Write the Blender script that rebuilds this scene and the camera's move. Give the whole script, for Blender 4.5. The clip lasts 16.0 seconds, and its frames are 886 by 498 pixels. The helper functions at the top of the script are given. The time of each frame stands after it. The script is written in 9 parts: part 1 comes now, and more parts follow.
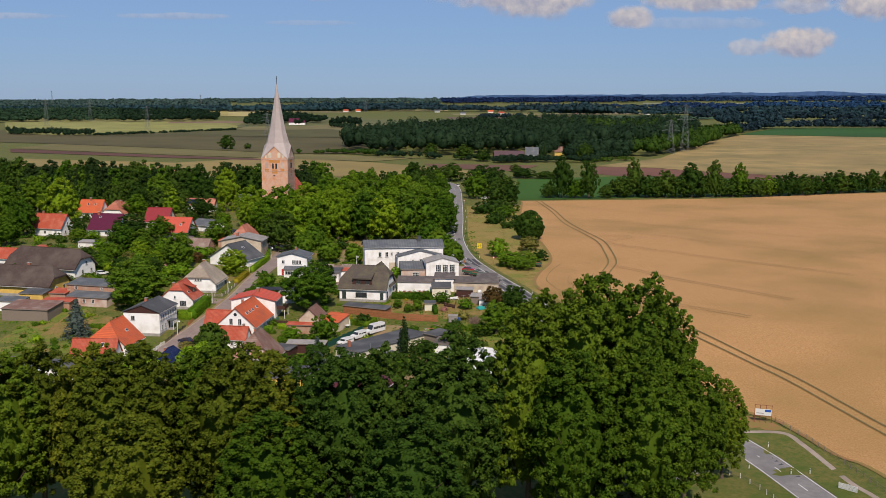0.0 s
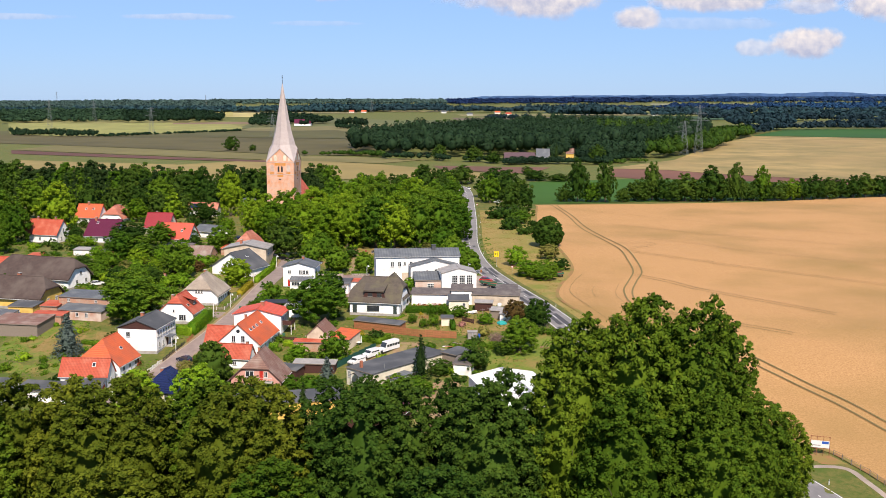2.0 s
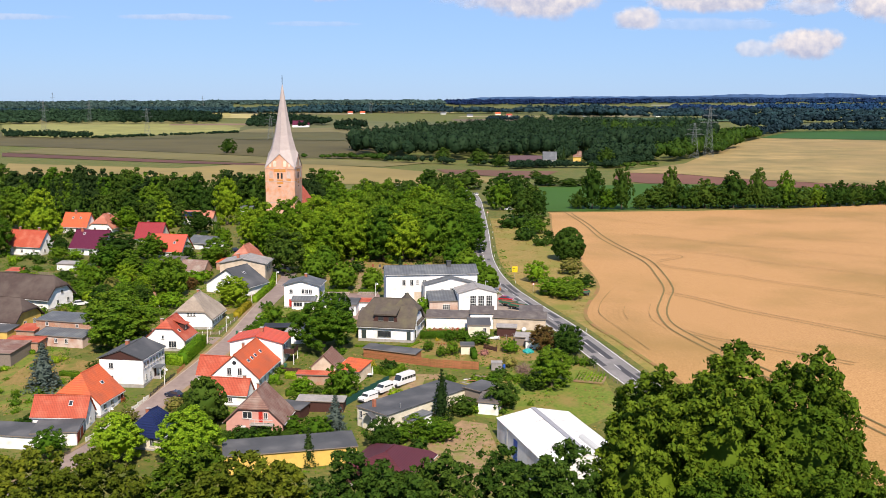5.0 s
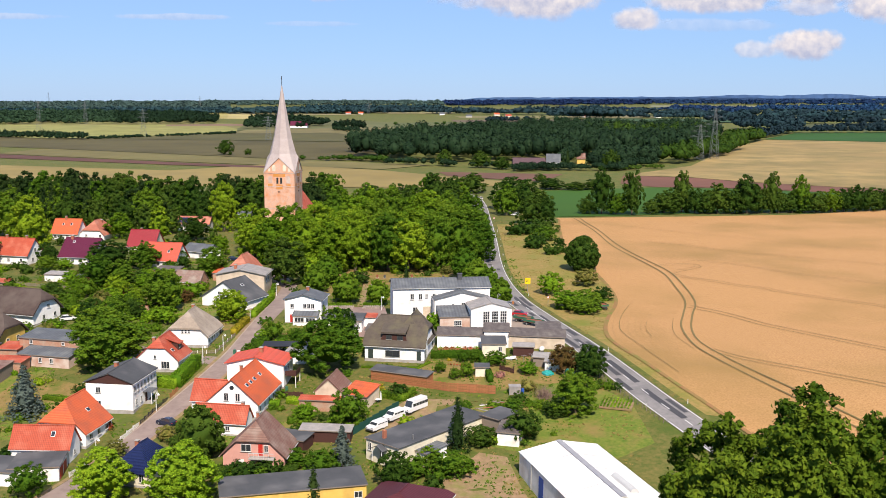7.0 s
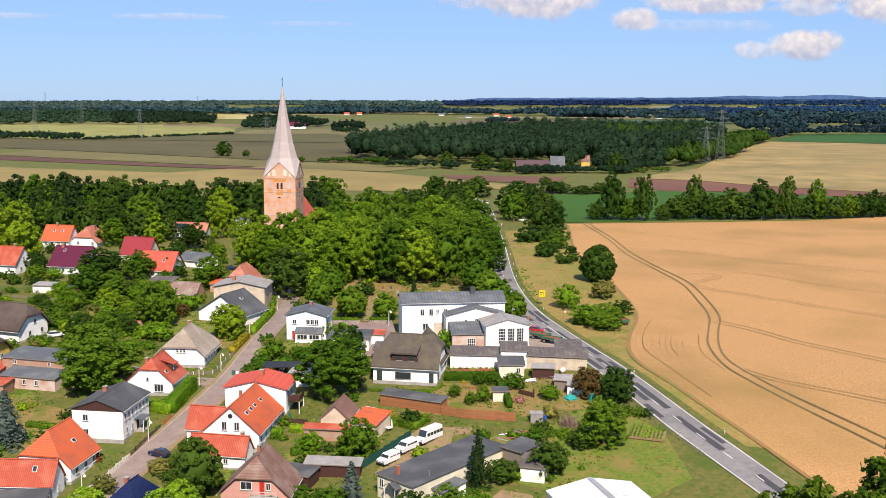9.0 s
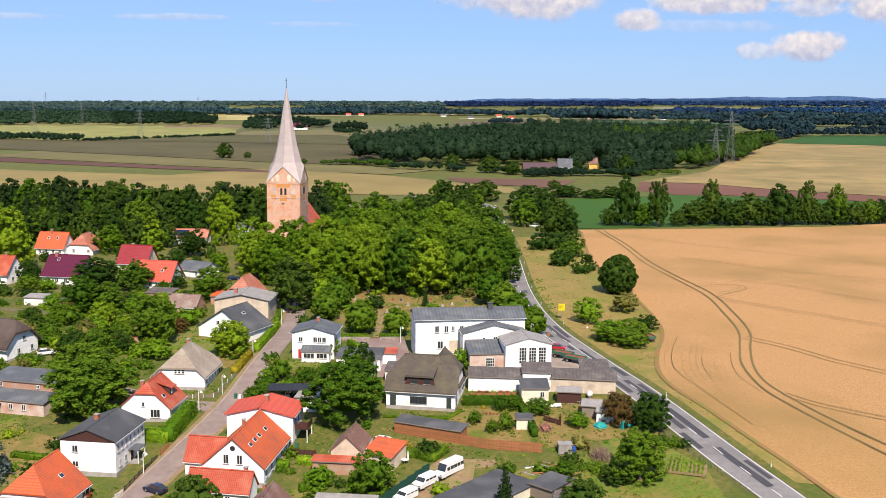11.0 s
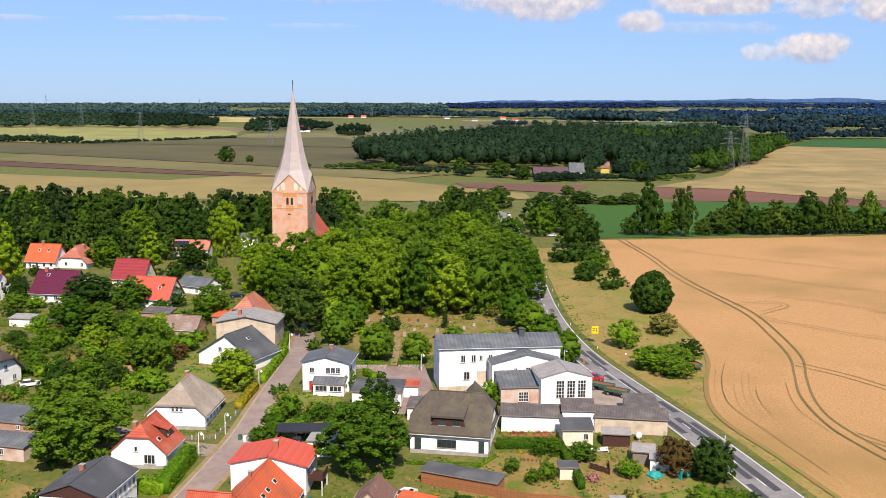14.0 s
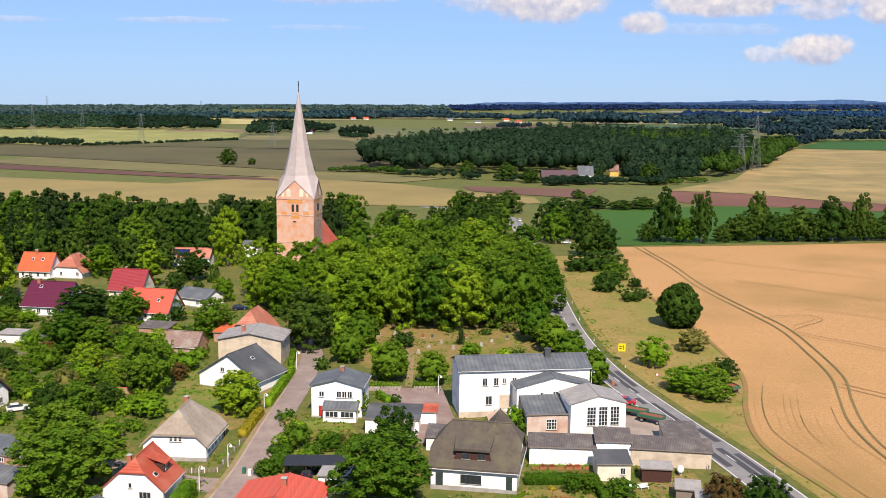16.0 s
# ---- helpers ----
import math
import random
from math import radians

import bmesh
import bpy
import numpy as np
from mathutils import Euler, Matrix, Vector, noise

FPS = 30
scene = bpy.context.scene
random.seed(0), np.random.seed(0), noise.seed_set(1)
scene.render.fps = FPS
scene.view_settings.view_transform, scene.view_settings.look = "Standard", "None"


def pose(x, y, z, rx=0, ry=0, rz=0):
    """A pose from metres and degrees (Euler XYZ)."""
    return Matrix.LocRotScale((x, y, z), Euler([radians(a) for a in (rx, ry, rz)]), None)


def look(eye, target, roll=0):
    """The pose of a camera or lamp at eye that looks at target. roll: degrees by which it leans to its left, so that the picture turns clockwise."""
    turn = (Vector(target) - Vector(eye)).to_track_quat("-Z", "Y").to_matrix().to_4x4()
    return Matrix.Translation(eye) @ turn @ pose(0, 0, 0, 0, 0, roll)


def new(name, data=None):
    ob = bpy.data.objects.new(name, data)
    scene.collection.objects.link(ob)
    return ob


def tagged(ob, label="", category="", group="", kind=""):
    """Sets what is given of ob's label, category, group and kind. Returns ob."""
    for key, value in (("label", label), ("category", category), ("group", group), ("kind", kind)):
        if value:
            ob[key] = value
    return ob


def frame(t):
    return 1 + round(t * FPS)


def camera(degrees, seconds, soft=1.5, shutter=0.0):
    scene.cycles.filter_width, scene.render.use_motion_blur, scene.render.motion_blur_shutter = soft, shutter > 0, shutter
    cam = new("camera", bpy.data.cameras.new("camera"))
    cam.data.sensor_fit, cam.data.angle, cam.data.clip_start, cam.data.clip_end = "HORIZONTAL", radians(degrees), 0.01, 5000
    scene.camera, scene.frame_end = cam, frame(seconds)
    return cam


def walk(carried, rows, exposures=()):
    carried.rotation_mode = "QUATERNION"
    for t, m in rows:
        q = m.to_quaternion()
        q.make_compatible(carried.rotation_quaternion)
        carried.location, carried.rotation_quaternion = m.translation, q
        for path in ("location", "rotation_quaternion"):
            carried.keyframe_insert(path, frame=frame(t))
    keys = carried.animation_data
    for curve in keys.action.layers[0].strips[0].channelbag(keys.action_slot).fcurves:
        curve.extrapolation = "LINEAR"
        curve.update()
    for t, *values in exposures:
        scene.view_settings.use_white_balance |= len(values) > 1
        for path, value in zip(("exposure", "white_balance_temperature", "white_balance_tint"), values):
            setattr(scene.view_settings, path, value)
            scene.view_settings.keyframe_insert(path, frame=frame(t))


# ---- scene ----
EXPOSURES = [(0.0, 0.08), (0.3, 0.52), (0.8, 0.75), (16.0, 0.75)]
cam = camera(48.51, 16.0, 0.5)
PATH = [
    (0.0, 0.07, -0.10, 59.99, 81.122, -0.321, -0.048),
    (0.5, -0.79, 4.88, 59.82, 81.134, -0.322, 0.076),
    (1.0, -1.65, 9.78, 59.70, 81.146, -0.320, 0.175),
    (1.5, -2.53, 14.60, 59.62, 81.158, -0.316, 0.230),
    (2.0, -3.41, 19.34, 59.58, 81.170, -0.313, 0.244),
    (2.5, -4.30, 24.00, 59.57, 81.181, -0.311, 0.227),
    (3.0, -5.19, 28.59, 59.60, 81.191, -0.311, 0.199),
    (3.5, -6.09, 33.10, 59.65, 81.200, -0.313, 0.177),
    (4.0, -6.99, 37.55, 59.72, 81.208, -0.319, 0.158),
    (4.5, -7.89, 41.93, 59.82, 81.215, -0.329, 0.135),
    (5.0, -8.80, 46.25, 59.93, 81.221, -0.341, 0.107),
    (5.5, -9.70, 50.50, 60.05, 81.227, -0.357, 0.074),
    (6.0, -10.61, 54.70, 60.18, 81.231, -0.375, 0.037),
    (6.5, -11.51, 58.85, 60.32, 81.235, -0.395, -0.003),
    (7.0, -12.41, 62.94, 60.46, 81.238, -0.416, -0.047),
    (7.5, -13.31, 66.99, 60.61, 81.242, -0.438, -0.095),
    (8.0, -14.21, 70.99, 60.75, 81.245, -0.460, -0.136),
    (8.5, -15.10, 74.96, 60.89, 81.250, -0.481, -0.162),
    (9.0, -16.00, 78.89, 61.03, 81.254, -0.501, -0.173),
    (9.5, -16.89, 82.78, 61.16, 81.260, -0.519, -0.171),
    (10.0, -17.78, 86.65, 61.29, 81.268, -0.534, -0.160),
    (10.5, -18.67, 90.50, 61.41, 81.276, -0.546, -0.143),
    (11.0, -19.55, 94.33, 61.52, 81.287, -0.555, -0.124),
    (11.5, -20.44, 98.14, 61.62, 81.299, -0.560, -0.107),
    (12.0, -21.33, 101.95, 61.71, 81.313, -0.562, -0.097),
    (12.5, -22.21, 105.75, 61.79, 81.329, -0.561, -0.097),
    (13.0, -23.10, 109.55, 61.85, 81.347, -0.558, -0.096),
    (13.5, -23.99, 113.35, 61.91, 81.366, -0.553, -0.082),
    (14.0, -24.89, 117.17, 61.96, 81.388, -0.548, -0.061),
    (14.5, -25.79, 121.00, 62.00, 81.411, -0.545, -0.038),
    (15.0, -26.69, 124.86, 62.03, 81.435, -0.544, -0.015),
    (15.5, -27.60, 128.74, 62.05, 81.459, -0.549, 0.005),
    (16.0, -28.52, 132.66, 62.06, 81.484, -0.563, 0.025),
]
walk(cam, [(r[0], pose(*r[1:])) for r in PATH], EXPOSURES)


def step(a, b, x):
    t = min(max((x - a) / (b - a), 0.0), 1.0)
    return t * t * (3 - 2 * t)


def land(x, y):
    """Height of the ground: the village rises gently towards the church, the far plain rises to the east."""
    s = y + 0.3 * x
    return -8.0 + 9.5 * step(190, 310, s) + 1.5 * step(340, 420, s) - 1.3 * step(35, 60, x) * (1 - step(430, 520, y)) + 0.013 * (x + 60) * min(max((y - 560) / 940, 0), 1) + 38.0 * min(max((y - 1500) / 3200, 0), 1)


# ---- light ----
SUN_EL, SUN_AZ = 48.0, 170.0   # azimuth clockwise from +y
world = bpy.data.worlds.new("sky")
scene.world = world
world.use_nodes = True
wn = world.node_tree
sky = wn.nodes.new("ShaderNodeTexSky")
sky.sky_type = "NISHITA"
sky.sun_disc = False
sky.sun_elevation, sky.sun_rotation = radians(SUN_EL), radians(SUN_AZ)
sky.air_density, sky.dust_density, sky.ozone_density = 1.0, 0.1, 7.0
tint = wn.nodes.new("ShaderNodeMix")
tint.data_type, tint.blend_type = "RGBA", "MULTIPLY"
tint.inputs["Factor"].default_value = 1.0
tint.inputs["B"].default_value = (0.79, 0.94, 1.33, 1)
wn.links.new(sky.outputs[0], tint.inputs["A"])
veil = wn.nodes.new("ShaderNodeMix")
veil.data_type = "RGBA"
veil.inputs["Factor"].default_value = 0.6
veil.inputs["B"].default_value = (3.9, 5.8, 8.9, 1)
wn.links.new(tint.outputs["Result"], veil.inputs["A"])
wn.links.new(veil.outputs["Result"], wn.nodes["Background"].inputs[0])
wn.nodes["Background"].inputs[1].default_value = 0.062
sun = new("sun", bpy.data.lights.new("sun", "SUN"))
sun.data.energy, sun.data.angle, sun.data.color = 5.0, radians(0.5), (1.0, 0.872, 0.745)
sd = Vector((math.sin(radians(SUN_AZ)) * math.cos(radians(SUN_EL)), math.cos(radians(SUN_AZ)) * math.cos(radians(SUN_EL)), math.sin(radians(SUN_EL))))
sun.matrix_world = look(sd * 400, (0, 0, 0))


# ---- materials ----
def lin(r, g, b):
    f = lambda c: ((c / 255 + 0.055) / 1.055) ** 2.4 if c > 10 else c / 255 / 12.92
    return (f(r), f(g), f(b), 1)


def mat(name, c1, c2, scale=1.0, rough=0.85, bump=0.0, bscale=20.0, metal=0.0, island=0.0, rand=0.0, dirt=None, dscale=0.12,
        rows=0.0, cols=0.0, rowaxis="Z", colaxis="X", wcoord=False, trans=0.0, spec=0.3, coat=0.0):
    """Procedural surface: two colours mixed by noise, stains, patches and painted cloud shade at a second scale,
    optional courses and columns of relief.
    """
    m = bpy.data.materials.new(name)
    m.use_nodes = True
    t = m.node_tree
    n, l = t.nodes, t.links
    # every colour is scaled by 0.80 to balance the surfaces against sky and exposure
    c1, c2, dirt = [tuple(0.80 * v for v in c[:3]) if c else None for c in (c1, c2, dirt)]
    b = n["Principled BSDF"]
    b.inputs["Roughness"].default_value, b.inputs["Metallic"].default_value = rough, metal
    b.inputs["Specular IOR Level"].default_value = spec
    b.inputs["Coat Weight"].default_value = coat
    if wcoord:
        co = n.new("ShaderNodeNewGeometry").outputs["Position"]
    else:
        co = n.new("ShaderNodeTexCoord").outputs["Object"]
    no = n.new("ShaderNodeTexNoise")
    no.inputs["Scale"].default_value, no.inputs["Detail"].default_value, no.inputs["Roughness"].default_value = scale, 6, 0.65
    l.new(co, no.inputs["Vector"])
    ra = n.new("ShaderNodeMapRange")
    ra.inputs[1].default_value, ra.inputs[2].default_value = 0.32, 0.68
    l.new(no.outputs[0], ra.inputs[0])
    mx = n.new("ShaderNodeMix")
    mx.data_type = "RGBA"
    mx.inputs["A"].default_value, mx.inputs["B"].default_value = (*c1[:3], 1), (*c2[:3], 1)
    l.new(ra.outputs[0], mx.inputs["Factor"])
    col = mx.outputs["Result"]
    if dirt:
        n2 = n.new("ShaderNodeTexNoise")
        n2.inputs["Scale"].default_value, n2.inputs["Detail"].default_value = dscale, 4
        l.new(co, n2.inputs["Vector"])
        r2 = n.new("ShaderNodeMapRange")
        r2.inputs[1].default_value, r2.inputs[2].default_value = 0.45, 0.72
        l.new(n2.outputs[0], r2.inputs[0])
        m2 = n.new("ShaderNodeMix")
        m2.data_type = "RGBA"
        m2.inputs["B"].default_value = (*dirt[:3], 1)
        l.new(r2.outputs[0], m2.inputs["Factor"])
        l.new(col, m2.inputs["A"])
        col = m2.outputs["Result"]
    for amount, node, sock in ((island, "ShaderNodeNewGeometry", "Random Per Island"), (rand, "ShaderNodeObjectInfo", "Random")):
        if amount:
            src = n.new(node).outputs[sock]
            mr = n.new("ShaderNodeMapRange")
            mr.inputs[3].default_value, mr.inputs[4].default_value = 1 - amount, 1 + amount
            l.new(src, mr.inputs[0])
            hv = n.new("ShaderNodeHueSaturation")
            l.new(mr.outputs[0], hv.inputs["Value"])
            hm = n.new("ShaderNodeMapRange")
            hm.inputs[3].default_value, hm.inputs[4].default_value = 0.5 + amount * 0.05, 0.5 - amount * 0.05
            l.new(src, hm.inputs[0])
            l.new(hm.outputs[0], hv.inputs["Hue"])
            l.new(col, hv.inputs["Color"])
            col = hv.outputs[0]
    height = None
    if bump:
        nb = n.new("ShaderNodeTexNoise")
        nb.inputs["Scale"].default_value, nb.inputs["Detail"].default_value = bscale, 5
        l.new(co, nb.inputs["Vector"])
        height = nb.outputs[0]
    for per, axis in ((rows, rowaxis), (cols, colaxis)):
        if per:
            w = n.new("ShaderNodeTexWave")
            w.bands_direction = axis
            w.wave_profile = "SAW" if axis == "Z" else "SIN"
            w.inputs["Scale"].default_value = per * 0.314
            l.new(co, w.inputs["Vector"])
            if height is None:
                height = w.outputs["Fac"]
            else:
                ad = n.new("ShaderNodeMath")
                l.new(height, ad.inputs[0])
                l.new(w.outputs["Fac"], ad.inputs[1])
                height = ad.outputs[0]
            dk = n.new("ShaderNodeMapRange")
            dk.inputs[3].default_value, dk.inputs[4].default_value = 0.86, 1.08
            l.new(w.outputs["Fac"], dk.inputs[0])
            ml = n.new("ShaderNodeMix")
            ml.data_type, ml.blend_type = "RGBA", "MULTIPLY"
            ml.inputs["Factor"].default_value = 1
            l.new(col, ml.inputs["A"])
            l.new(dk.outputs[0], ml.inputs["B"])
            col = ml.outputs["Result"]
    if height is not None:
        bp = n.new("ShaderNodeBump")
        bp.inputs["Strength"].default_value, bp.inputs["Distance"].default_value = (bump or 0.5), 0.06
        l.new(height, bp.inputs["Height"])
        l.new(bp.outputs[0], b.inputs["Normal"])
    l.new(col, b.inputs["Base Color"])
    if trans:
        tr = n.new("ShaderNodeBsdfTranslucent")
        l.new(col, tr.inputs["Color"])
        ms = n.new("ShaderNodeMixShader")
        ms.inputs[0].default_value = trans
        l.new(b.outputs[0], ms.inputs[1])
        l.new(tr.outputs[0], ms.inputs[2])
        l.new(ms.outputs[0], n["Material Output"].inputs["Surface"])
    return m


def tiles(name, c1, c2, axis="X", dirt=None, rough=0.7, spec=0.3):
    return mat(name, c1, c2, 2.2, rough, 0.45, 9, rows=3.2, cols=3.0, colaxis=axis, dirt=dirt, dscale=0.35, spec=spec)


M = {}
M["white"] = mat("white_render", (0.96, 0.955, 0.94), (0.93, 0.92, 0.905), 0.7, 0.9, 0.15, 12, dirt=(0.76, 0.74, 0.70), dscale=0.35)
M["oldwhite"] = mat("weathered_white_render", (0.93, 0.92, 0.90), (0.87, 0.85, 0.82), 0.9, 0.9, 0.25, 8, dirt=(0.68, 0.64, 0.58), dscale=0.5)
M["mint"] = mat("pale_mint_render", (0.66, 0.74, 0.60), (0.60, 0.69, 0.55), 0.8, 0.9, 0.15, 12)
M["ridgegrey"] = mat("grey_ridge_sheet", (0.33, 0.33, 0.35), (0.27, 0.27, 0.29), 1.0, 0.6)
M["cream"] = mat("cream_render", (0.78, 0.73, 0.58), (0.72, 0.66, 0.50), 0.8, 0.9, 0.15, 12, dirt=(0.6, 0.54, 0.42), dscale=0.4)
M["beige"] = mat("beige_render", (0.62, 0.52, 0.40), (0.55, 0.45, 0.34), 0.8, 0.9, 0.15, 12, dirt=(0.42, 0.34, 0.26), dscale=0.4)
M["yellow"] = mat("yellow_render", (0.75, 0.50, 0.13), (0.68, 0.44, 0.10), 0.8, 0.9, 0.1, 12, dirt=(0.55, 0.36, 0.1), dscale=0.4)
M["pink"] = mat("rose_render", (0.62, 0.33, 0.27), (0.55, 0.28, 0.23), 1.2, 0.9, 0.2, 12)
M["brick"] = mat("red_brick", (0.42, 0.20, 0.13), (0.50, 0.30, 0.20), 2.5, 0.9, 0.3, 9, rows=12, dirt=(0.45, 0.36, 0.28), dscale=0.5)
M["oldbrick"] = mat("old_church_brick", (0.82, 0.46, 0.29), (0.66, 0.45, 0.36), 1.1, 0.9, 0.6, 5, rows=8, dirt=(0.74, 0.32, 0.15), dscale=0.45)
M["ochre"] = mat("orange_weathered_plaster", (0.66, 0.27, 0.04), (0.55, 0.24, 0.07), 0.8, 0.9, 0.5, 7, dirt=(0.56, 0.30, 0.18), dscale=0.5)
M["lush"] = mat("lush_green_grass", (0.068, 0.132, 0.008), (0.176, 0.188, 0.028), 1.3, 0.95, 0.9, 5, dirt=(0.232, 0.160, 0.052), dscale=0.22, wcoord=True)
M["palebrick"] = mat("pale_patched_brick", (0.56, 0.42, 0.35), (0.62, 0.52, 0.45), 0.9, 0.92, 0.4, 6, dirt=(0.45, 0.25, 0.18), dscale=0.3)
for ax in "XY":
    M["orange" + ax] = tiles("orange_clay_tiles_" + ax.lower(), (0.62, 0.13, 0.045), (0.52, 0.10, 0.035), ax, (0.40, 0.10, 0.05))
    M["red" + ax] = tiles("red_clay_tiles_" + ax.lower(), (0.46, 0.085, 0.04), (0.36, 0.065, 0.035), ax, (0.50, 0.15, 0.09))
    M["crimson" + ax] = tiles("crimson_tiles_" + ax.lower(), (0.30, 0.020, 0.030), (0.24, 0.018, 0.026), ax, rough=0.5)
    M["oldred" + ax] = tiles("faded_red_tiles_" + ax.lower(), (0.46, 0.16, 0.10), (0.36, 0.12, 0.08), ax, (0.50, 0.22, 0.15))
    M["coral" + ax] = tiles("coral_red_roof_sheet_" + ax.lower(), (0.60, 0.10, 0.06), (0.53, 0.085, 0.052), ax, (0.50, 0.10, 0.065))
    M["maroon" + ax] = tiles("wine_red_tiles_" + ax.lower(), (0.115, 0.008, 0.038), (0.09, 0.008, 0.032), ax, rough=0.45)
    M["brown" + ax] = tiles("brown_tiles_" + ax.lower(), (0.23, 0.12, 0.09), (0.17, 0.09, 0.07), ax, (0.30, 0.22, 0.18))
    M["blue" + ax] = tiles("dark_blue_glazed_tiles_" + ax.lower(), (0.008, 0.013, 0.06), (0.012, 0.018, 0.08), ax, rough=0.25, spec=0.6)
    M["slate" + ax] = mat("grey_roof_sheet_" + ax.lower(), (0.115, 0.125, 0.14), (0.085, 0.092, 0.105), 0.9, 0.75, 0.2, 10, cols=1.2, colaxis=ax, dirt=(0.16, 0.17, 0.175), dscale=0.3)
    M["ruin" + ax] = tiles("mottled_old_tiles_" + ax.lower(), (0.30, 0.19, 0.15), (0.19, 0.13, 0.11), ax, (0.34, 0.30, 0.25))
    M["barn" + ax] = tiles("purple_brown_tiles_" + ax.lower(), (0.105, 0.058, 0.068), (0.085, 0.05, 0.058), ax)
    M["corr" + ax] = mat("weathered_corrugated_sheet_" + ax.lower(), (0.125, 0.105, 0.10), (0.085, 0.072, 0.072), 1.2, 0.9, 0.5, 8, cols=3.5, colaxis=ax, dirt=(0.17, 0.15, 0.135), dscale=0.5)
M["thatch"] = mat("grey_thatch", (0.34, 0.28, 0.22), (0.25, 0.205, 0.165), 1.4, 0.95, 0.8, 14, dirt=(0.40, 0.34, 0.28), dscale=0.3)
M["darkthatch"] = mat("dark_thatch", (0.105, 0.085, 0.068), (0.075, 0.062, 0.05), 1.4, 0.95, 0.7, 14, dirt=(0.13, 0.115, 0.07), dscale=0.3)
M["brownthatch"] = mat("brown_thatch", (0.085, 0.058, 0.050), (0.058, 0.041, 0.036), 1.0, 0.95, 0.7, 12, dirt=(0.11, 0.085, 0.072), dscale=0.2)
M["felt"] = mat("dark_roofing_felt", (0.075, 0.078, 0.085), (0.055, 0.058, 0.064), 0.5, 0.9, 0.15, 12, dirt=(0.12, 0.12, 0.125), dscale=0.25)
M["black"] = mat("black_roof_sheet", (0.02, 0.02, 0.026), (0.03, 0.03, 0.036), 1.0, 0.6)
M["zinc"] = mat("pale_roof_sheet", (0.36, 0.33, 0.31), (0.25, 0.23, 0.215), 0.8, 0.6, 0.2, 9, dirt=(0.25, 0.24, 0.23), dscale=0.4)
M["copper"] = mat("weathered_spire_shingles", (0.48, 0.41, 0.385), (0.41, 0.345, 0.33), 0.8, 0.7, 0.35, 10, rows=5, dirt=(0.53, 0.46, 0.43), dscale=0.12)
M["metal"] = mat("white_trapezoid_sheet", (0.92, 0.90, 0.89), (0.84, 0.82, 0.81), 0.4, 0.5, 0.2, 9, cols=3.0, colaxis="Y", dirt=(0.66, 0.60, 0.57), dscale=0.2)
M["wood"] = mat("brown_stained_wood", (0.36, 0.15, 0.06), (0.27, 0.11, 0.045), 3.0, 0.8, 0.3, 14, rand=0.2)
M["darkwood"] = mat("dark_brown_boards", (0.075, 0.03, 0.022), (0.055, 0.022, 0.018), 3.0, 0.8, 0.3, 14)
M["greywood"] = mat("weathered_grey_wood", (0.26, 0.21, 0.17), (0.19, 0.155, 0.125), 3.0, 0.9, 0.3, 14)
M["glass"] = mat("dark_window_glass", (0.025, 0.03, 0.035), (0.04, 0.045, 0.05), 0.6, 0.08, spec=0.7)
M["frame"] = mat("white_window_frame", (0.75, 0.75, 0.73), (0.68, 0.68, 0.66), 2, 0.6)
M["darkframe"] = mat("dark_window_frame", (0.03, 0.045, 0.04), (0.04, 0.055, 0.05), 2, 0.6)
M["redpaint"] = mat("red_paint", (0.50, 0.03, 0.02), (0.42, 0.03, 0.02), 2, 0.5)
M["chimney"] = mat("chimney_brick", (0.45, 0.17, 0.10), (0.36, 0.13, 0.08), 5, 0.9, 0.3, 9, rows=13)
M["concrete"] = mat("concrete", (0.42, 0.40, 0.37), (0.34, 0.32, 0.30), 1.2, 0.9, 0.2, 8, dirt=(0.27, 0.25, 0.22), dscale=0.4)
M["trunk"] = mat("bark", (0.14, 0.105, 0.075), (0.09, 0.07, 0.05), 6, 0.95, 0.6, 9)
M["bluedoor"] = mat("blue_sheet", (0.03, 0.10, 0.42), (0.025, 0.085, 0.36), 2, 0.5)
M["darkredY"] = mat("dark_red_sheet", (0.10, 0.022, 0.028), (0.08, 0.018, 0.022), 1.0, 0.5, 0.2, 9, cols=2.0, colaxis="Y")
M["greenfence"] = mat("dark_green_mesh", (0.012, 0.06, 0.045), (0.016, 0.075, 0.055), 3, 0.7)
M["carwhite"] = mat("white_car_paint", (0.78, 0.78, 0.78), (0.74, 0.74, 0.74), 1, 0.25, coat=0.6)
M["carred"] = mat("red_car_paint", (0.45, 0.015, 0.02), (0.42, 0.015, 0.02), 1, 0.25, coat=0.6)
M["carblue"] = mat("dark_blue_car_paint", (0.012, 0.02, 0.05), (0.014, 0.022, 0.055), 1, 0.25, coat=0.6)
M["gutter"] = mat("pale_zinc_gutter", (0.55, 0.55, 0.54), (0.48, 0.48, 0.47), 2, 0.5)
M["tyre"] = mat("tyre_rubber", (0.018, 0.018, 0.018), (0.025, 0.025, 0.025), 5, 0.9)
M["greenpaint"] = mat("green_trailer_paint", (0.03, 0.12, 0.07), (0.04, 0.13, 0.08), 2, 0.7)
M["rust"] = mat("rusty_load_bed", (0.28, 0.09, 0.045), (0.20, 0.07, 0.04), 2, 0.9)
M["signyellow"] = mat("yellow_sign", (0.80, 0.60, 0.01), (0.78, 0.58, 0.01), 2, 0.5)
M["stone"] = mat("field_stone", (0.30, 0.25, 0.22), (0.40, 0.33, 0.28), 1.5, 0.9, 0.5, 5, rand=0.2)
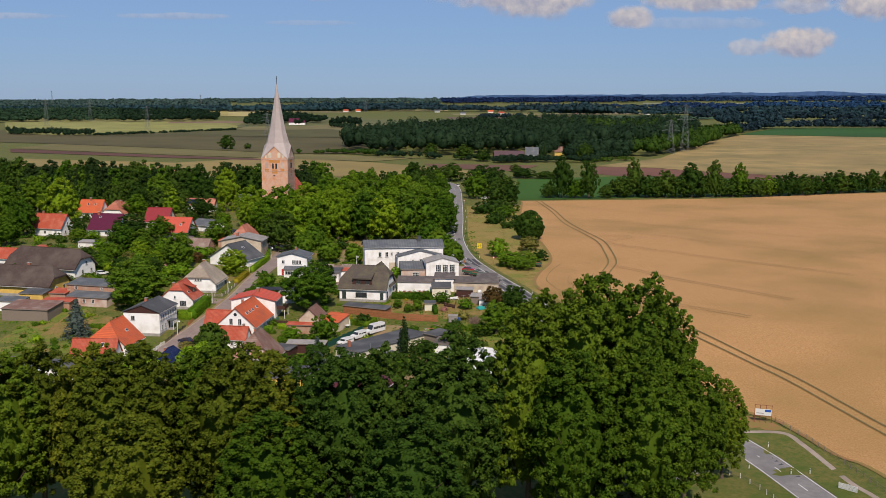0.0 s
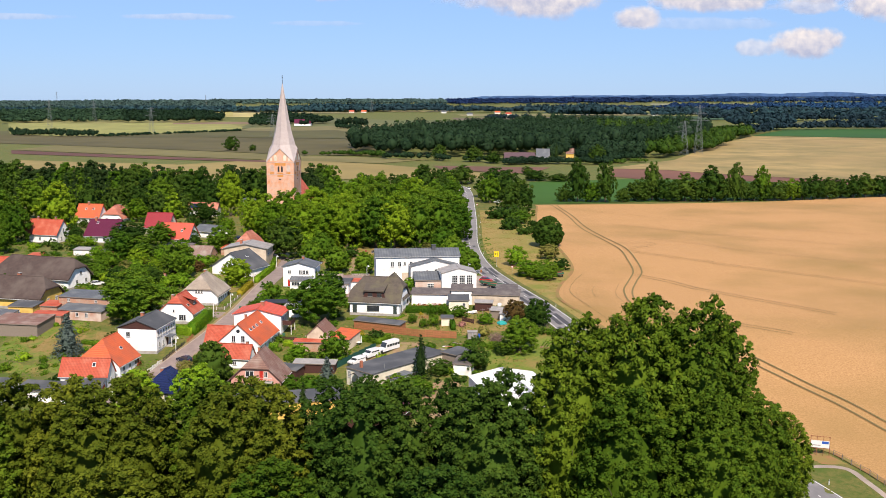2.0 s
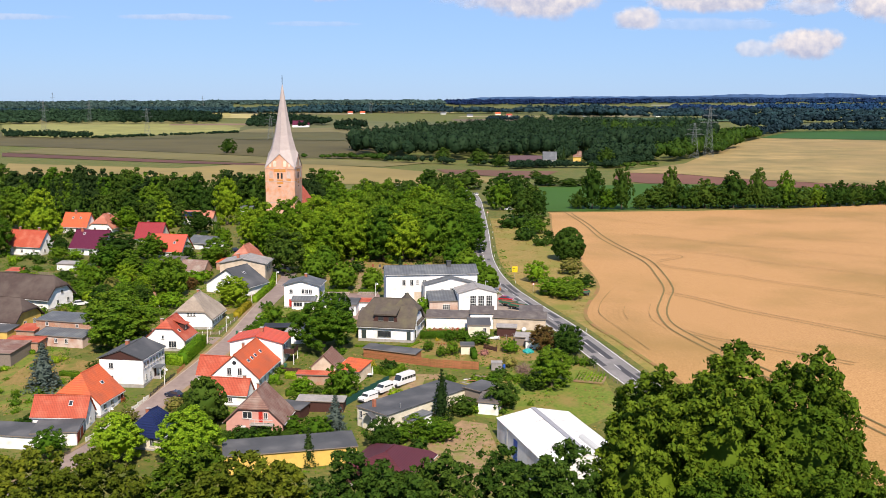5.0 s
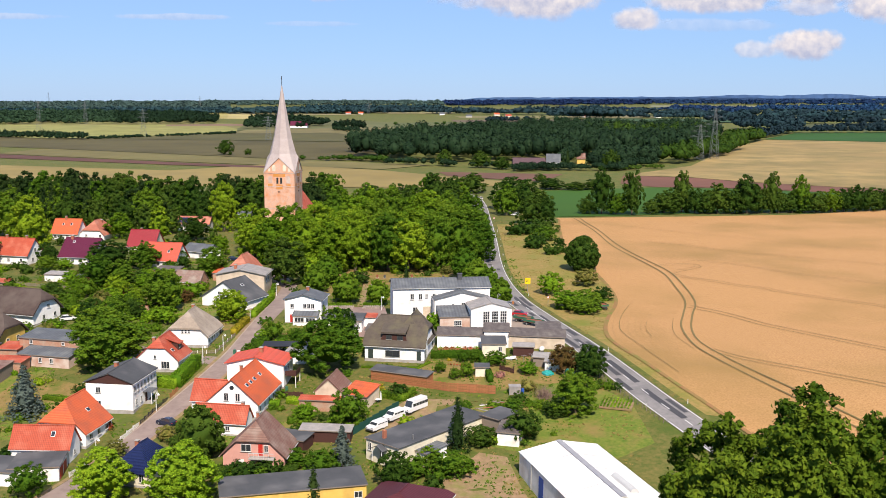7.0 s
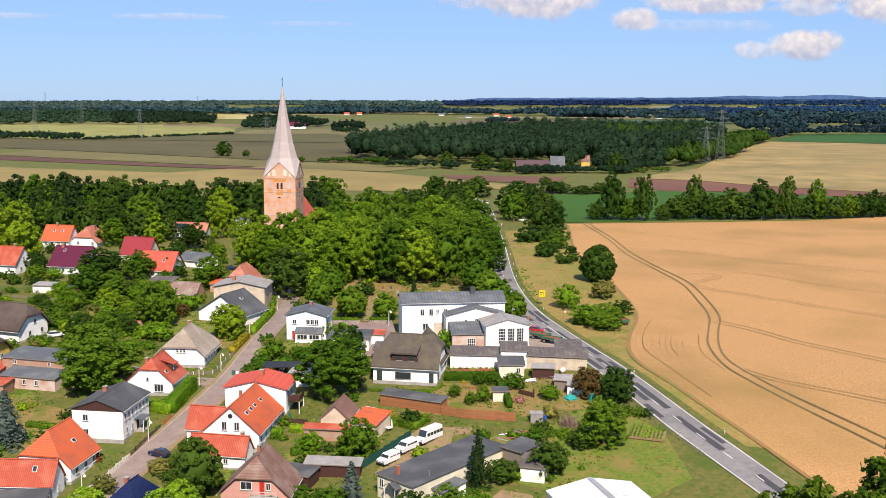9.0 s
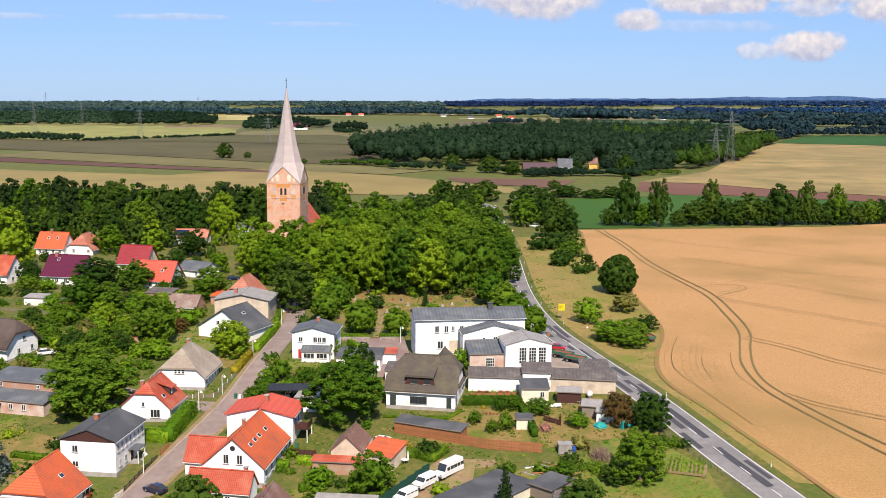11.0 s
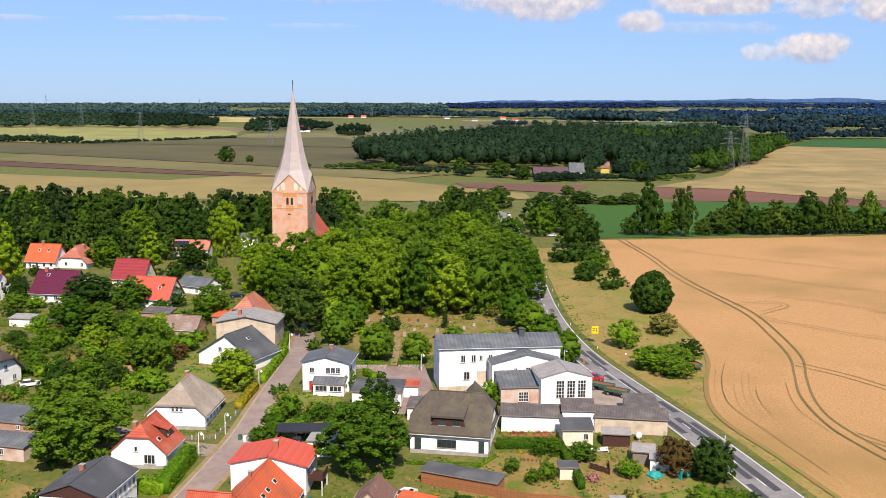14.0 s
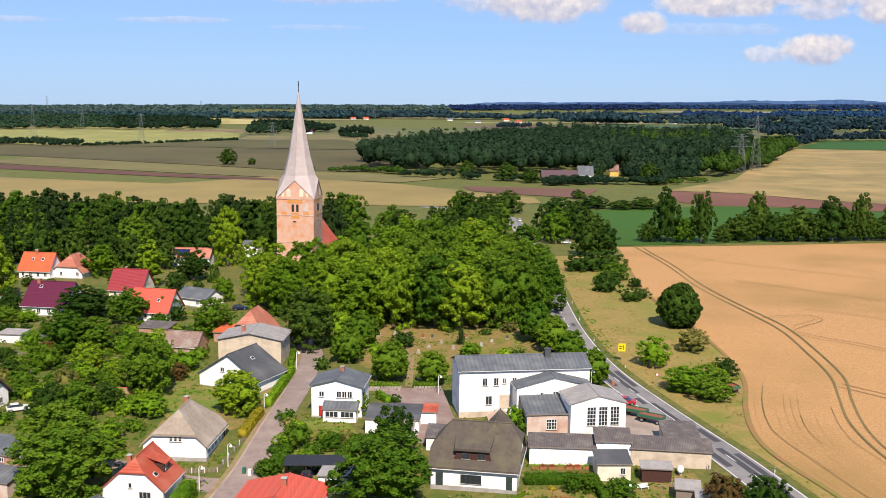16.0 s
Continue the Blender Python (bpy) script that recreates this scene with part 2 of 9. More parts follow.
M["teal"] = mat("teal_plastic", (0.02, 0.32, 0.30), (0.02, 0.28, 0.27), 2, 0.5)
M["steel"] = mat("galvanised_steel", (0.45, 0.46, 0.47), (0.38, 0.39, 0.40), 4, 0.45, metal=0.7)
M["pylon"] = mat("dull_pylon_steel", (0.17, 0.19, 0.19), (0.13, 0.145, 0.15), 4, 0.7)
M["twig"] = mat("dry_brushwood", (0.30, 0.19, 0.15), (0.22, 0.15, 0.12), 6, 0.95)
M["paintwhite"] = mat("white_road_paint", (0.75, 0.75, 0.73), (0.62, 0.62, 0.60), 3, 0.7, wcoord=True)
M["asphalt"] = mat("worn_asphalt", (0.255, 0.238, 0.234), (0.183, 0.174, 0.170), 0.9, 0.9, 0.2, 14, dirt=(0.162, 0.153, 0.153), dscale=0.15, wcoord=True)
M["patch"] = mat("fresh_asphalt_patch", (0.05, 0.05, 0.057), (0.065, 0.063, 0.07), 1.0, 0.85, wcoord=True)
M["street"] = mat("pale_street_surface", (0.27, 0.205, 0.18), (0.205, 0.155, 0.138), 0.9, 0.9, 0.25, 9, dirt=(0.30, 0.235, 0.20), dscale=0.3, wcoord=True)
M["paving"] = mat("reddish_paving", (0.255, 0.170, 0.149), (0.204, 0.140, 0.128), 0.7, 0.9, 0.2, 6, dirt=(0.297, 0.238, 0.204), dscale=0.25, wcoord=True)
M["yard"] = mat("pale_concrete_yard", (0.374, 0.306, 0.255), (0.306, 0.246, 0.204), 0.6, 0.9, 0.15, 8, dirt=(0.246, 0.196, 0.162), dscale=0.2, wcoord=True)
M["dirt"] = mat("sandy_dirt", (0.33, 0.215, 0.125), (0.20, 0.135, 0.07), 1.1, 0.95, 0.6, 6, dirt=(0.17, 0.18, 0.04), dscale=0.3, wcoord=True)
M["grass"] = mat("summer_grass", (0.060, 0.094, 0.010), (0.176, 0.140, 0.038), 0.9, 0.95, 0.9, 5, dirt=(0.068, 0.100, 0.010), dscale=0.16, wcoord=True)
M["drygrass"] = mat("dry_meadow", (0.336, 0.216, 0.076), (0.184, 0.160, 0.032), 1.0, 0.95, 0.9, 5, dirt=(0.160, 0.172, 0.024), dscale=0.10, wcoord=True)
M["lawn"] = mat("half_dry_lawn", (0.29, 0.178, 0.068), (0.16, 0.132, 0.030), 1.2, 0.95, 0.9, 5, dirt=(0.115, 0.132, 0.016), dscale=0.2, wcoord=True)
M["wheat"] = mat("ripe_wheat", (0.52, 0.300, 0.122), (0.32, 0.165, 0.060), 2.4, 0.95, 0.9, 6, dirt=(0.27, 0.165, 0.052), dscale=0.020, wcoord=True)
M["seed"] = mat("thin_seed_row", (0.36, 0.22, 0.09), (0.27, 0.18, 0.06), 1.6, 0.95, wcoord=True)
M["tram"] = mat("flattened_wheat_track", (0.21, 0.14, 0.058), (0.14, 0.115, 0.035), 1.6, 0.95, wcoord=True)
M["edge"] = mat("rusty_field_margin", (0.289, 0.136, 0.060), (0.235, 0.150, 0.050), 0.8, 0.95, 0.5, 4, dirt=(0.170, 0.170, 0.034), dscale=0.3, wcoord=True)


# ---- small builders ----
def mesh_of(name, verts, faces, material=None):
    me = bpy.data.meshes.new(name)
    me.from_pydata([tuple(v) for v in verts], [], faces)
    if material:
        me.materials.append(material)
    return me


def part(name, bm, material, parent=None, label=""):
    """Links a bmesh (or a mesh) as ONE mesh object under its thing."""
    if isinstance(bm, bmesh.types.BMesh):
        bmesh.ops.recalc_face_normals(bm, faces=bm.faces)
        me = bpy.data.meshes.new(name)
        bm.to_mesh(me)
        bm.free()
        me.materials.append(material)
    else:
        me = bm
        if not me.materials:
            me.materials.append(material)
    ob = new(name, me)
    ob.parent = parent
    if label:
        ob["label"] = label
    return ob


def thing(name, m, label, category, group="", kind=""):
    ob = new(name)
    ob.matrix_world = m
    return tagged(ob, label, category, group, kind)


def add_box(bm, x0, x1, y0, y1, z0, z1, bev=0.0, m=None):
    v = [bm.verts.new(p) for p in ((x0, y0, z0), (x1, y0, z0), (x1, y1, z0), (x0, y1, z0), (x0, y0, z1), (x1, y0, z1), (x1, y1, z1), (x0, y1, z1))]
    f = [bm.faces.new([v[i] for i in q]) for q in ((0, 3, 2, 1), (4, 5, 6, 7), (0, 1, 5, 4), (1, 2, 6, 5), (2, 3, 7, 6), (3, 0, 4, 7))]
    if bev:
        bmesh.ops.bevel(bm, geom=list({e for q in f for e in q.edges}), offset=bev, segments=1, affect="EDGES")
    elif m is not None:
        bmesh.ops.transform(bm, matrix=m, verts=v)
    return v


def box(x0, x1, y0, y1, z0, z1, bev=0.0):
    bm = bmesh.new()
    add_box(bm, x0, x1, y0, y1, z0, z1, bev)
    return bm


def tube(bm, pts, radii, seg=7):
    """A tapered round bar along points."""
    rings = []
    for i, p in enumerate(pts):
        p = Vector(p)
        d = (Vector(pts[min(i + 1, len(pts) - 1)]) - Vector(pts[max(i - 1, 0)])).normalized()
        u = d.orthogonal().normalized()
        w = d.cross(u)
        rings.append([bm.verts.new(p + radii[i] * (math.cos(a) * u + math.sin(a) * w)) for a in (2 * math.pi * k / seg for k in range(seg))])
    for a, b in zip(rings, rings[1:]):
        for k in range(seg):
            bm.faces.new((a[k], a[(k + 1) % seg], b[(k + 1) % seg], b[k]))
    bm.faces.new(rings[0])
    bm.faces.new(rings[-1])


def bar(p, q, r, seg=7):
    bm = bmesh.new()
    tube(bm, [p, q], [r, r], seg)
    return bm


def sheet(name, pts, lift, material, label, category, cell=8.0, kind="structure", parent=None):
    """A flat piece of ground that follows the land."""
    bm = bmesh.new()
    bm.faces.new([bm.verts.new((x, y, 0)) for x, y in pts])
    xs, ys = [p[0] for p in pts], [p[1] for p in pts]
    for lo, hi, no in ((min(xs), max(xs), (1, 0, 0)), (min(ys), min(max(ys), 560), (0, 1, 0))):
        k = math.ceil(lo / cell) * cell
        while k < hi and hi - lo > cell:
            bmesh.ops.bisect_plane(bm, geom=bm.verts[:] + bm.edges[:] + bm.faces[:], plane_co=(k if no[0] else 0, k if no[1] else 0, 0), plane_no=no)
            k += cell
    for k in range(560, 1501, 80):
        if min(ys) < k < max(ys):
            bmesh.ops.bisect_plane(bm, geom=bm.verts[:] + bm.edges[:] + bm.faces[:], plane_co=(0, k, 0), plane_no=(0, 1, 0))
    bmesh.ops.triangulate(bm, faces=[f for f in bm.faces if len(f.verts) > 4])
    for v in bm.verts:
        v.co.z = land(v.co.x, v.co.y) + lift
    for f in bm.faces:
        f.normal_update()
        if f.normal.z < 0:
            f.normal_flip()
    me = bpy.data.meshes.new(name)
    bm.to_mesh(me)
    bm.free()
    me.materials.append(material)
    ob = new(name, me)
    ob.parent = parent
    if category:
        tagged(ob, label, category, kind=kind)
    return ob


def smooth(pts, n=6):
    """Points of a Catmull-Rom curve through pts."""
    out = []
    for i in range(len(pts) - 1):
        p0, p1, p2, p3 = (Vector(pts[min(max(i + k, 0), len(pts) - 1)]) for k in (-1, 0, 1, 2))
        for k in range(n):
            t = k / n
            out.append(0.5 * (2 * p1 + (p2 - p0) * t + (2 * p0 - 5 * p1 + 4 * p2 - p3) * t * t + (3 * p1 - p0 - 3 * p2 + p3) * t ** 3))
    return out + [Vector(pts[-1])]


def ribbon(name, line, a, b, lift, material, label="", category="", kind="structure", parent=None, n=6, raw=False):
    """A strip along a line between the offsets a and b to its right."""
    c = line if raw else smooth(line, n)
    verts = []
    for i, p in enumerate(c):
        d = (c[min(i + 1, len(c) - 1)] - c[max(i - 1, 0)]).normalized()
        r = Vector((d.y, -d.x))
        for o in (a, b):
            q = p + r * o
            verts.append((q.x, q.y, land(q.x, q.y) + lift))
    faces = [(2 * i, 2 * i + 1, 2 * i + 3, 2 * i + 2) for i in range(len(c) - 1)]
    me = mesh_of(name, verts, faces, material)
    ob = new(name, me)
    ob.parent = parent
    if category:
        tagged(ob, label, category, kind=kind)
    return ob


# ---- ground ----
def make_ground():
    xs = sorted(set([-4700, -3500, -2600, -2000, -1600, -1300, 1200, 1500, 1900, 2500, 3500, 4700] + list(range(-1000, 1000, 80)) + list(range(-260, 521, 10))))
    ys = sorted(set([-600, -200, 2500, 3500, 4800] + list(range(620, 1501, 80)) + [1540, 2000, 3000, 4000, 4700] + list(range(0, 561, 10))))
    verts = [(x, y, land(x, y)) for y in ys for x in xs]
    nx = len(xs)
    faces = [(j * nx + i, j * nx + i + 1, (j + 1) * nx + i + 1, (j + 1) * nx + i) for j in range(len(ys) - 1) for i in range(nx - 1)]
    tagged(new("ground", mesh_of("ground", verts, faces, M["grass"])), "patchy green and dry summer grass ground of the village", "ground", kind="structure")


make_ground()
ROAD = [(112.0, -80.0), (90.0, 50.0), (71.5, 138.0), (66.6, 161.0), (63.2, 178.0), (59.6, 189.0), (53.0, 205.0), (36.2, 248.5), (29.4, 268.5), (20.9, 299.8), (14.1, 327.5), (9.3, 350.5), (6.6, 373.5), (5.6, 404.0), (6.9, 460.0), (8.0, 540.0), (8.2, 599.7), (5.0, 639.1), (-8.0, 667.2), (-40.0, 689.5)]
ROAD_C = smooth(ROAD, 8)
road = ribbon("road", ROAD_C, -3.55, 3.55, 0.05, M["asphalt"], "grey worn asphalt country road with patches and white lines", "road", raw=True)


ribbon("edge_line", ROAD_C, 3.2, 3.36, 0.062, M["paintwhite"], parent=road, raw=True)
ribbon("edge_line", ROAD_C, -3.36, -3.2, 0.062, M["paintwhite"], parent=road, raw=True)
STREET = [(-84.0, 205.0), (-78.5, 222.0), (-75.0, 233.0), (-71.8, 246.4), (-68.8, 259.1), (-65.3, 273.2), (-61.7, 291.0), (-60.5, 304.0), (-59.6, 319.0), (-58.9, 335.2), (-59.0, 352.0), (-60.3, 367.0), (-68.0, 385.0)]
ribbon("street", STREET, -2.6, 2.6, 0.06, M["street"], "pale worn village street with sandy verges", "street")
ribbon("street_verge", STREET[:8], 2.6, 3.5, 0.05, M["dirt"], "sandy verge beside the village street", "verge")
ribbon("street_branch", [(-61.0, 287.5), (-68.0, 288.2), (-76.0, 291.0), (-88.0, 297.0)], -2.4, 2.4, 0.055, M["street"], "pale side lane leading off the village street", "street")
ribbon("sidewalk", STREET, -3.55, -2.65, 0.10, M["dirt"], "narrow sandy footpath along the village street", "pavement")
ribbon("gutter_stones", STREET[2:10], -2.68, -2.3, 0.075, M["yard"], "pale worn gutter stones along the street edge", "gutter")
FIELD_EDGE = [(124.0, -80.0), (103.0, 60.0), (88.0, 140.0), (82.1, 174.0), (77.5, 182.4), (73.9, 193.3), (70.7, 200.6), (65.0, 206.0), (58.5, 217.0), (49.6, 237.5), (42.5, 257.2), (38.3, 268.7), (33.9, 283.5), (31.2, 292.4), (29.8, 301.5), (30.6, 312.1), (33.7, 325.7), (38.6, 342.5), (40.4, 358.7), (39.7, 385.9), (37.6, 415.4), (36.1, 440.1), (39.0, 480.0), (44.0, 530.0)]
field = sheet("wheat_field", [tuple(p) for p in smooth(FIELD_EDGE, 3)] + [(43, 536), (104, 545), (163, 556), (231.6, 583.2), (416.3, 635.2), (420, -80)], 0.14, M["wheat"], "ripe golden wheat field with tractor tracks", "field", 10)
ribbon("field_margin", FIELD_EDGE, -0.7, 0.35, 0.17, M["edge"], "rusty brown weedy margin of the wheat field", "field margin")
TRACK_LEFT = [(51.6, 536.0), (52.8, 520.7), (55.2, 487.2), (56.2, 452.5), (60.4, 420.8), (63.2, 393.3), (62.3, 371.7), (60.6, 351.0), (56.2, 334.8), (51.5, 317.6), (49.9, 299.1), (51.9, 287.3), (57.2, 272.4), (65.5, 253.5), (75.5, 231.6), (82.3, 216.2), (95.0, 178.0)]
TRACK_RIGHT = [(54.6, 534.0), (55.3, 516.5), (57.4, 490.7), (58.7, 457.7), (62.3, 424.6), (65.9, 397.2), (65.3, 371.7), (63.3, 349.8), (58.5, 333.7), (54.3, 318.3), (52.4, 306.2), (52.9, 296.5), (55.9, 284.3), (60.1, 273.5), (68.0, 256.0), (77.6, 233.5), (84.6, 218.4), (97.5, 180.0)]
# fainter pairs that branch off, as (centre line, gap between the wheels, width)
BRANCHES = [
    ([(60.0, 344.0), (65.4, 338.2), (69.7, 332.2), (73.4, 325.5), (77.9, 318.9), (105.0, 287.0)], 2.6, 0.26),
    ([(66.2, 389.7), (72.0, 382.9), (78.1, 378.1), (83.5, 371.9), (90.7, 367.5), (96.4, 360.4), (140.0, 326.0)], 2.4, 0.2),
    ([(79.5, 419.4), (91.4, 413.2), (101.1, 402.9), (110.2, 391.4), (160.0, 352.0)], 2.2, 0.16),
    ([(72.3, 464.1), (90.3, 450.9), (104.7, 437.5), (125.9, 426.3), (190.0, 385.0)], 2.2, 0.16),
    ([(72.7, 506.0), (94.7, 488.1), (112.1, 477.2), (125.7, 466.8), (139.6, 456.9), (230.0, 410.0)], 2.2, 0.16),
    ([(53.4, 294.4), (56.8, 289.5), (62.9, 284.1), (86.0, 266.0)], 2.0, 0.22),
]
ROWS = [
    ([(63.4, 407.5), (70.0, 411.3), (77.9, 411.6), (79.7, 406.1), (76.5, 401.8), (69.5, 395.4), (65.4, 389.7)], 0.22),
    ([(65.4, 406.5), (70.6, 409.0), (76.6, 409.4), (77.6, 406.3), (75.0, 403.4), (68.5, 397.4)], 0.14),
    ([(41.9, 340.8), (37.6, 327.8), (34.6, 315.4), (34.0, 306.0), (36.7, 290.1), (38.9, 280.7), (40.6, 274.3)], 0.14),
    ([(42.7, 320.0), (40.9, 311.5), (40.6, 303.1)], 0.1), ([(51.8, 328.0), (48.6, 315.2), (47.5, 305.6), (48.7, 294.1)], 0.1),
    ([(98.0, 520.0), (101.5, 523.0), (106.0, 521.0), (107.0, 517.0)], 0.16),
]
TRAMS = [(TRACK_LEFT, 0.55), (TRACK_RIGHT, 0.55)] + ROWS
for line, gap, wd in BRANCHES:
    TRAMS += [([(x - gap / 2 * 0.6, y - gap / 2 * 0.8) for x, y in line], wd), ([(x + gap / 2 * 0.6, y + gap / 2 * 0.8) for x, y in line], wd)]
for line, wd in TRAMS:
    ribbon("tramline", line, -wd / 2, wd / 2, 0.30, M["tram"], parent=field)
EDGE_S = [p for p in smooth(FIELD_EDGE, 3) if 255 < p.y < 345]
for k, (off, lo, hi) in enumerate(((1.6, 262, 340), (5.6, 268, 330), (7.4, 275, 338), (8.8, 275, 338), (10.2, 278, 338), (11.5, 280, 325), (13.0, 284, 330))):
    ribbon("seed_row", [(p.x, p.y) for p in EDGE_S if lo < p.y < hi], off, off + 0.05, 0.30, M["seed"], parent=field)
sheet("meadow", [(p.x + 4.2, p.y) for p in ROAD_C if 250 < p.y < 520] + [(p.x + 0.4, p.y) for p in reversed(smooth(FIELD_EDGE, 3)) if 250 < p.y < 520], 0.03, M["drygrass"], "dry yellowing meadow between road and field", "meadow", 10)
sheet("churchyard_lawn", [(-46, 352), (-30, 345), (-6, 352), (-2, 395), (-50, 395), (-56, 372)], 0.03, M["lawn"], "half-dry churchyard lawn below tall lindens", "lawn")
sheet("paved_court", [(-41.5, 336), (-28.2, 336), (-25.8, 316), (-26.5, 303), (-33, 303), (-37, 318)], 0.045, M["paving"], "reddish paved forecourt beside the white building", "courtyard")
sheet("concrete_yard", [(5.5, 336), (4.5, 296), (17.0, 294.5), (15.8, 303), (11.0, 328), (8, 336)], 0.045, M["yard"], "pale worn concrete yard beside the road", "yard")
sheet("dirt_track", [(-8, 205), (-12, 228), (-5, 238), (0, 236), (1.5, 226), (5, 209)], 0.03, M["dirt"], "sandy dirt track beside the white hall", "track")
sheet("gravel_drive", [(-27, 245), (-22.5, 258), (-19, 263), (-9, 262), (-10, 259.5), (-13, 259), (-14, 250), (-22, 241)], 0.03, M["dirt"], "sandy driveway where the white vans are parked", "driveway")
for pts in ([(-15, 284.5), (-3.6, 284), (-2.2, 266), (-14, 267.5), (-22, 270)], [(-3, 284), (14, 290), (16, 270), (0, 266)], [(-65.5, 312), (-64.5, 320), (-70, 322), (-82, 315), (-83, 305), (-78, 310), (-70, 308)], [(-110, 262), (-92, 258), (-92, 275), (-108, 283)], [(-45, 315), (-36, 318), (-36, 324), (-44, 323)]):
    sheet("garden_lawn", pts, 0.03, M["lawn"], "half-dry garden lawn", "lawn")

for pts in ([(-8, 243), (2, 238), (17, 232), (28, 240), (27, 258), (17, 274), (6, 262), (-6, 258)], [(-12, 228), (-6, 232), (-8, 243), (-14, 238)]):
    sheet("wild_grass", pts, 0.025, M["lush"], "lush unmown green grass", "grass")
for pts in ([(-57.5, 290), (-57.5, 312), (-48, 318), (-43, 306), (-42, 296), (-47, 290)], [(-62, 318), (-66, 352), (-84, 350), (-86, 322), (-78, 312), (-68, 312)], [(-60, 246), (-52, 250), (-40, 255), (-36, 246), (-50, 238)], [(-120, 250), (-92, 246), (-90, 262), (-104, 285), (-118, 280)]):
    sheet("garden_lawn", pts, 0.02, M["lush"], "green garden grass", "lawn")

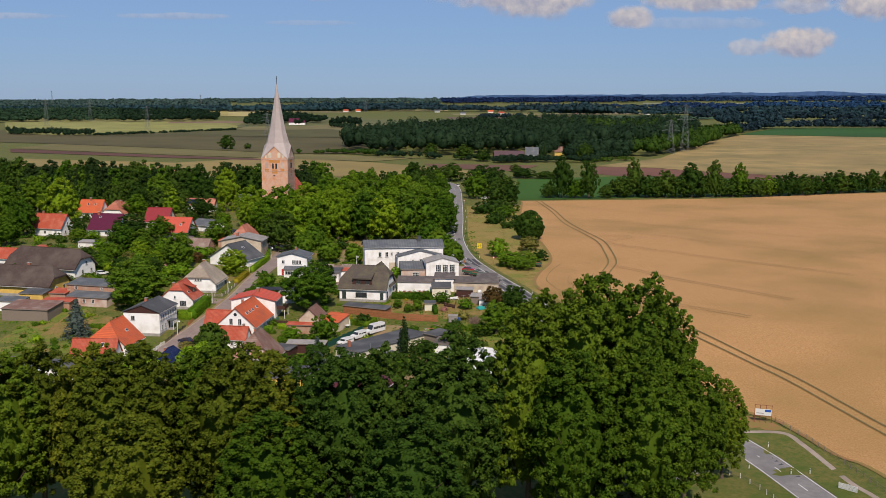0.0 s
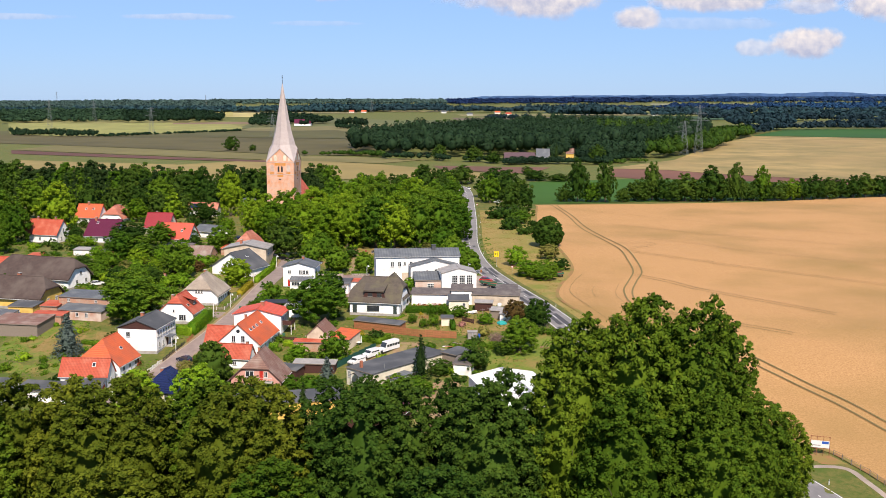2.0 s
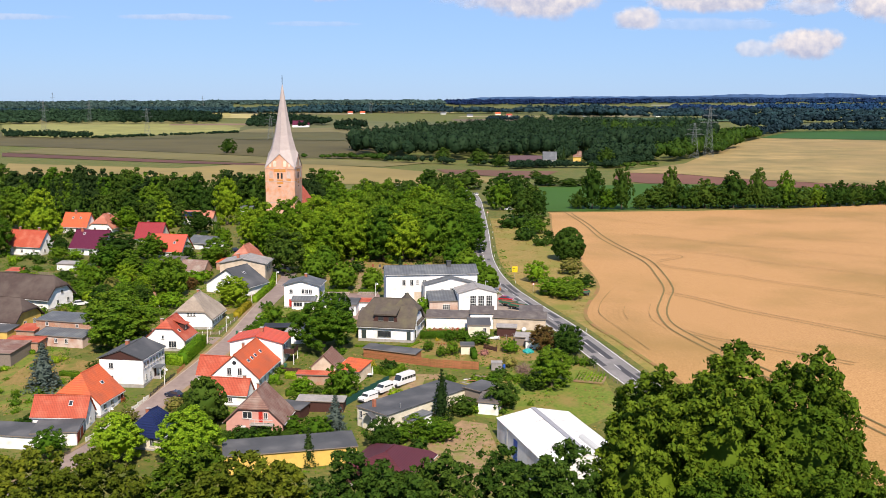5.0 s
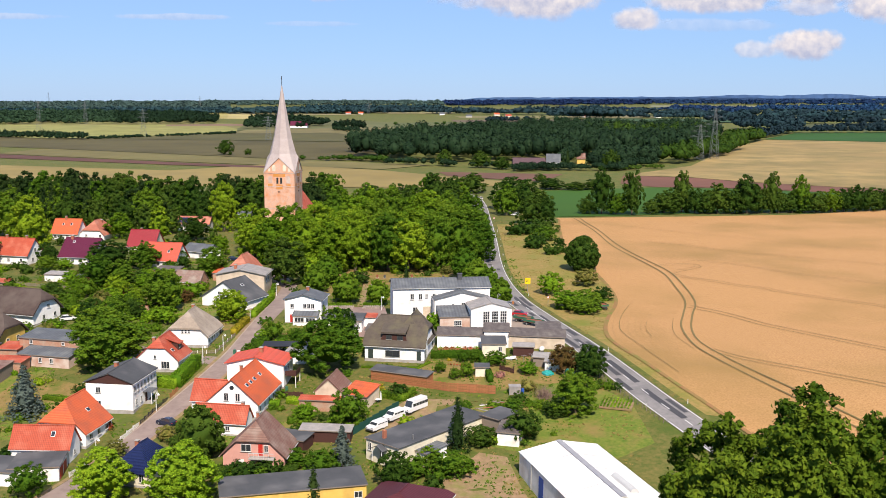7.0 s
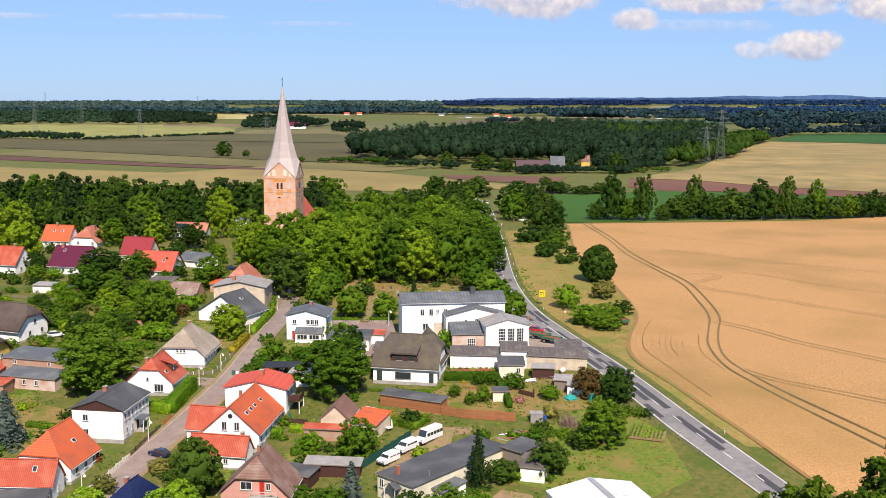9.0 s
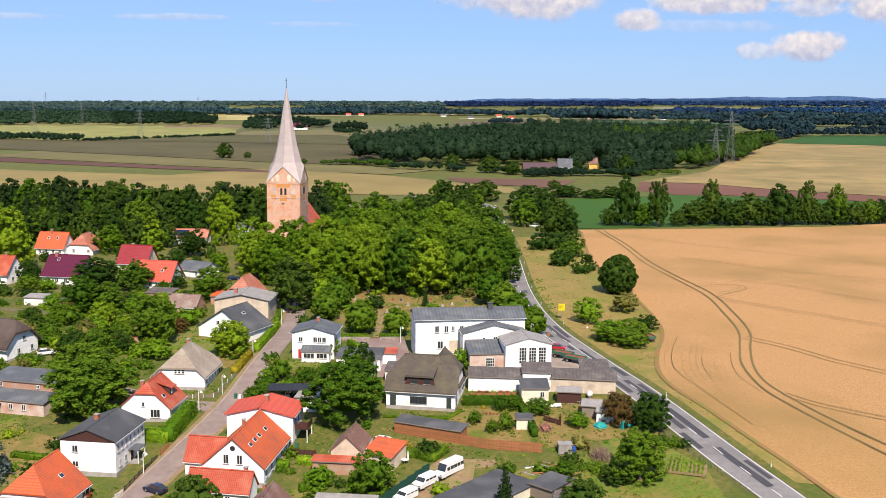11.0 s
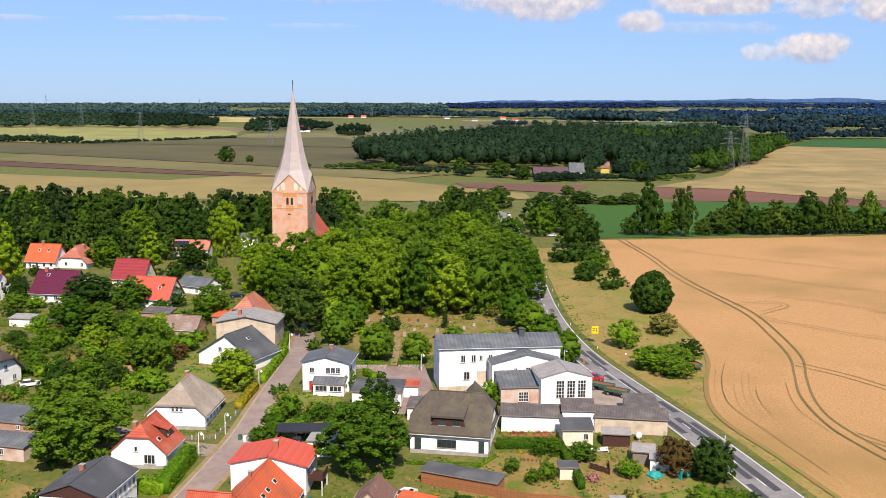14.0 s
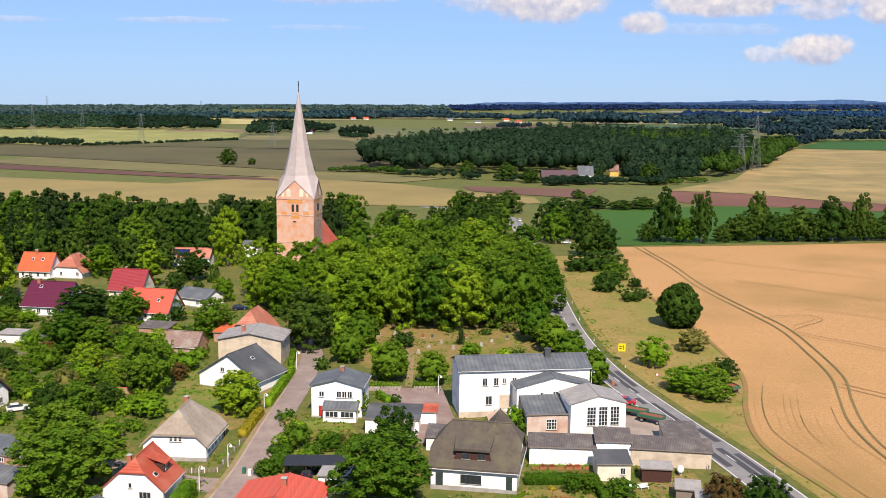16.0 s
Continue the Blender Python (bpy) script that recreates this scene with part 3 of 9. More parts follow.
# far fields, laid over the plain
FAR = [
    ("green_crop_field", [(40, 540), (68, 545), (223.6, 587.2), (415.9, 644.5), (416.3, 635.2), (236.1, 668.5), (182.4, 694.0), (124.1, 702.1), (51.8, 675.0)], (0.050, 0.150, 0.004), (0.064, 0.172, 0.006), "bright green crop field"),
    ("ploughed_field", [(109.1, 730.4), (123, 796), (168, 782), (198.5, 745.0), (254.1, 706.1), (416.3, 635.2), (418.1, 597.7), (238.9, 672.0), (183.4, 695.9), (156.7, 703.3), (127.1, 705.0)], (0.30, 0.13, 0.085), (0.25, 0.115, 0.075), "reddish brown ploughed field"),
    # dark second colour and patches paint dappled cloud shadow on this hill
    ("pale_stubble_hill", [(123, 799), (199, 899), (305, 1159), (412, 1364), (671, 1220), (556.9, 597.1), (255.0, 708.8), (199.5, 748.1), (169, 785)], (0.62, 0.43, 0.17), (0.27, 0.235, 0.08), "pale yellow stubble field on a low hill"),
    ("green_crop_field", [(416, 1377), (519, 1551), (729, 1541), (946, 1130), (678, 1220)], (0.034, 0.135, 0.010), (0.045, 0.145, 0.015), "distant green crop field"),
    ("stubble_field", [(-311.6, 705.5), (-381, 886), (-224, 830), (-158, 909), (-60, 840), (-8, 782), (28.8, 744.2), (29.9, 710.0), (-20.0, 689.2), (-122.2, 691.1)], (0.46, 0.34, 0.11), (0.37, 0.29, 0.10), "pale stubble field behind the church trees"),
    ("ploughed_field", [(-15, 824), (79, 806), (58.6, 743.3), (15, 767), (-8, 786)], (0.27, 0.13, 0.085), (0.23, 0.12, 0.075), "small brown ploughed field by the road"),
    ("ploughed_field", [(-466, 1065), (-434, 993), (-242, 896), (-150, 861), (-154, 881), (-252, 933), (-381, 1009)], (0.20, 0.085, 0.06), (0.17, 0.08, 0.055), "narrow brown ploughed strip"),
    ("pale_meadow", [(-466, 1073), (-381, 1017), (-252, 942), (-151, 891), (-60, 850), (-20, 903), (-151, 968), (-466, 1184)], (0.30, 0.25, 0.085), (0.22, 0.20, 0.06), "pale dry meadow strip"),
    # cloud shadow is put into this meadow's dull olive colours
    ("meadow_plain", [(-686, 1564), (-122, 1334), (-60, 960), (-151, 973), (-466, 1189), (-1092, 1567)], (0.135, 0.115, 0.035), (0.185, 0.15, 0.05), "olive meadow plain with painted cloud shadow"),
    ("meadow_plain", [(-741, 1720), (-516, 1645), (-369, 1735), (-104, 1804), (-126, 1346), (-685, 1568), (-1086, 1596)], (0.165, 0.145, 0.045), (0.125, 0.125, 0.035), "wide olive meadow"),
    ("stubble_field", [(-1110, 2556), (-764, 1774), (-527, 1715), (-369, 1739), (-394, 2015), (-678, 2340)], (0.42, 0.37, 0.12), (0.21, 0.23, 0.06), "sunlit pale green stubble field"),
    ("meadow_plain", [(-111, 1353), (-95, 2060), (277, 2095), (422, 1708), (279, 1402)], (0.15, 0.19, 0.06), (0.20, 0.21, 0.08), "distant green meadow"),
    ("meadow_plain", [(-395, 2018), (-369, 1743), (-104, 1811), (-95, 2066), (-312, 2316)], (0.22, 0.22, 0.08), (0.16, 0.18, 0.06), "distant green meadow"),
    ("stubble_field", [(29, 2349), (433, 2279), (436, 2366), (20, 2433)], (0.45, 0.38, 0.18), (0.40, 0.34, 0.17), "distant pale stubble strip"),
    ("ploughed_field", [(15, 2069), (301, 2067), (292, 2194), (6, 2197)], (0.25, 0.17, 0.12), (0.21, 0.15, 0.11), "distant ploughed strip"),
    ("stubble_field", [(-801, 2850), (-247, 2589), (-225, 2679), (-777, 2956)], (0.45, 0.38, 0.18), (0.36, 0.32, 0.15), "distant pale stubble strip"),
    ("green_crop_field", [(277, 2102), (673, 1899), (638, 2126), (303, 2239)], (0.07, 0.15, 0.06), (0.10, 0.17, 0.07), "distant green crop field"),
    ("meadow_plain", [(517, 1648), (1122, 1444), (1232, 1783), (682, 1892)], (0.11, 0.145, 0.06), (0.19, 0.19, 0.09), "distant mixed meadow"),
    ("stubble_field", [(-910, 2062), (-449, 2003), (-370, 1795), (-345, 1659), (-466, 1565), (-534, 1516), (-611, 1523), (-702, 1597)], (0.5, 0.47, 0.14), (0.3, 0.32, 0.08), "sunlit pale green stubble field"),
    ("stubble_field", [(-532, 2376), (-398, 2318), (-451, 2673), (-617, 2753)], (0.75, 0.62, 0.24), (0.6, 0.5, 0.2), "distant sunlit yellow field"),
    ("ploughed_strip", [(-541, 1961), (-387, 1941), (-404, 2025), (-455, 2032), (-557, 2017)], (0.36, 0.22, 0.15), (0.3, 0.19, 0.13), "distant pinkish ploughed strip"),
    ("stubble_field", [(-347, 1669), (-282, 1589), (-132, 1557), (-10, 1633), (-10, 1798), (-157, 1863), (-243, 1780), (-349, 1749)], (0.33, 0.28, 0.11), (0.24, 0.21, 0.08), "pale dry meadow beyond the hedge"),
    ("stubble_field", [(672, 3327), (1312, 3026), (1391, 3202), (717, 3541)], (0.42, 0.4, 0.24), (0.3, 0.32, 0.2), "distant pale field between woods"),
    ("stubble_field", [(299, 2751), (541, 2504), (585, 2698), (316, 2895)], (0.4, 0.4, 0.16), (0.3, 0.32, 0.12), "distant pale field between woods"),
    ("pale_stubble_strip", [(-234, 2850), (16, 2775), (16, 2668), (-148, 2697)], (0.6, 0.5, 0.24), (0.51, 0.425, 0.204), "distant sunlit stubble strip"),
    ("ploughed_strip", [(-41, 3321), (127, 3170), (343, 2921), (315, 2693), (115, 2903), (-39, 3132)], (0.42, 0.26, 0.19), (0.357, 0.221, 0.162), "distant pinkish ploughed strip"),
    ("pale_stubble_strip", [(373, 2630), (473, 2381), (461, 2263), (346, 2445)], (0.52, 0.46, 0.27), (0.442, 0.391, 0.23), "distant sunlit stubble strip"),
    ("pale_stubble_strip", [(-733, 2883), (-616, 2862), (-521, 2414), (-541, 2417)], (0.62, 0.52, 0.16), (0.527, 0.442, 0.136), "distant sunlit yellow field"),
    ("pale_stubble_strip", [(640, 2236), (913, 2395), (811, 2138), (600, 2101)], (0.34, 0.3, 0.16), (0.289, 0.255, 0.136), "distant dry meadow strip"),
]
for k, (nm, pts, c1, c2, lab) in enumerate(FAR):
    # dirt lays large darker patches; on the pale hill they are painted cloud shadow
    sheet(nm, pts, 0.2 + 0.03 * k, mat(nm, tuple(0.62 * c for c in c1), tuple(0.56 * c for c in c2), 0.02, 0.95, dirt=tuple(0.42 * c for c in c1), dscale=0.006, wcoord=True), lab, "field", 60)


# ---- houses ----
def window(parent, m, w, h, dark=False, bars=1, name="window", sill=True):
    """A window: frame with a real rebate, one pane behind each bar, a sill."""
    bm = bmesh.new()
    fr = 0.09
    for a in ((-w / 2, -w / 2 + fr, 0, h), (w / 2 - fr, w / 2, 0, h), (-w / 2 + fr, w / 2 - fr, 0, fr), (-w / 2 + fr, w / 2 - fr, h - fr, h)):
        add_box(bm, a[0], a[1], -0.06, 0.05, a[2], a[3])
    cross, bars = bars // 10, bars % 10
    for k in range(bars):
        x = -w / 2 + w * (k + 1) / (bars + 1)
        add_box(bm, x - 0.04, x + 0.04, -0.055, 0.05, fr, h - fr)
    for k in range(cross):
        z = h * (k + 1) / (cross + 1)
        add_box(bm, -w / 2 + fr, w / 2 - fr, -0.05, 0.048, z - 0.04, z + 0.04)
    ob = part(name, bm, M["darkframe"] if dark else M["frame"], parent)
    ob.matrix_basis = m
    part("pane", box(-w / 2 + fr, w / 2 - fr, -0.03, 0.04, fr, h - fr), M["glass"], ob)
    if sill:
        part("sill", box(-w / 2 - 0.08, w / 2 + 0.08, -0.16, 0.0, -0.07, 0.0), M["concrete"], ob)
    return ob


def roof_mesh(L, S, eave, ridge, k0, k1, o, th, axis):
    """Gabled, half-hipped or hipped roof over an L x S plan, as a slab of thickness th."""
    sl = (ridge - eave) / (S / 2)
    half = S / 2 + o
    zt = lambda f: eave - o * sl + f * half * sl + th
    P = lambda a, c, f: (a, c, zt(f)) if axis == "x" else (c, a, zt(f))
    bm = bmesh.new()
    V = {}

    def v(a, c, f):
        key = (round(a, 3), round(c, 3), round(f, 3))
        if key not in V:
            V[key] = bm.verts.new(P(*key))
        return V[key]

    ends = []
    for a, k, s in ((-o, k0, 1), (L + o, k1, -1)):
        ins = (1 - k) * half * 0.8
        ends.append((a, k, a + s * ins))
    for side in (0, 1):
        c = lambda f: -o + f * half if side == 0 else S + o - f * half
        (a0, k0_, r0), (a1, k1_, r1) = ends
        ring = [v(a0, c(0), 0), v(a1, c(0), 0), v(a1, c(k1_), k1_), v(r1, c(1), 1), v(r0, c(1), 1), v(a0, c(k0_), k0_)]
        out = []
        for q in ring:
            if q not in out:
                out.append(q)
        bm.faces.new(out)
    for a, k, r in ends:
        if k < 0.99:
            bm.faces.new((v(a, -o + k * half, k), v(r, S / 2, 1), v(a, S + o - k * half, k)))
    geo = bmesh.ops.extrude_face_region(bm, geom=bm.faces[:])
    bmesh.ops.translate(bm, verts=[g for g in geo["geom"] if isinstance(g, bmesh.types.BMVert)], vec=(0, 0, -th))
    return bm


def wall_mesh(w, d, eave, ridge, k, axis):
    S, L = (d, w) if axis == "x" else (w, d)
    e, r = eave - 0.02, ridge - 0.05
    prof = [(0, -3.0), (S, -3.0), (S, e)]
    if k > 0.02:
        h = k * S / 2
        prof += [(S - h, e + k * (r - e))] + ([(h, e + k * (r - e))] if k < 0.99 else [])
    prof += [(0, e)]
    bm = bmesh.new()
    rings = []
    for a in (0, L):
        rings.append([bm.verts.new((a, c, z) if axis == "x" else (c, a, z)) for c, z in prof])
    n = len(prof)
    bm.faces.new(rings[0])
    bm.faces.new(rings[1])
    for i in range(n):
        bm.faces.new((rings[0][i], rings[0][(i + 1) % n], rings[1][(i + 1) % n], rings[1][i]))
    return bm


def face_pose(face, u, z, w, d, off=0.0):
    if face == "f":
        return pose(u, -off, z)
    if face == "r":
        return pose(w + off, u, z, 0, 0, 90)
    if face == "l":
        return pose(-off, u, z, 0, 0, -90)
    return pose(u, d + off, z, 0, 0, 180)


FOOT = []


def blocked(x, y, m=1.0):
    """True where a building, the street or the road stands in the way."""
    for (ax, ay), ang, w, d in FOOT:
        c, s = math.cos(radians(ang)), math.sin(radians(ang))
        u, v = (x - ax) * c + (y - ay) * s, -(x - ax) * s + (y - ay) * c
        if -m < u < w + m and -m < v < d + m:
            return True
    return False


def house(label, A, ang, w, d, eave, ridge, axis="y", k0=1.0, k1=1.0, o=0.45, th=0.22, wall="white", roof="orange", wins=(), doors=(), chim=(), sky_l=(), name="house", category="house", dark=False, plinth=True, z=None, roof_label="", gable=None, group="village houses"):
    """A house whose front-left corner is A; local x runs along the front, y to the back."""
    FOOT.append((A, ang, w, d))
    c, s = math.cos(radians(ang)), math.sin(radians(ang))
    mid = (A[0] + c * w / 2 - s * d / 2, A[1] + s * w / 2 + c * d / 2)
    base = land(*mid) if z is None else z
    h = thing(name, pose(A[0], A[1], base, 0, 0, ang), label, category, group)
    L, S = (w, d) if axis == "x" else (d, w)
    key = roof if roof in M else roof + ("X" if axis == "x" else "Y")
    part("wall", wall_mesh(w, d, eave, ridge, min(k0, k1), axis), M[wall], h)
    rf = part("roof", roof_mesh(L, S, eave, ridge, k0, k1, o, th, axis), M[key], h, roof_label)
    if plinth:
        # ridge tiles and gutters
        sl0 = (ridge - eave) / (S / 2)
        e0, e1 = [(1 - k) * (S / 2 + o) * 0.8 - o for k in (k0, k1)]
        if L - e0 - e1 > 0.5:
            q = [(e0, S / 2), (L - e1, S / 2)]
            part("ridge_tile", bar(*[(u, v, ridge + th - 0.02) if axis == "x" else (v, u, ridge + th - 0.02) for u, v in q], 0.15, 6), M[key], rf)
        for v in (-o - 0.07, S + o + 0.07):
            zg = eave - o * sl0 + 0.02
            part("gutter", bar(*[(u, v, zg) if axis == "x" else (v, u, zg) for u in (-o, L + o)], 0.08, 6), M["gutter"], rf)
        bm = bmesh.new()
        for q in ((-0.04, w + 0.04, -0.04, 0.0), (-0.04, w + 0.04, d, d + 0.04), (-0.04, 0, 0, d), (w, w + 0.04, 0, d)):
            add_box(bm, *q, -1.5, 0.16)
        part("plinth", bm, M["concrete"], h)
    for q in wins:
        face, u, zz, ww, hh = q[:5]
        window(h, face_pose(face, u, zz, w, d), ww, hh, dark, q[5] if len(q) > 5 else 1)
    for q in doors:
        face, u, zz, ww, hh, m = q
        ob = part("door", box(-ww / 2, ww / 2, -0.06, 0.05, 0, hh, 0.02), M[m], h)
        ob.matrix_basis = face_pose(face, u, zz, w, d)
        part("handle", box(ww / 2 - 0.14, ww / 2 - 0.08, -0.12, -0.06, 1.0, 1.15), M["steel"], ob)
    sl = (ridge - eave) / (S / 2)
    rz = lambda x, y: eave + th + sl * (S / 2 - abs((y if axis == "x" else x) - S / 2))
    for x, y, hh, ww in chim:
        ch = part("chimney", box(x - ww / 2, x + ww / 2, y - ww / 2, y + ww / 2, rz(x, y) - 0.8, rz(x, y) + hh, 0.03), M["chimney"], h)
        part("cap", box(x - ww / 2 - 0.07, x + ww / 2 + 0.07, y - ww / 2 - 0.07, y + ww / 2 + 0.07, rz(x, y) + hh, rz(x, y) + hh + 0.1), M["concrete"], ch)
    for x, y in sky_l:
        tilt = math.degrees(math.atan(sl))
        if axis == "x":
            m = pose(x, y, rz(x, y), tilt if y < S / 2 else -tilt, 0, 0)
        else:
            m = pose(x, y, rz(x, y)) @ pose(0, 0, 0, 0, -tilt if x < S / 2 else tilt, 0)
        ob = part("skylight", box(-0.42, 0.42, -0.55, 0.55, 0.0, 0.09, 0.02), M["frame"], rf)
        ob.matrix_basis = m
        ob2 = part("skylight_pane", box(-0.33, 0.33, -0.46, 0.46, 0.09, 0.1), M["glass"], rf)
        ob2.matrix_basis = m
    if gable:
        # boarded gable triangle on the front
        bm = bmesh.new()
        ov = 0.0
        pts = [(ov, eave - 0.25), (w - ov, eave - 0.25), (w - ov, eave), (w / 2, ridge - 0.1), (ov, eave)]
        a = [bm.verts.new((x, -0.05, zz)) for x, zz in pts]
        b = [bm.verts.new((x, 0.02, zz)) for x, zz in pts]
        bm.faces.new(a), bm.faces.new(b)
        for i in range(5):
            bm.faces.new((a[i], a[(i + 1) % 5], b[(i + 1) % 5], b[i]))
        part("gable_cladding", bm, M[gable], h)
    bm = bmesh.new()
    zz = eave - o * sl + 0.02
    if axis == "x":
        tube(bm, [(-o, -o - 0.05, zz), (w + o, -o - 0.05, zz)], [0.07, 0.07], 6)
    else:
        tube(bm, [(w + o + 0.05, -o, zz), (w + o + 0.05, d + o, zz)], [0.07, 0.07], 6)
    part("gutter", bm, M["steel"], h)
    return h


def shed(label, A, ang, w, d, h0, h1, wall="oldwhite", roof="corrX", o=0.25, th=0.14, wins=(), doors=(), name="shed", category="shed", z=None, group="sheds and garages"):
    """A building with a single-pitch roof, h0 at the front and h1 at the back."""
    FOOT.append((A, ang, w, d))
    c, s = math.cos(radians(ang)), math.sin(radians(ang))
    base = land(A[0] + c * w / 2 - s * d / 2, A[1] + s * w / 2 + c * d / 2) if z is None else z
    h = thing(name, pose(A[0], A[1], base, 0, 0, ang), label, category, group)
    bm = bmesh.new()
    v = add_box(bm, 0, w, 0, d, -3.0, h0)
    for q in v:
        if q.co.z > 0 and q.co.y > 0.01:
            q.co.z = h1
    part("wall", bm, M[wall], h)
    bm = bmesh.new()
    sl = (h1 - h0) / d
    v = add_box(bm, -o, w + o, -o, d + o, 0, th)
    for q in v:
        q.co.z += h0 + sl * q.co.y + 0.01
    part("roof", bm, M[roof], h)
    for q in wins:
        window(h, face_pose(q[0], q[1], q[2], w, d), q[3], q[4], False, q[5] if len(q) > 5 else 1)
    for face, u, zz, ww, hh, m in doors:
        ob = part("door", box(-ww / 2, ww / 2, -0.05, 0.05, 0, hh, 0.02), M[m], h)
        ob.matrix_basis = face_pose(face, u, zz, w, d)
        part("handle", box(ww / 2 - 0.14, ww / 2 - 0.08, -0.1, -0.05, 1.0, 1.12), M["steel"], ob)
    part("fascia", box(-o, w + o, -o - 0.04, -o, h0 - sl * o - 0.02, h0 - sl * o + th + 0.02), M["greywood"], h)
    return h


def corner(B, ang, w):
    return (B[0] - w * math.cos(radians(ang)), B[1] - w * math.sin(radians(ang)))


row = lambda face, n, u0, u1, z, w, h, b=1: [(face, u0 + (u1 - u0) * i / max(n - 1, 1), z, w, h, b) for i in range(n)]

house("white two-storey house with dark grey low-pitched roof", (-86.0, 260.4), -7.3, 10.2, 11.9, 5.9, 7.8, roof="felt", gable="darkwood", o=0.32,
      wins=[("f", 2.7, 3.6, 1.1, 1.3), ("f", 2.7, 0.9, 1.1, 1.1)] + row("r", 7, 1.0, 10.9, 3.7, 0.85, 1.4) + [("r", 1.6, 0.9, 0.9, 1.3), ("r", 3.9, 0.9, 0.9, 1.3), ("r", 9.6, 0.9, 0.9, 1.3)], doors=[("r", 6.4, 0.1, 1.0, 2.1, "darkwood")], chim=[(3.6, 6.8, 0.9, 0.8)])
house("orange tiled half-hipped house behind a white picket fence", (-91.2, 245.0), -9.5, 11.3, 10.0, 2.7, 8.0, roof="orange", k0=0.35, o=0.3, wins=row("r", 3, 2, 8, 0.9, 1.1, 1.2) + [("f", 7.5, 0.9, 1.2, 1.2)], sky_l=[(8.6, 6.0)], doors=[("r", 9.2, 0.1, 1.0, 2.0, "darkwood")])
house("low white house with a red tiled roof", (-91.9, 237.2), -2.0, 11.0, 5.0, 2.9, 6.3, "x", roof="red", o=0.3, wins=[("f", 2.2, 0.9, 1.3, 1.2), ("f", 8.2, 0.8, 1.4, 1.4), ("r", 2.5, 0.9, 0.9, 1.1)], doors=[("f", 4.9, 0.05, 1.0, 2.0, "frame")], sky_l=[(7.6, 1.5)])
house("rose-coloured house with a brown half-hipped roof", (-51.5, 232.5), -5.2, 11.3, 8.2, 3.1, 8.5, wall="pink", roof="brown", k0=0.5, k1=0.9, o=0.5,
      wins=[("f", 4.3, 3.6, 1.9, 1.4), ("f", 8.0, 3.6, 0.8, 1.3), ("f", 7.7, 0.6, 1.1, 1.4)], doors=[("f", 6.95, 2.95, 0.8, 2.1, "redpaint"), ("f", 3.4, 0.1, 1.0, 2.0, "frame")], chim=[(4.6, 7.0, 0.9, 0.5)])
H = house("white gabled house with bright orange tiles and a round gable window", (-59.8, 255.3), -7.2, 10.8, 15.3, 2.9, 7.7, roof="orange", o=0.35,
          wins=[("f", 4.2, 3.2, 1.0, 1.7), ("f", 6.6, 3.2, 1.0, 1.7)] + row("r", 5, 1.5, 13.5, 0.7, 0.9, 1.4), sky_l=[(7.7, 2.6), (7.7, 5.0), (7.7, 7.4), (7.7, 11.0)], chim=[(4.6, 8.4, 1.1, 0.55)])
bm = bmesh.new()
bmesh.ops.create_cone(bm, cap_ends=True, segments=20, radius1=0.45, radius2=0.45, depth=0.12)
part("round_window", bm, M["glass"], H).matrix_basis = pose(5.4, -0.02, 6.0, 90)
house("red tiled side wing of the orange-roofed house", (-63.7, 258.8), -10, 6.7, 5.0, 2.7, 6.2, "x", roof="red", o=0.3)
house("low red-roofed wing with white walls", (-60.9, 248.9), -9.2, 10.6, 4.2, 2.6, 5.3, "x", roof="red", o=0.3, wins=[("f", 7, 0.8, 0.9, 1.0)], chim=[(9.4, 2.4, 0.9, 0.6)])
house("white two-storey house with a flat-pitched orange roof and balcony", (-59.0, 271.2), -5.6, 12.6, 8.2, 5.1, 6.6, roof="coral", wins=[("r", 2, 3.3, 0.9, 1.3), ("r", 4, 3.3, 0.9, 1.3)], doors=[("r", 6.5, 0.1, 1.0, 2.1, "frame")], chim=[(6.6, 4.0, 1.0, 0.8)])
R = house("small house with red tiles and a shed dormer", (-82.3, 282.0), -5.2, 10.0, 8.6, 2.4, 7.0, roof="red", wall="white", k0=0.6, o=0.3, wins=[("f", 4.6, 2.6, 0.6, 0.9, 0), ("f", 7.0, 0.4, 2.0, 1.7, 2)], chim=[(3.2, 3.4, 1.2, 0.7)], sky_l=[(8.1, 1.8)])
cottage = house("white thatched cottage with a half-hipped grey roof", (-80.4, 297.5), -4.0, 11.2, 11.7, 2.4, 7.6, wall="white", roof="thatch", k0=0.35, k1=0.3, th=0.4, o=0.4,
      wins=row("f", 3, 5.0, 6.6, 3.0, 0.62, 0.95, 10) + row("r", 5, 1.5, 9.6, 0.8, 1.0, 1.2) + [("f", 1.4, 0.9, 0.9, 1.1), ("f", 2.6, 0.9, 0.9, 1.1)], doors=[("r", 10.8, 0.1, 1.0, 2.0, "darkwood")], chim=[(4.7, 9.6, 1.0, 0.7)])
house("white village house with a grey gabled roof", (-53.5, 316.6), -5.1, 9.8, 8.2, 6.2, 7.5, roof="slate", wins=[("f", 2.0, 4.0, 1.0, 1.1), ("f", 5.4, 3.9, 0.95, 1.3), ("f", 6.45, 3.9, 0.95, 1.3), ("f", 7.5, 3.9, 0.95, 1.3), ("r", 3, 3.9, 1.0, 1.2)], doors=[("f", 1.9, 0.1, 1.0, 2.1, "redpaint")], chim=[(5.0, 5.6, 0.9, 0.7)])
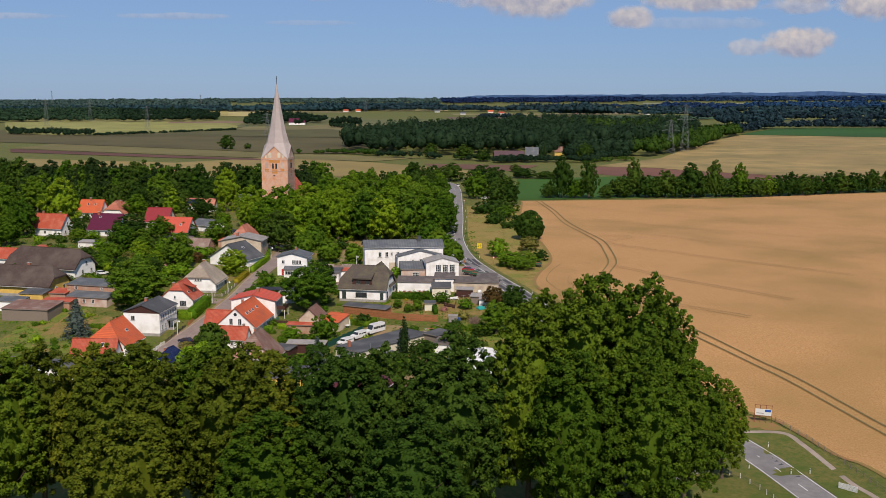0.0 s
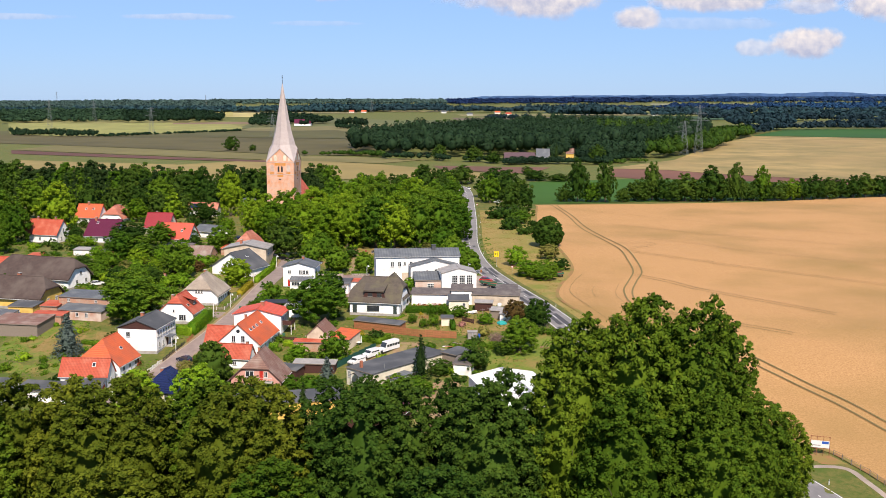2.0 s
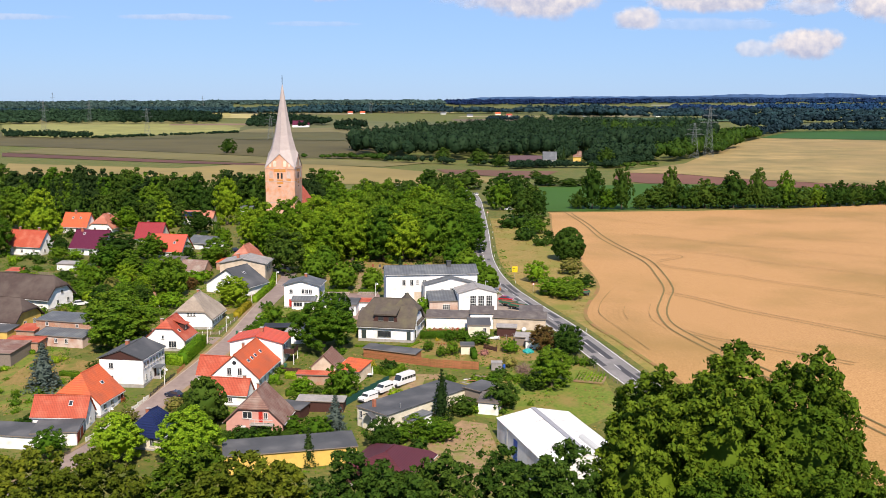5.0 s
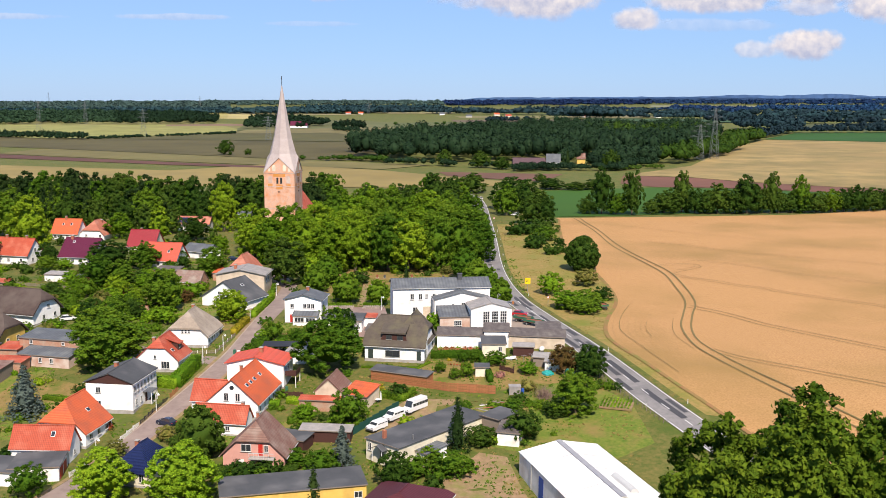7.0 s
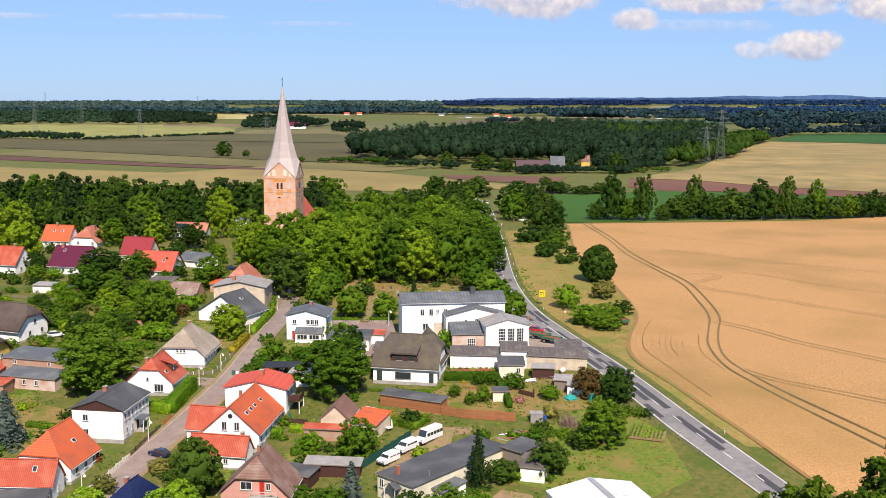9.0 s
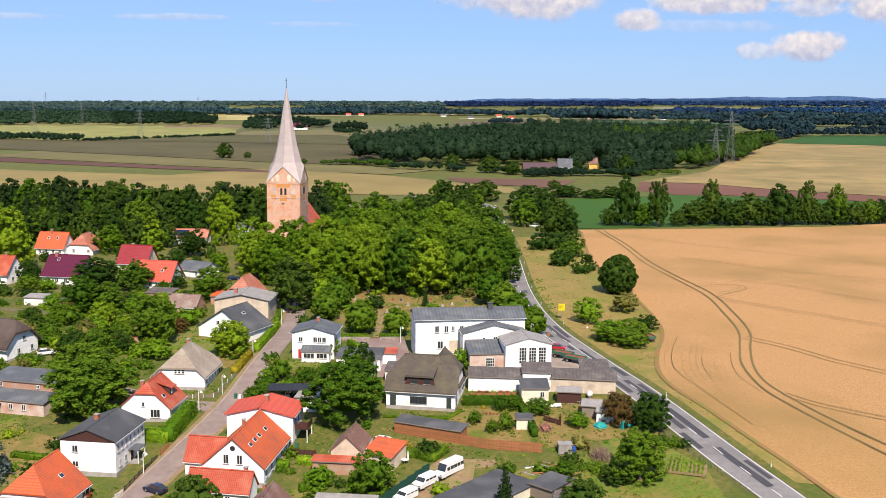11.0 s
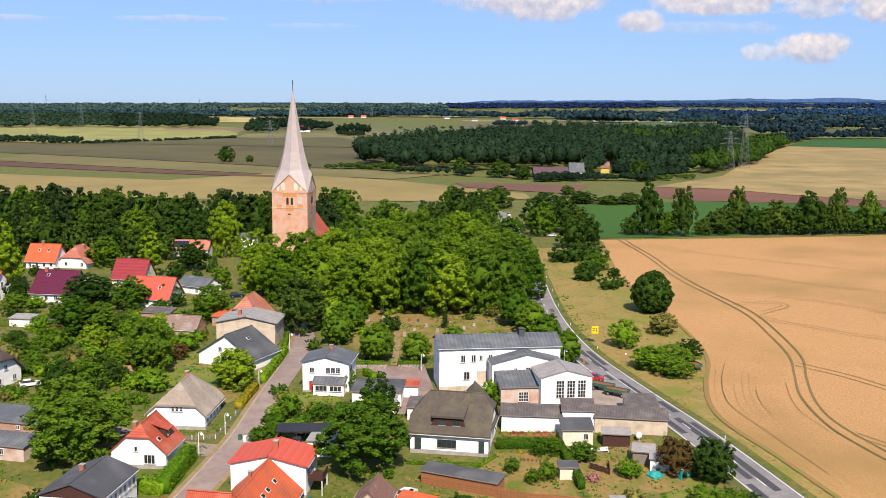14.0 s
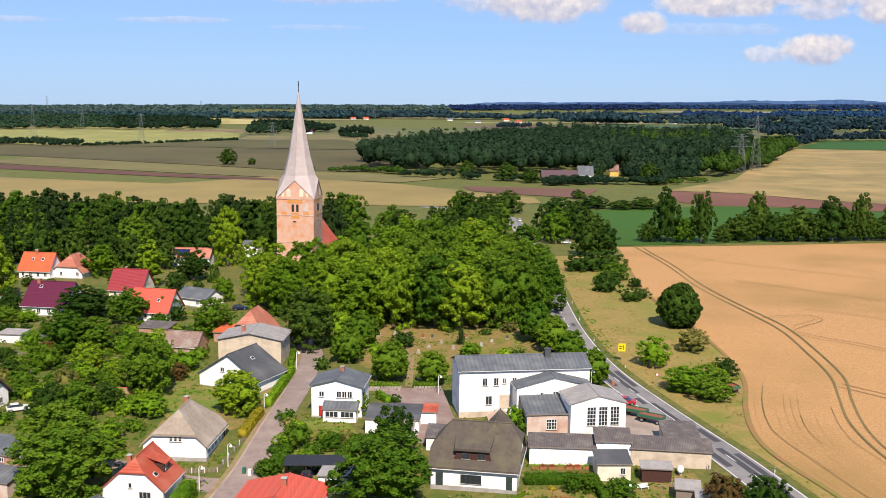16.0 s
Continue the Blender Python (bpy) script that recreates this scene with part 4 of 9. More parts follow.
shed("glazed white veranda with a grey roof", (-51.0, 313.9), -5.1, 6.4, 2.5, 2.5, 3.3, "white", "slateX", wins=[("f", 1.7, 0.9, 2.5, 1.2, 2), ("f", 4.7, 0.9, 2.5, 1.2, 2)], name="veranda", category="veranda")

# the long white works building with its wings
house("long white two-storey works building with a grey sheet roof", (-24.9, 316.4), 7.5, 25.8, 9.6, 9.3, 10.9, "x", wall="oldwhite", roof="slate", o=0.35, name="works_building", category="building",
      wins=[("f", 5.0, 6.2, 1.0, 1.6), ("f", 7.2, 6.2, 1.0, 1.6), ("f", 8.8, 6.6, 0.7, 1.1), ("f", 5.8, 2.4, 1.3, 1.8), ("f", 10.8, 6.8, 0.9, 1.0)], doors=[("f", 9.0, 1.6, 2.2, 2.7, "beige")], chim=[])
ch = thing("chimney", pose(-7.4, 322.6, land(-8, 321) + 10.4, 0, 0, 7.5), "dark clad square chimney on the grey roof", "chimney")
part("shaft", box(-0.6, 0.6, -0.5, 0.5, -0.3, 1.9, 0.03), M["felt"], ch)
part("cap", box(-0.7, 0.7, -0.6, 0.6, 1.9, 2.0), M["felt"], ch)
stairs = thing("entrance_steps", pose(-19.4, 315.6, land(-20, 315), 0, 0, 7.5), "grey concrete entrance steps with a low wall", "steps")
for k in range(6):
    part("step", box(0.3 * k, 3.4, -1.2, 1.2, 0.26 * k - 0.4, 0.26 * (k + 1), 0.01), M["concrete"], stairs)
part("parapet", box(-0.2, 3.4, -1.45, -1.25, -0.4, 1.9), M["palebrick"], stairs)
base = thing("wall_base", pose(-24.9, 316.4, land(-13, 319), 0, 0, 7.5), "pale grey stained concrete wall base", "wall base")
part("plinth", box(-0.05, 9.0, -0.07, -0.045, -1.5, 1.1), M["beige"], base)
house("white gabled middle wing with barred windows", (-14.0, 313.6), 8.0, 14.6, 5.0, 6.9, 8.7, wall="oldwhite", roof="slate", o=0.3, name="works_wing", category="building", wins=[("f", 4.9, 4.6, 0.7, 1.3), ("f", 7.8, 4.9, 1.5, 1.1, 12), ("f", 11.3, 4.9, 1.5, 1.1, 12)])
shed("low lean-to of patched brick with a grey roof", (-12.6, 306.6), 6, 8.0, 7.6, 3.9, 5.4, "palebrick", "slateX", wins=[("f", 4.6, 1.0, 2.0, 2.0, 23)], name="lean_to", category="building")
house("white workshop hall with three tall gridded windows", (-4.7, 305.8), 7.5, 10.4, 8.0, 6.2, 7.6, wall="oldwhite", roof="zinc", o=0.2, name="workshop_hall", category="building", wins=[("f", 3.9, 2.0, 1.7, 3.6, 42), ("f", 6.1, 2.0, 1.7, 3.6, 42), ("f", 8.3, 2.0, 1.7, 3.6, 42)])
shed("white-walled row of garages under corrugated sheet", (-13.2, 294.0), -4, 11.2, 3.8, 2.9, 3.9, "white", "corrX")
shed("taller pale shed with corrugated roof", (-1.9, 293.6), -3, 5.9, 4.0, 3.9, 4.9, "oldwhite", "corrX")
shed("long beige shed under grey corrugated sheet", (4.05, 293.1), -8, 13.3, 3.4, 2.9, 3.9, "beige", "corrX")
shed("low dark-roofed shed in the concrete yard", (11.2, 298.6), -4, 6.0, 8.2, 2.2, 2.9, "beige", "corrX")
shed("small cream garden house with a grey roof and brick flue", (-2.6, 287.1), 1, 5.5, 4.2, 2.7, 3.5, "cream", "felt", wins=[("f", 4.2, 0.9, 0.9, 1.2)], name="garden_house", category="garden house")

# the black-thatched house
dk = house("white house with a dark half-hipped thatched roof and boarded dormer", corner((-16.2, 283.0), -10, 14.0), -10, 14.0, 11.5, 3.4, 9.0, "x", 0.4, 0.6, roof="darkthatch", th=0.4, o=0.45, dark=True,
           wins=[("f", 6.6, 0.7, 3.4, 1.5, 3), ("r", 2.2, 0.2, 1.0, 2.1, 0)], doors=[("f", 1.4, 0.1, 1.2, 2.2, "darkframe"), ("f", 12.8, 0.1, 1.0, 2.2, "darkframe")])
bm = bmesh.new()
prof = [(3.4, 0.7, 4.1), (10.0, 0.7, 4.1), (9.0, 0.7, 6.1), (4.4, 0.7, 6.1)]
a = [bm.verts.new(p) for p in prof]
b = [bm.verts.new((x, 4.2, z)) for x, y, z in prof]
bm.faces.new(a), bm.faces.new(b)
for i in range(4):
    bm.faces.new((a[i], a[(i + 1) % 4], b[(i + 1) % 4], b[i]))
dormer = part("dormer", bm, M["darkwood"], dk, "red-brown boarded dormer")
for x in (5.6, 8.2):
    window(dormer, pose(x, 0.7, 4.6), 1.3, 1.0, True, 1)
bm = bmesh.new()
v = add_box(bm, 3.8, 9.6, 0.3, 5.2, 6.0, 6.4)
for q in v:
    q.co.z += 0.36 * (q.co.y - 0.3)
    if q.co.z > 6.5:
        q.co.x += -0.4 if q.co.x < 7 else 0.4
part("dormer_roof", bm, M["darkthatch"], dk)

house("rear wing under the same dark half-hipped thatch", (-23.9, 288.8), -10, 8.6, 9.8, 3.2, 8.7, "y", 0.7, 0.6, roof="darkthatch", th=0.4, o=0.4, dark=True, wins=[("r", 6.0, 0.9, 1.1, 1.3)])

# R house dormer
rd = part("dormer", box(6.2, 8.7, 3.9, 6.1, 3.2, 5.35), M["darkwood"], R, "dark boarded dormer")
window(rd, pose(8.7, 5.0, 4.15, 0, 0, 90), 1.2, 0.9, False, 1)
bm = bmesh.new()
v = add_box(bm, 5.6, 9.15, 3.65, 6.35, 0, 0.16)
for q in v:
    q.co.z += 6.5 - 0.34 * (q.co.x - 5.6)
part("dormer_roof", bm, M["redY"], R)

# smaller buildings of the middle ground
house("small barn with grey-brown tiles and a beige gable", (-38.4, 260.5), -7.9, 5.6, 7.5, 2.8, 5.4, wall="beige", o=0.25, roof="brown", name="barn", category="barn")
shed("low annex with a bright orange roof", (-32.8, 260.9), -27, 5.8, 5.4, 2.2, 3.4, "beige", "orangeX", name="annex", category="annex")
hall = house("large white metal hall with a low ridge", (8.9, 204.5), 16, 14.8, 26.0, 4.8, 6.2, wall="metal", roof="metal", o=0.15, th=0.1, plinth=False, doors=[("l", 15.6, 0.0, 2.0, 4.0, "bluedoor")] if "bluedoor" in M else (), name="metal_hall", category="hall", group="")
part("ridge_cap", box(6.9, 7.9, -0.1, 26.1, 6.28, 6.36), M["ridgegrey"], hall, "grey sheet ridge stripe")
for y_ in (6.0, 12.5, 19.0):
    for x0, x1, z0, z1 in ((0.2, 6.8, 4.95, 6.25), (8.0, 14.6, 6.25, 4.95)):
        part("sheet_joint", bar((x0, y_, z0), (x1, y_, z1), 0.04, 4), M["gutter"], hall)
bm = bmesh.new()
tube(bm, [(10.2, 2.0, 5.72), (10.2, 9.0, 5.72)], [0.75, 0.75], 12)
part("skylight", bm, M["gutter"], hall, "domed translucent roof light")
part("downpipe", bar((-0.1, 20.0, 0), (-0.1, 20.0, 4.7), 0.07), M["gutter"], hall)
low = shed("long low building under a dark felt roof", (-26.0, 236.8), -42, 8.4, 25.0, 2.9, 3.1, "cream", "felt", wins=[("f", 1.0, 0.8, 0.9, 1.5, 1), ("f", 7.4, 0.8, 0.9, 1.3, 1)], doors=[("f", 4.2, 0.05, 1.1, 2.0, "greywood")], name="low_building", category="building")
part("chimney", box(2.6, 3.2, 1.6, 2.2, 2.8, 4.6, 0.03), M["chimney"], low, "orange brick chimney")
part("flue", bar((7.2, 5.0, 2.8), (7.2, 5.0, 4.0), 0.12), M["steel"], low)
bm = bmesh.new()
for sx in (-1, 1):
    v = add_box(bm, 4.2, 4.2 + sx * 1.5, -1.5, 0.0, 2.75, 2.85)
    for q in v:
        q.co.z -= 0.55 * abs(q.co.x - 4.2)
part("porch_roof", bm, M["felt"], low, "small gabled porch roof")
for x in (3.0, 5.4):
    part("porch_post", box(x - 0.05, x + 0.05, -1.4, -1.3, -0.3, 2.1), M["frame"], low)
house("small house with a dark blue glazed hipped roof", (-70.0, 228.2), -17, 7.4, 8.4, 2.8, 6.6, wall="cream", roof="blue", k0=0.0, k1=0.0, wins=[("f", 3.0, 0.5, 1.1, 1.9, 21), ("f", 5.8, 0.7, 1.0, 1.5)], chim=[(1.4, 5.6, 1.6, 0.7)])
house("white house with a wide dark felt roof and open gable", (-80.2, 337.0), -24, 15.0, 10.0, 2.7, 7.4, roof="felt", wins=[("f", 6.0, 3.6, 1.0, 1.0), ("f", 9.0, 0.8, 1.6, 1.2, 2)], sky_l=[(10.2, 5.0)])
house("beige two-storey house with a pale sheet roof", (-80.0, 354.0), -3, 14.6, 10.0, 5.9, 7.4, wall="beige", roof="zinc", wins=[("r", 3, 3.4, 1.2, 1.4), ("r", 5.5, 3.4, 1.2, 1.4)], chim=[(5.2, 3.0, 1.3, 0.8)])
house("old barn with a rusty red tiled hipped roof", (-81.0, 368.5), -10, 10.5, 9.0, 3.4, 9.2, wall="brick", roof="oldred", k0=0.5, k1=0.6, name="barn", category="barn")
house("village house with a coral-red roof and white gable", (-114.4, 396.3), -10, 11.6, 10.0, 2.8, 8.0, "x", roof="coral", wins=[("r", 3.2, 1.0, 1.0, 1.2), ("r", 6.0, 1.0, 1.0, 1.2), ("r", 4.8, 4.4, 1.0, 1.2)] + row("f", 3, 5, 10.0, 1.0, 1.0, 1.2), sky_l=[(8.0, 2.4)])
house("village house with a crimson roof", (-128.8, 423.7), -7.4, 10.4, 9.2, 2.8, 8.1, "x", roof="crimson", wall="cream", wins=row("f", 3, 2, 8.4, 0.9, 1.0, 1.2) + [("r", 4.6, 4.2, 1.0, 1.2)], chim=[(3.6, 4.9, 0.8, 0.7)])
house("village house with a dark wine-red roof", (-146.0, 402.5), -8, 12.6, 12.6, 2.8, 8.4, "x", roof="maroon", wins=row("f", 4, 2, 11, 0.8, 1.1, 1.2), chim=[(2.2, 6.0, 0.9, 0.9)], sky_l=[(3.4, 4.8)])
house("small white outbuilding with a blue-grey roof", (-106.0, 415.6), -26, 10.5, 8.0, 2.6, 4.6, "x", roof="slate", wins=[("f", 7.5, 0.8, 1.0, 1.1)], name="outbuilding", category="outbuilding")
house("village house with an orange-red roof", corner((-156.4, 400.6), -14, 14.5), -14, 14.5, 9.0, 3.5, 8.6, "x", roof="red", wins=[("r", 3, 1.0, 1.0, 1.2), ("r", 6, 1.0, 1.0, 1.2), ("r", 4.5, 4.3, 1.0, 1.2)] + row("f", 3, 2, 12, 1.0, 1.0, 1.2), chim=[(3.5, 4.5, 0.9, 0.7), (11.5, 4.5, 0.9, 0.7)])
house("village house with a bright orange roof", (-168.6, 453.6), -9.6, 11.0, 8.0, 2.9, 8.0, "x", roof="orange", wins=row("f", 4, 1.5, 9.5, 0.9, 1.0, 1.2), sky_l=[(4, 2.4), (7.5, 2.4)], chim=[(4.6, 3.8, 1.2, 0.8)])
house("village house with a hipped brownish-red roof", (-157.8, 454.6), -11, 10.6, 10.4, 2.2, 7.4, "y", 0.35, 0.3, roof="oldred", wins=[("f", 3, 1, 1, 1.2), ("f", 9, 1, 1, 1.2)], chim=[(6.5, 6, 1.0, 0.8)])
solar = house("long low house with solar panels on a pale roof", (-125.4, 480.4), -4.3, 13.8, 6.0, 3.4, 6.0, "x", roof="oldred", wins=row("f", 4, 2, 12, 1.0, 1.1, 1.2))
sl_a = math.degrees(math.atan(2.6 / 3.0))
for k in range(4):
    for j in range(2):
        ob = part("solar_panel", box(0.02, 1.52, 0.0, 1.48, 0.0, 0.06), M["blueX"], solar, "dark blue solar panel")
        ob.matrix_basis = pose(0.1 + 1.55 * k, 0.1 + 1.16 * j, 3.4 + 0.24 + 2.6 / 3.0 * (0.1 + 1.16 * j), sl_a, 0, 0)
house("small white chapel-like house behind the trees", (-103.3, 499.4), -5, 5.4, 5.0, 5.2, 6.2, "x", roof="slate", wins=[("f", 2.4, 2.6, 0.9, 1.2)])
shed("long brick building with a grey flat roof", (-113.9, 293.9), -14, 16.9, 7.0, 4.2, 4.9, "brick", "slateX", wins=[("f", 3.2, 2.9, 0.9, 1.0), ("f", 12.0, 3.0, 0.8, 0.8)], name="brick_building", category="building")
shed("low veranda wing with a grey roof", (-112.0, 288.2), -14, 13.6, 5.0, 2.4, 3.2, "palebrick", "slateX", wins=row("f", 3, 3, 9, 0.7, 0.9, 1.2), name="veranda", category="veranda")
house("large brown-thatched farmhouse with yellow walls", corner((-120.4, 296.4), -12, 26.0), -12, 26.0, 11.0, 3.0, 7.8, "x", 0.5, 0.45, wall="yellow", roof="brownthatch", th=0.45, o=0.7, wins=[("r", 4, 0.9, 1.1, 1.3), ("r", 8, 0.9, 1.1, 1.3)], chim=[(15.0, 6.8, 1.6, 0.9)])
house("large brown-thatched barn house with a white gable", corner((-119.4, 315.4), -18, 27.0), -18, 27.0, 10.5, 3.2, 8.2, "x", 0.5, 0.55, roof="brownthatch", th=0.45, o=0.7, wins=[("r", 4, 0.9, 1.0, 1.2), ("r", 8.4, 0.9, 1.0, 1.2), ("r", 6, 3.6, 1.0, 1.1)])
house("red-roofed white house among gardens", (-156.0, 335.0), -10, 16.0, 8.0, 2.8, 5.6, "x", roof="red")
shed("yellow annex with a felt roof", (-127.0, 290.5), -8, 7.5, 5.5, 2.9, 3.4, "yellow", "felt", wins=[("f", 3, 0.9, 1.0, 1.1)], name="annex", category="annex")
shed("open red-roofed lean-to beside the farmhouse", (-118.5, 292.0), -8, 5.0, 5.0, 2.3, 2.9, "brick", "redX", name="lean_to", category="lean-to")
shed("yellow building with a flat grey roof", (-48.0, 214.8), 14, 24.0, 7.5, 3.2, 3.5, "yellow", "felt", wins=[("f", 22.6, 1.0, 1.4, 1.2)], name="low_building", category="building")
house("bungalow with a dark red sheet roof", (-26.0, 211.0), -20, 12.5, 11.5, 2.9, 5.2, "y", 0.2, 0.2, wall="darkwood", roof="darkredY")
shed("low pale workshop with grey felt roof", (-99.0, 229.0), -8, 12.0, 6.0, 2.5, 3.0, "oldwhite", "felt")
shed("low garage with red doors and a felt roof", (-88.5, 228.5), 8, 8.5, 6.5, 2.6, 3.0, "oldwhite", "felt", doors=[("r", 1.8, 0.05, 2.2, 2.1, "redpaint"), ("r", 4.6, 0.05, 2.2, 2.1, "redpaint")], name="garage", category="garage")
shed("low garage with a flat dark roof", (-42.4, 307.6), -3, 9.9, 8.6, 2.7, 2.9, "oldwhite", "felt", name="garage", category="garage")
shed("white garage with a flat roof", (-48.2, 284.6), -6, 5.6, 4.6, 2.6, 2.7, "white", "zinc", name="garage", category="garage")
shed("small white garage with a red striped roof edge", (-32.2, 312.6), -3, 2.9, 4.0, 2.3, 2.6, "white", "redX", name="garage", category="garage")
house("half-ruined brick barn under a mottled sagging tile roof", (-95.2, 362.6), -12, 8.6, 6.4, 2.0, 4.9, "x", wall="brick", roof="ruin", o=0.2, name="barn", category="barn", group="sheds and garages")
shed("old brick ruin patched with grey sheets", (-106.0, 378.8), -12, 8.0, 5.0, 2.6, 3.2, "brick", "corrX")
shed("small brick outhouse with an orange roof", (-86.0, 375.0), -10, 5.0, 5.0, 2.4, 3.4, "brick", "orangeX")


# ---- church ----
def church():
    base = land(-75, 450)
    ch = thing("church_tower", pose(-81.6, 445.9, base, 0, 0, -6), "medieval brick church tower with a tall shingled spire", "church")
    W, E, G, T = 12.1, 28.0, 33.6, 61.0
    c = W / 2
    part("shaft", box(0, W, 0, W, -2, E), M["oldbrick"], ch)
    # four gables
    for k in range(4):
        bm = bmesh.new()
        pts = [(-c, E - 0.02), (c, E - 0.02), (0, G)]
        a = [bm.verts.new((x, -c - 0.02, z)) for x, z in pts]
        b = [bm.verts.new((x, -c + 0.6, z)) for x, z in pts]
        bm.faces.new(a), bm.faces.new(b)
        for i in range(3):
            bm.faces.new((a[i], a[(i + 1) % 3], b[(i + 1) % 3], b[i]))
        g = part("gable", bm, M["oldbrick"], ch)
        g.matrix_basis = pose(c, c, 0, 0, 0, 90 * k)
        # blind arches and sound holes
        for x, z, w, h, m in ((-2.1, E + 0.6, 1.3, 2.5, "cream"), (2.1, E + 0.6, 1.3, 2.5, "cream"), (-3.9, E + 0.5, 0.7, 1.4, "cream"), (3.9, E + 0.5, 0.7, 1.4, "cream"),
                              (-0.75, E - 4.2, 0.8, 2.4, "glass"), (0.75, E - 4.2, 0.8, 2.4, "glass"), (-3.6, E - 4.0, 1.5, 2.9, "palebrick"), (3.6, E - 4.0, 1.5, 2.9, "palebrick"), (-0.2, E - 7.6, 1.0, 0.4, "glass")):
            bm = bmesh.new()
            n = 8
            pts = [(x - w / 2, z), (x + w / 2, z)] + [(x + w / 2 * math.cos(math.pi * i / n), z + h - w / 2 + w / 2 * math.sin(math.pi * i / n)) for i in range(n + 1)] if h > 1 else [(x - w / 2, z), (x + w / 2, z), (x + w / 2, z + h), (x - w / 2, z + h)]
            a = [bm.verts.new((p, -c - 0.05, q)) for p, q in pts]
            b = [bm.verts.new((p, -c + 0.05, q)) for p, q in pts]
            bm.faces.new(a), bm.faces.new(b)
            for i in range(len(pts)):
                bm.faces.new((a[i], a[(i + 1) % len(pts)], b[(i + 1) % len(pts)], b[i]))
            part("niche" if m != "glass" else "louvre", bm, M[m], g)
        for x0, x1, z0, z1 in ((-2.4, 2.4, E - 1.5, E - 0.3), (-1.3, 1.3, E - 6.4, E - 4.5), (-4.5, -2.7, E - 5.6, E - 4.3), (2.7, 4.5, E - 5.6, E - 4.3)):
            part("plaster_field", box(x0, x1, -c - 0.03, -c + 0.02, z0, z1), M["ochre"], g)
    for z, d in ((E - 5.4, 0.1), (E - 0.25, 0.12), (14.0, 0.12)):
        bm = bmesh.new()
        for q in ((-d, W + d, -d, 0), (-d, W + d, W, W + d), (-d, 0, 0, W), (W, W + d, 0, W)):
            add_box(bm, *q, z, z + 0.22)
        part("string_course", bm, M["palebrick"], ch)
    # spire: eight faces between corners and gable tips, drawn in below
    bm = bmesh.new()
    o = 0.25
    low = []
    for k in range(8):
        a = radians(45 * k - 135)
        if k % 2 == 0:
            x, y = (c + o) * (1 if math.cos(a) > 0 else -1), (c + o) * (1 if math.sin(a) > 0 else -1)
            low.append(bm.verts.new((c + x, c + y, E - 0.1)))
        else:
            low.append(bm.verts.new((c + (c + o) * round(math.cos(a)), c + (c + o) * round(math.sin(a)), G + 0.25)))
    rings = [low]
    for z, r in ((E + 7.2, 5.35), (E + 13.0, 3.75), (E + 22.0, 2.1), (E + 33.6, 0.16)):
        rings.append([bm.verts.new((c + r * math.cos(radians(45 * k - 135)), c + r * math.sin(radians(45 * k - 135)), z)) for k in range(8)])
    for a, b in zip(rings, rings[1:]):
        for k in range(8):
            bm.faces.new((a[k], a[(k + 1) % 8], b[(k + 1) % 8], b[k]))
    bm.faces.new(rings[-1])
    part("spire", bm, M["copper"], ch)
    part("finial", bar((c, c, T - 0.5), (c, c, T + 4.2), 0.12), M["black"], ch)
    bm = bmesh.new()
    bmesh.ops.create_uvsphere(bm, u_segments=10, v_segments=6, radius=0.24)
    part("ball", bm, M["black"], ch).matrix_basis = pose(c, c, T + 3.2)
    house("brick church nave with a steep red roof", (-83.5, 459.0), -6, 15.0, 26.0, 9.0, 19.0, wall="oldbrick", roof="red", name="church_nave", category="church", group="")


church()

# ---- plants ----
rng = np.random.default_rng(5)
LEAF = {}
# the far, navy and haze leaves have aerial haze painted in as blue
for nm, c1, c2 in (("leaf_linden", (0.108, 0.198, 0.008), (0.150, 0.236, 0.012)), ("leaf_dark", (0.032, 0.069, 0.009), (0.046, 0.087, 0.010)), ("leaf_mid", (0.058, 0.126, 0.008), (0.084, 0.152, 0.010)),
                   ("leaf_fresh", (0.118, 0.235, 0.010), (0.155, 0.262, 0.014)), ("leaf_blue", (0.10, 0.13, 0.11), (0.07, 0.10, 0.085)), ("leaf_spruce", (0.018, 0.040, 0.010), (0.028, 0.052, 0.012)),
                   # the far wood's leaves are painted darker for cloud shade, bluer for haze
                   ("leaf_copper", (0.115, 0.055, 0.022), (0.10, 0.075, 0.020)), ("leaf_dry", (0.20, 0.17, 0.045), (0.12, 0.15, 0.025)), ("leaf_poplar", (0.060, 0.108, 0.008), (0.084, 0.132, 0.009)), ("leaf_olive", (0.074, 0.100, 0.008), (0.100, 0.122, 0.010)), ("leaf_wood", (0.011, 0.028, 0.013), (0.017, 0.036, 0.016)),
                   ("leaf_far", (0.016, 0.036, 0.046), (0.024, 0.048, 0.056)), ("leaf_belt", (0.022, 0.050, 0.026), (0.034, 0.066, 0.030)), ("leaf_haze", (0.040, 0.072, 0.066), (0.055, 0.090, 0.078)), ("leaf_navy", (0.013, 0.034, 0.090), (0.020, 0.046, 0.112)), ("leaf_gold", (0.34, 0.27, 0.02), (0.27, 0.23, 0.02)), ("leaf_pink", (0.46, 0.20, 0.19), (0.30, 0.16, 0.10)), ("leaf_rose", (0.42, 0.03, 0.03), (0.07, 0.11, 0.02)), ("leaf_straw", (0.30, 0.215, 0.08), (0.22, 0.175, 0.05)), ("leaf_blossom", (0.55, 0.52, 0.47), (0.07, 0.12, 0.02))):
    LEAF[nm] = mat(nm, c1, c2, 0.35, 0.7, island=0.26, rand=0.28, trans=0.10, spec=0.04)


